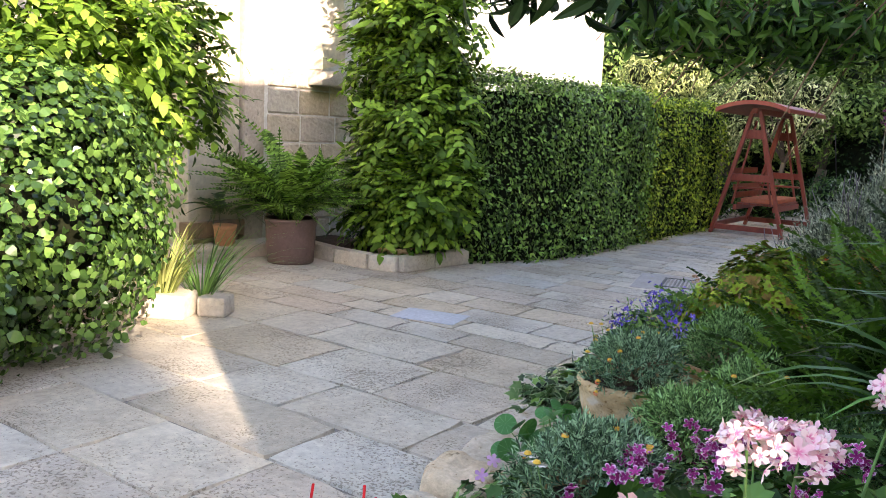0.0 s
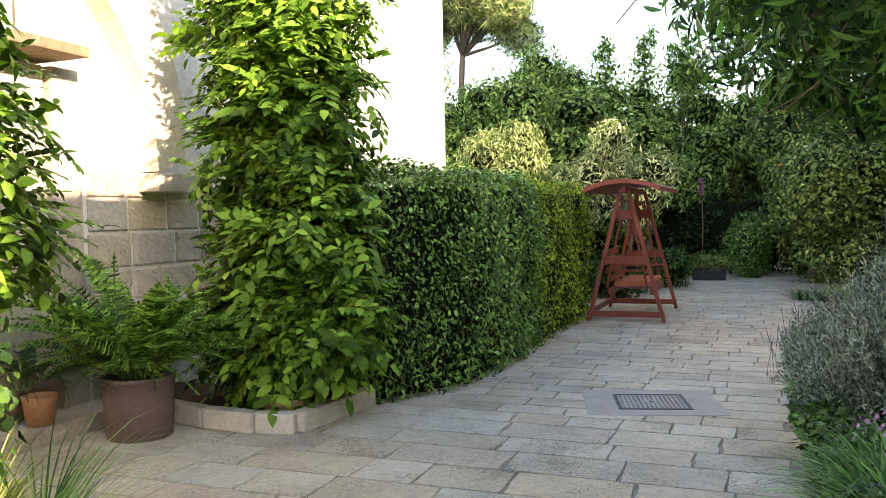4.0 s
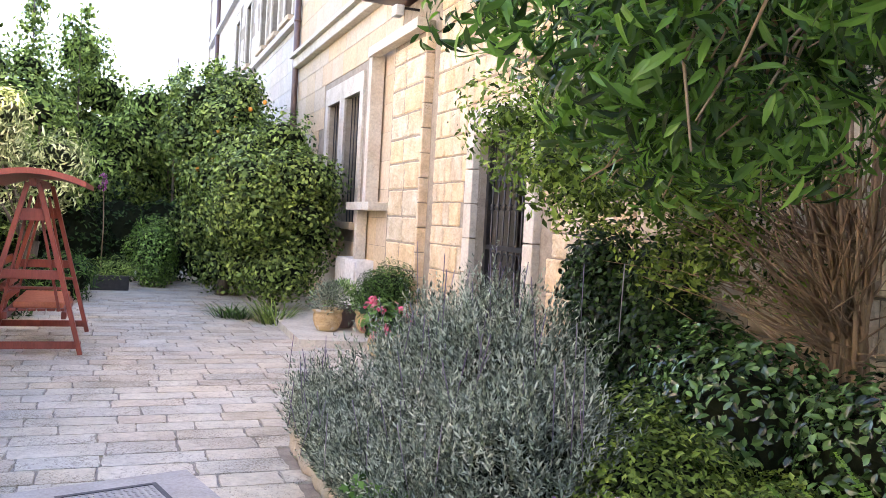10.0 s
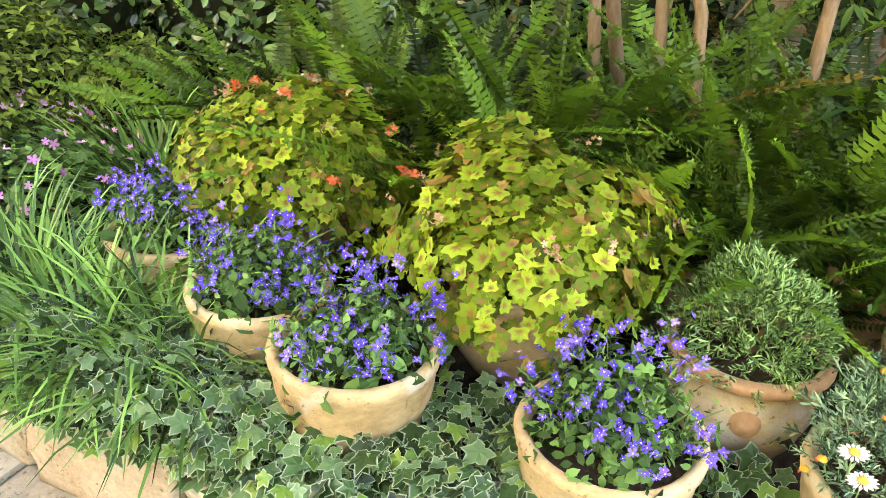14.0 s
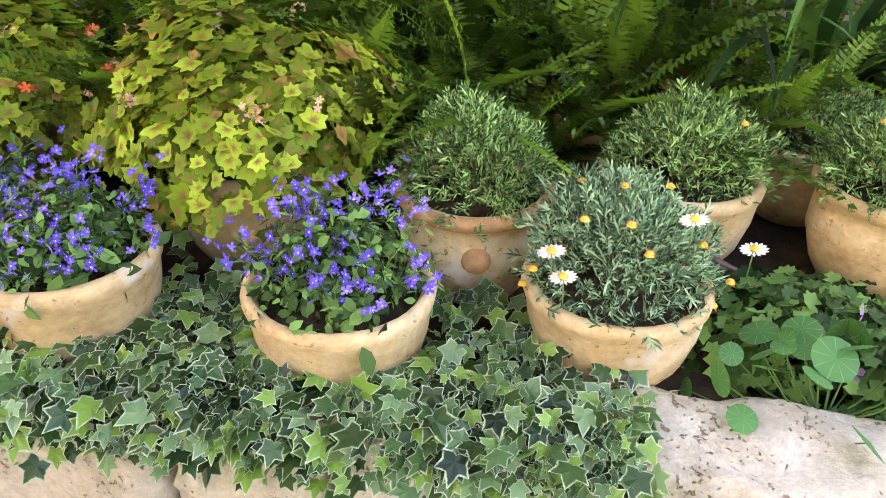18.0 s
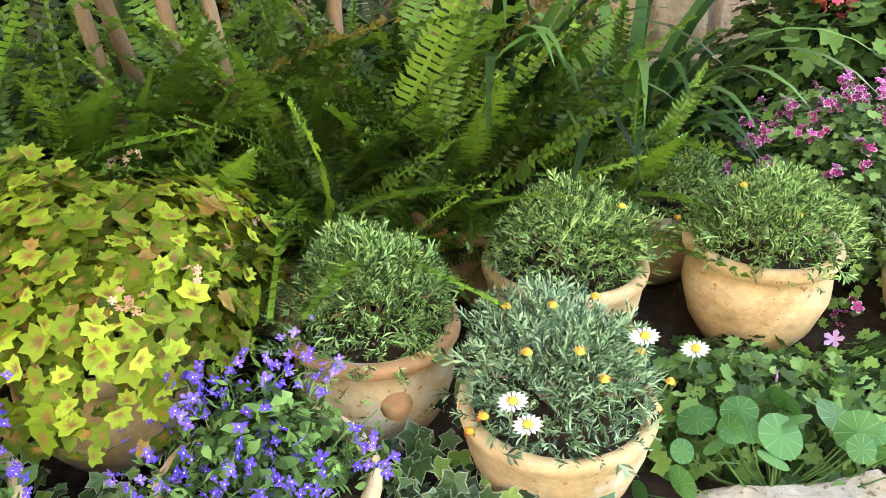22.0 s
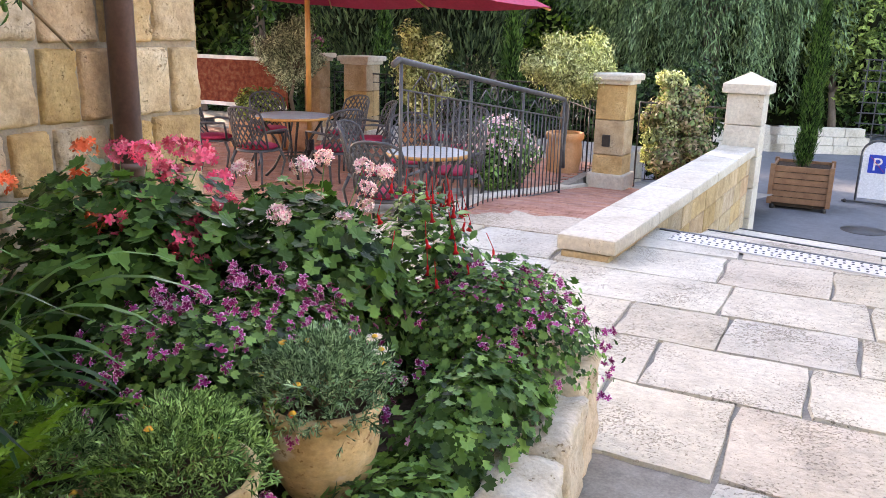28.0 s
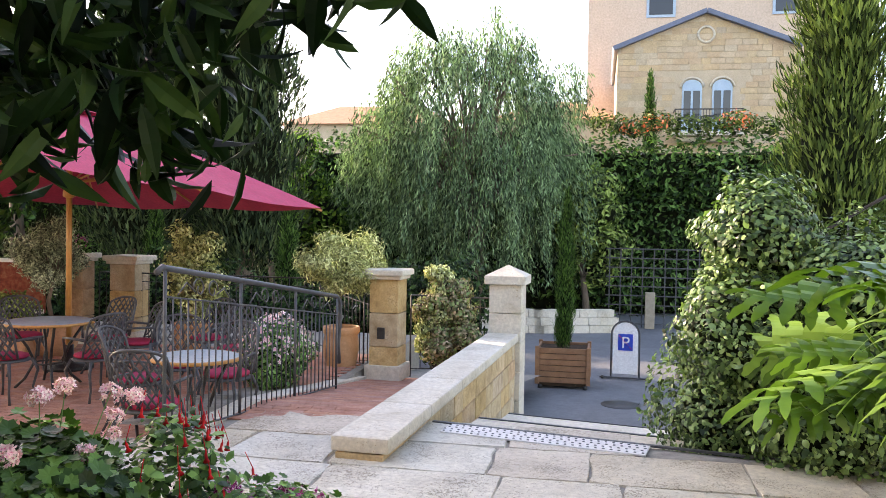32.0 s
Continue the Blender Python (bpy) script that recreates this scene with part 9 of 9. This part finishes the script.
for k in range(5):
    part("tuft", blades(Mesh(), (rng.normal(0, 0.12), rng.normal(0, 0.12), 0), 26, 0.4, 0.02, 0.2, 1.2, 1.0), L_TREE, gr)
pine = tree("pine_tree", "pine with a rounded crown and reddish trunk", (-9.6, 25, 0), 7, (0.6, 0, 9.0), (3.4, 2.2, 2.1), 34, 0.85, L_OLIVE, NEEDLE, 3200, 0.3, 61, 0.13, core=False)

# stone platform with pots before the facade
pl = thing("platform", "low limestone step along the facade", "step", (0, 0, 0), kind="structure")
part("platform", prism([(1.66, 9.95), (3.1, 9.55), (3.1, 13.0), (1.75, 13.0)], -0.01, 0.1), M_WHITE, pl)
for x, y, r, h, leaves, lab in ((2.2, 10.75, 0.2, 0.3, L_GREY, "terracotta pot of silver-grey santolina"), (2.5, 11.1, 0.2, 0.3, L_MARG, "dark pot of feathery grey-green herbs"), (2.75, 10.55, 0.21, 0.3, L_MARG, "terracotta pot of soft green rosemary")):
    t = thing("herb_pot", lab, "potted plant", (x, y, 0.1), group="pots on the step")
    pot(t, r, h, M_CLAY_BROWN if "dark" in lab else M_CLAY)
    p, dd = over(1500, (0, 0, h * 0.9), (0.27, 0.27, 0.38))
    p = p - (p - np.array((0, 0, h * 0.9))) * 0.5 * rng.random((1500, 1)) ** 1.5
    part("foliage", Mesh().spread(SLIM, p, turns(unit(dd + rng.normal(size=dd.shape) * 0.5), dd + 0.2), sizes(1500, 0.06)), leaves, t, kind="stuff")
pg = pelargonium("geranium_pot", "pot of bright pink geraniums", (2.5, 9.1, 0.0), (0.3, 0.3, 0.42), 300, 0.08, L_PELARG, None, (0.2, 0.3))
f, df = over(16, (0, 0, 0.28), (0.28, 0.28, 0.5))
part("blossom", heads(Mesh(), f, 0.045, 22, 0.04), P_CORAL, pg, kind="stuff")
shrub("olive_pot_shrub", "small dark shrub against the rough pilaster", (2.75, 9.75, 0.1), [((0, 0, 0.65), (0.4, 0.4, 0.35)), ((0, 0.3, 0.5), (0.3, 0.3, 0.3))], L_TREE, LANCE, 3200, 0.05)
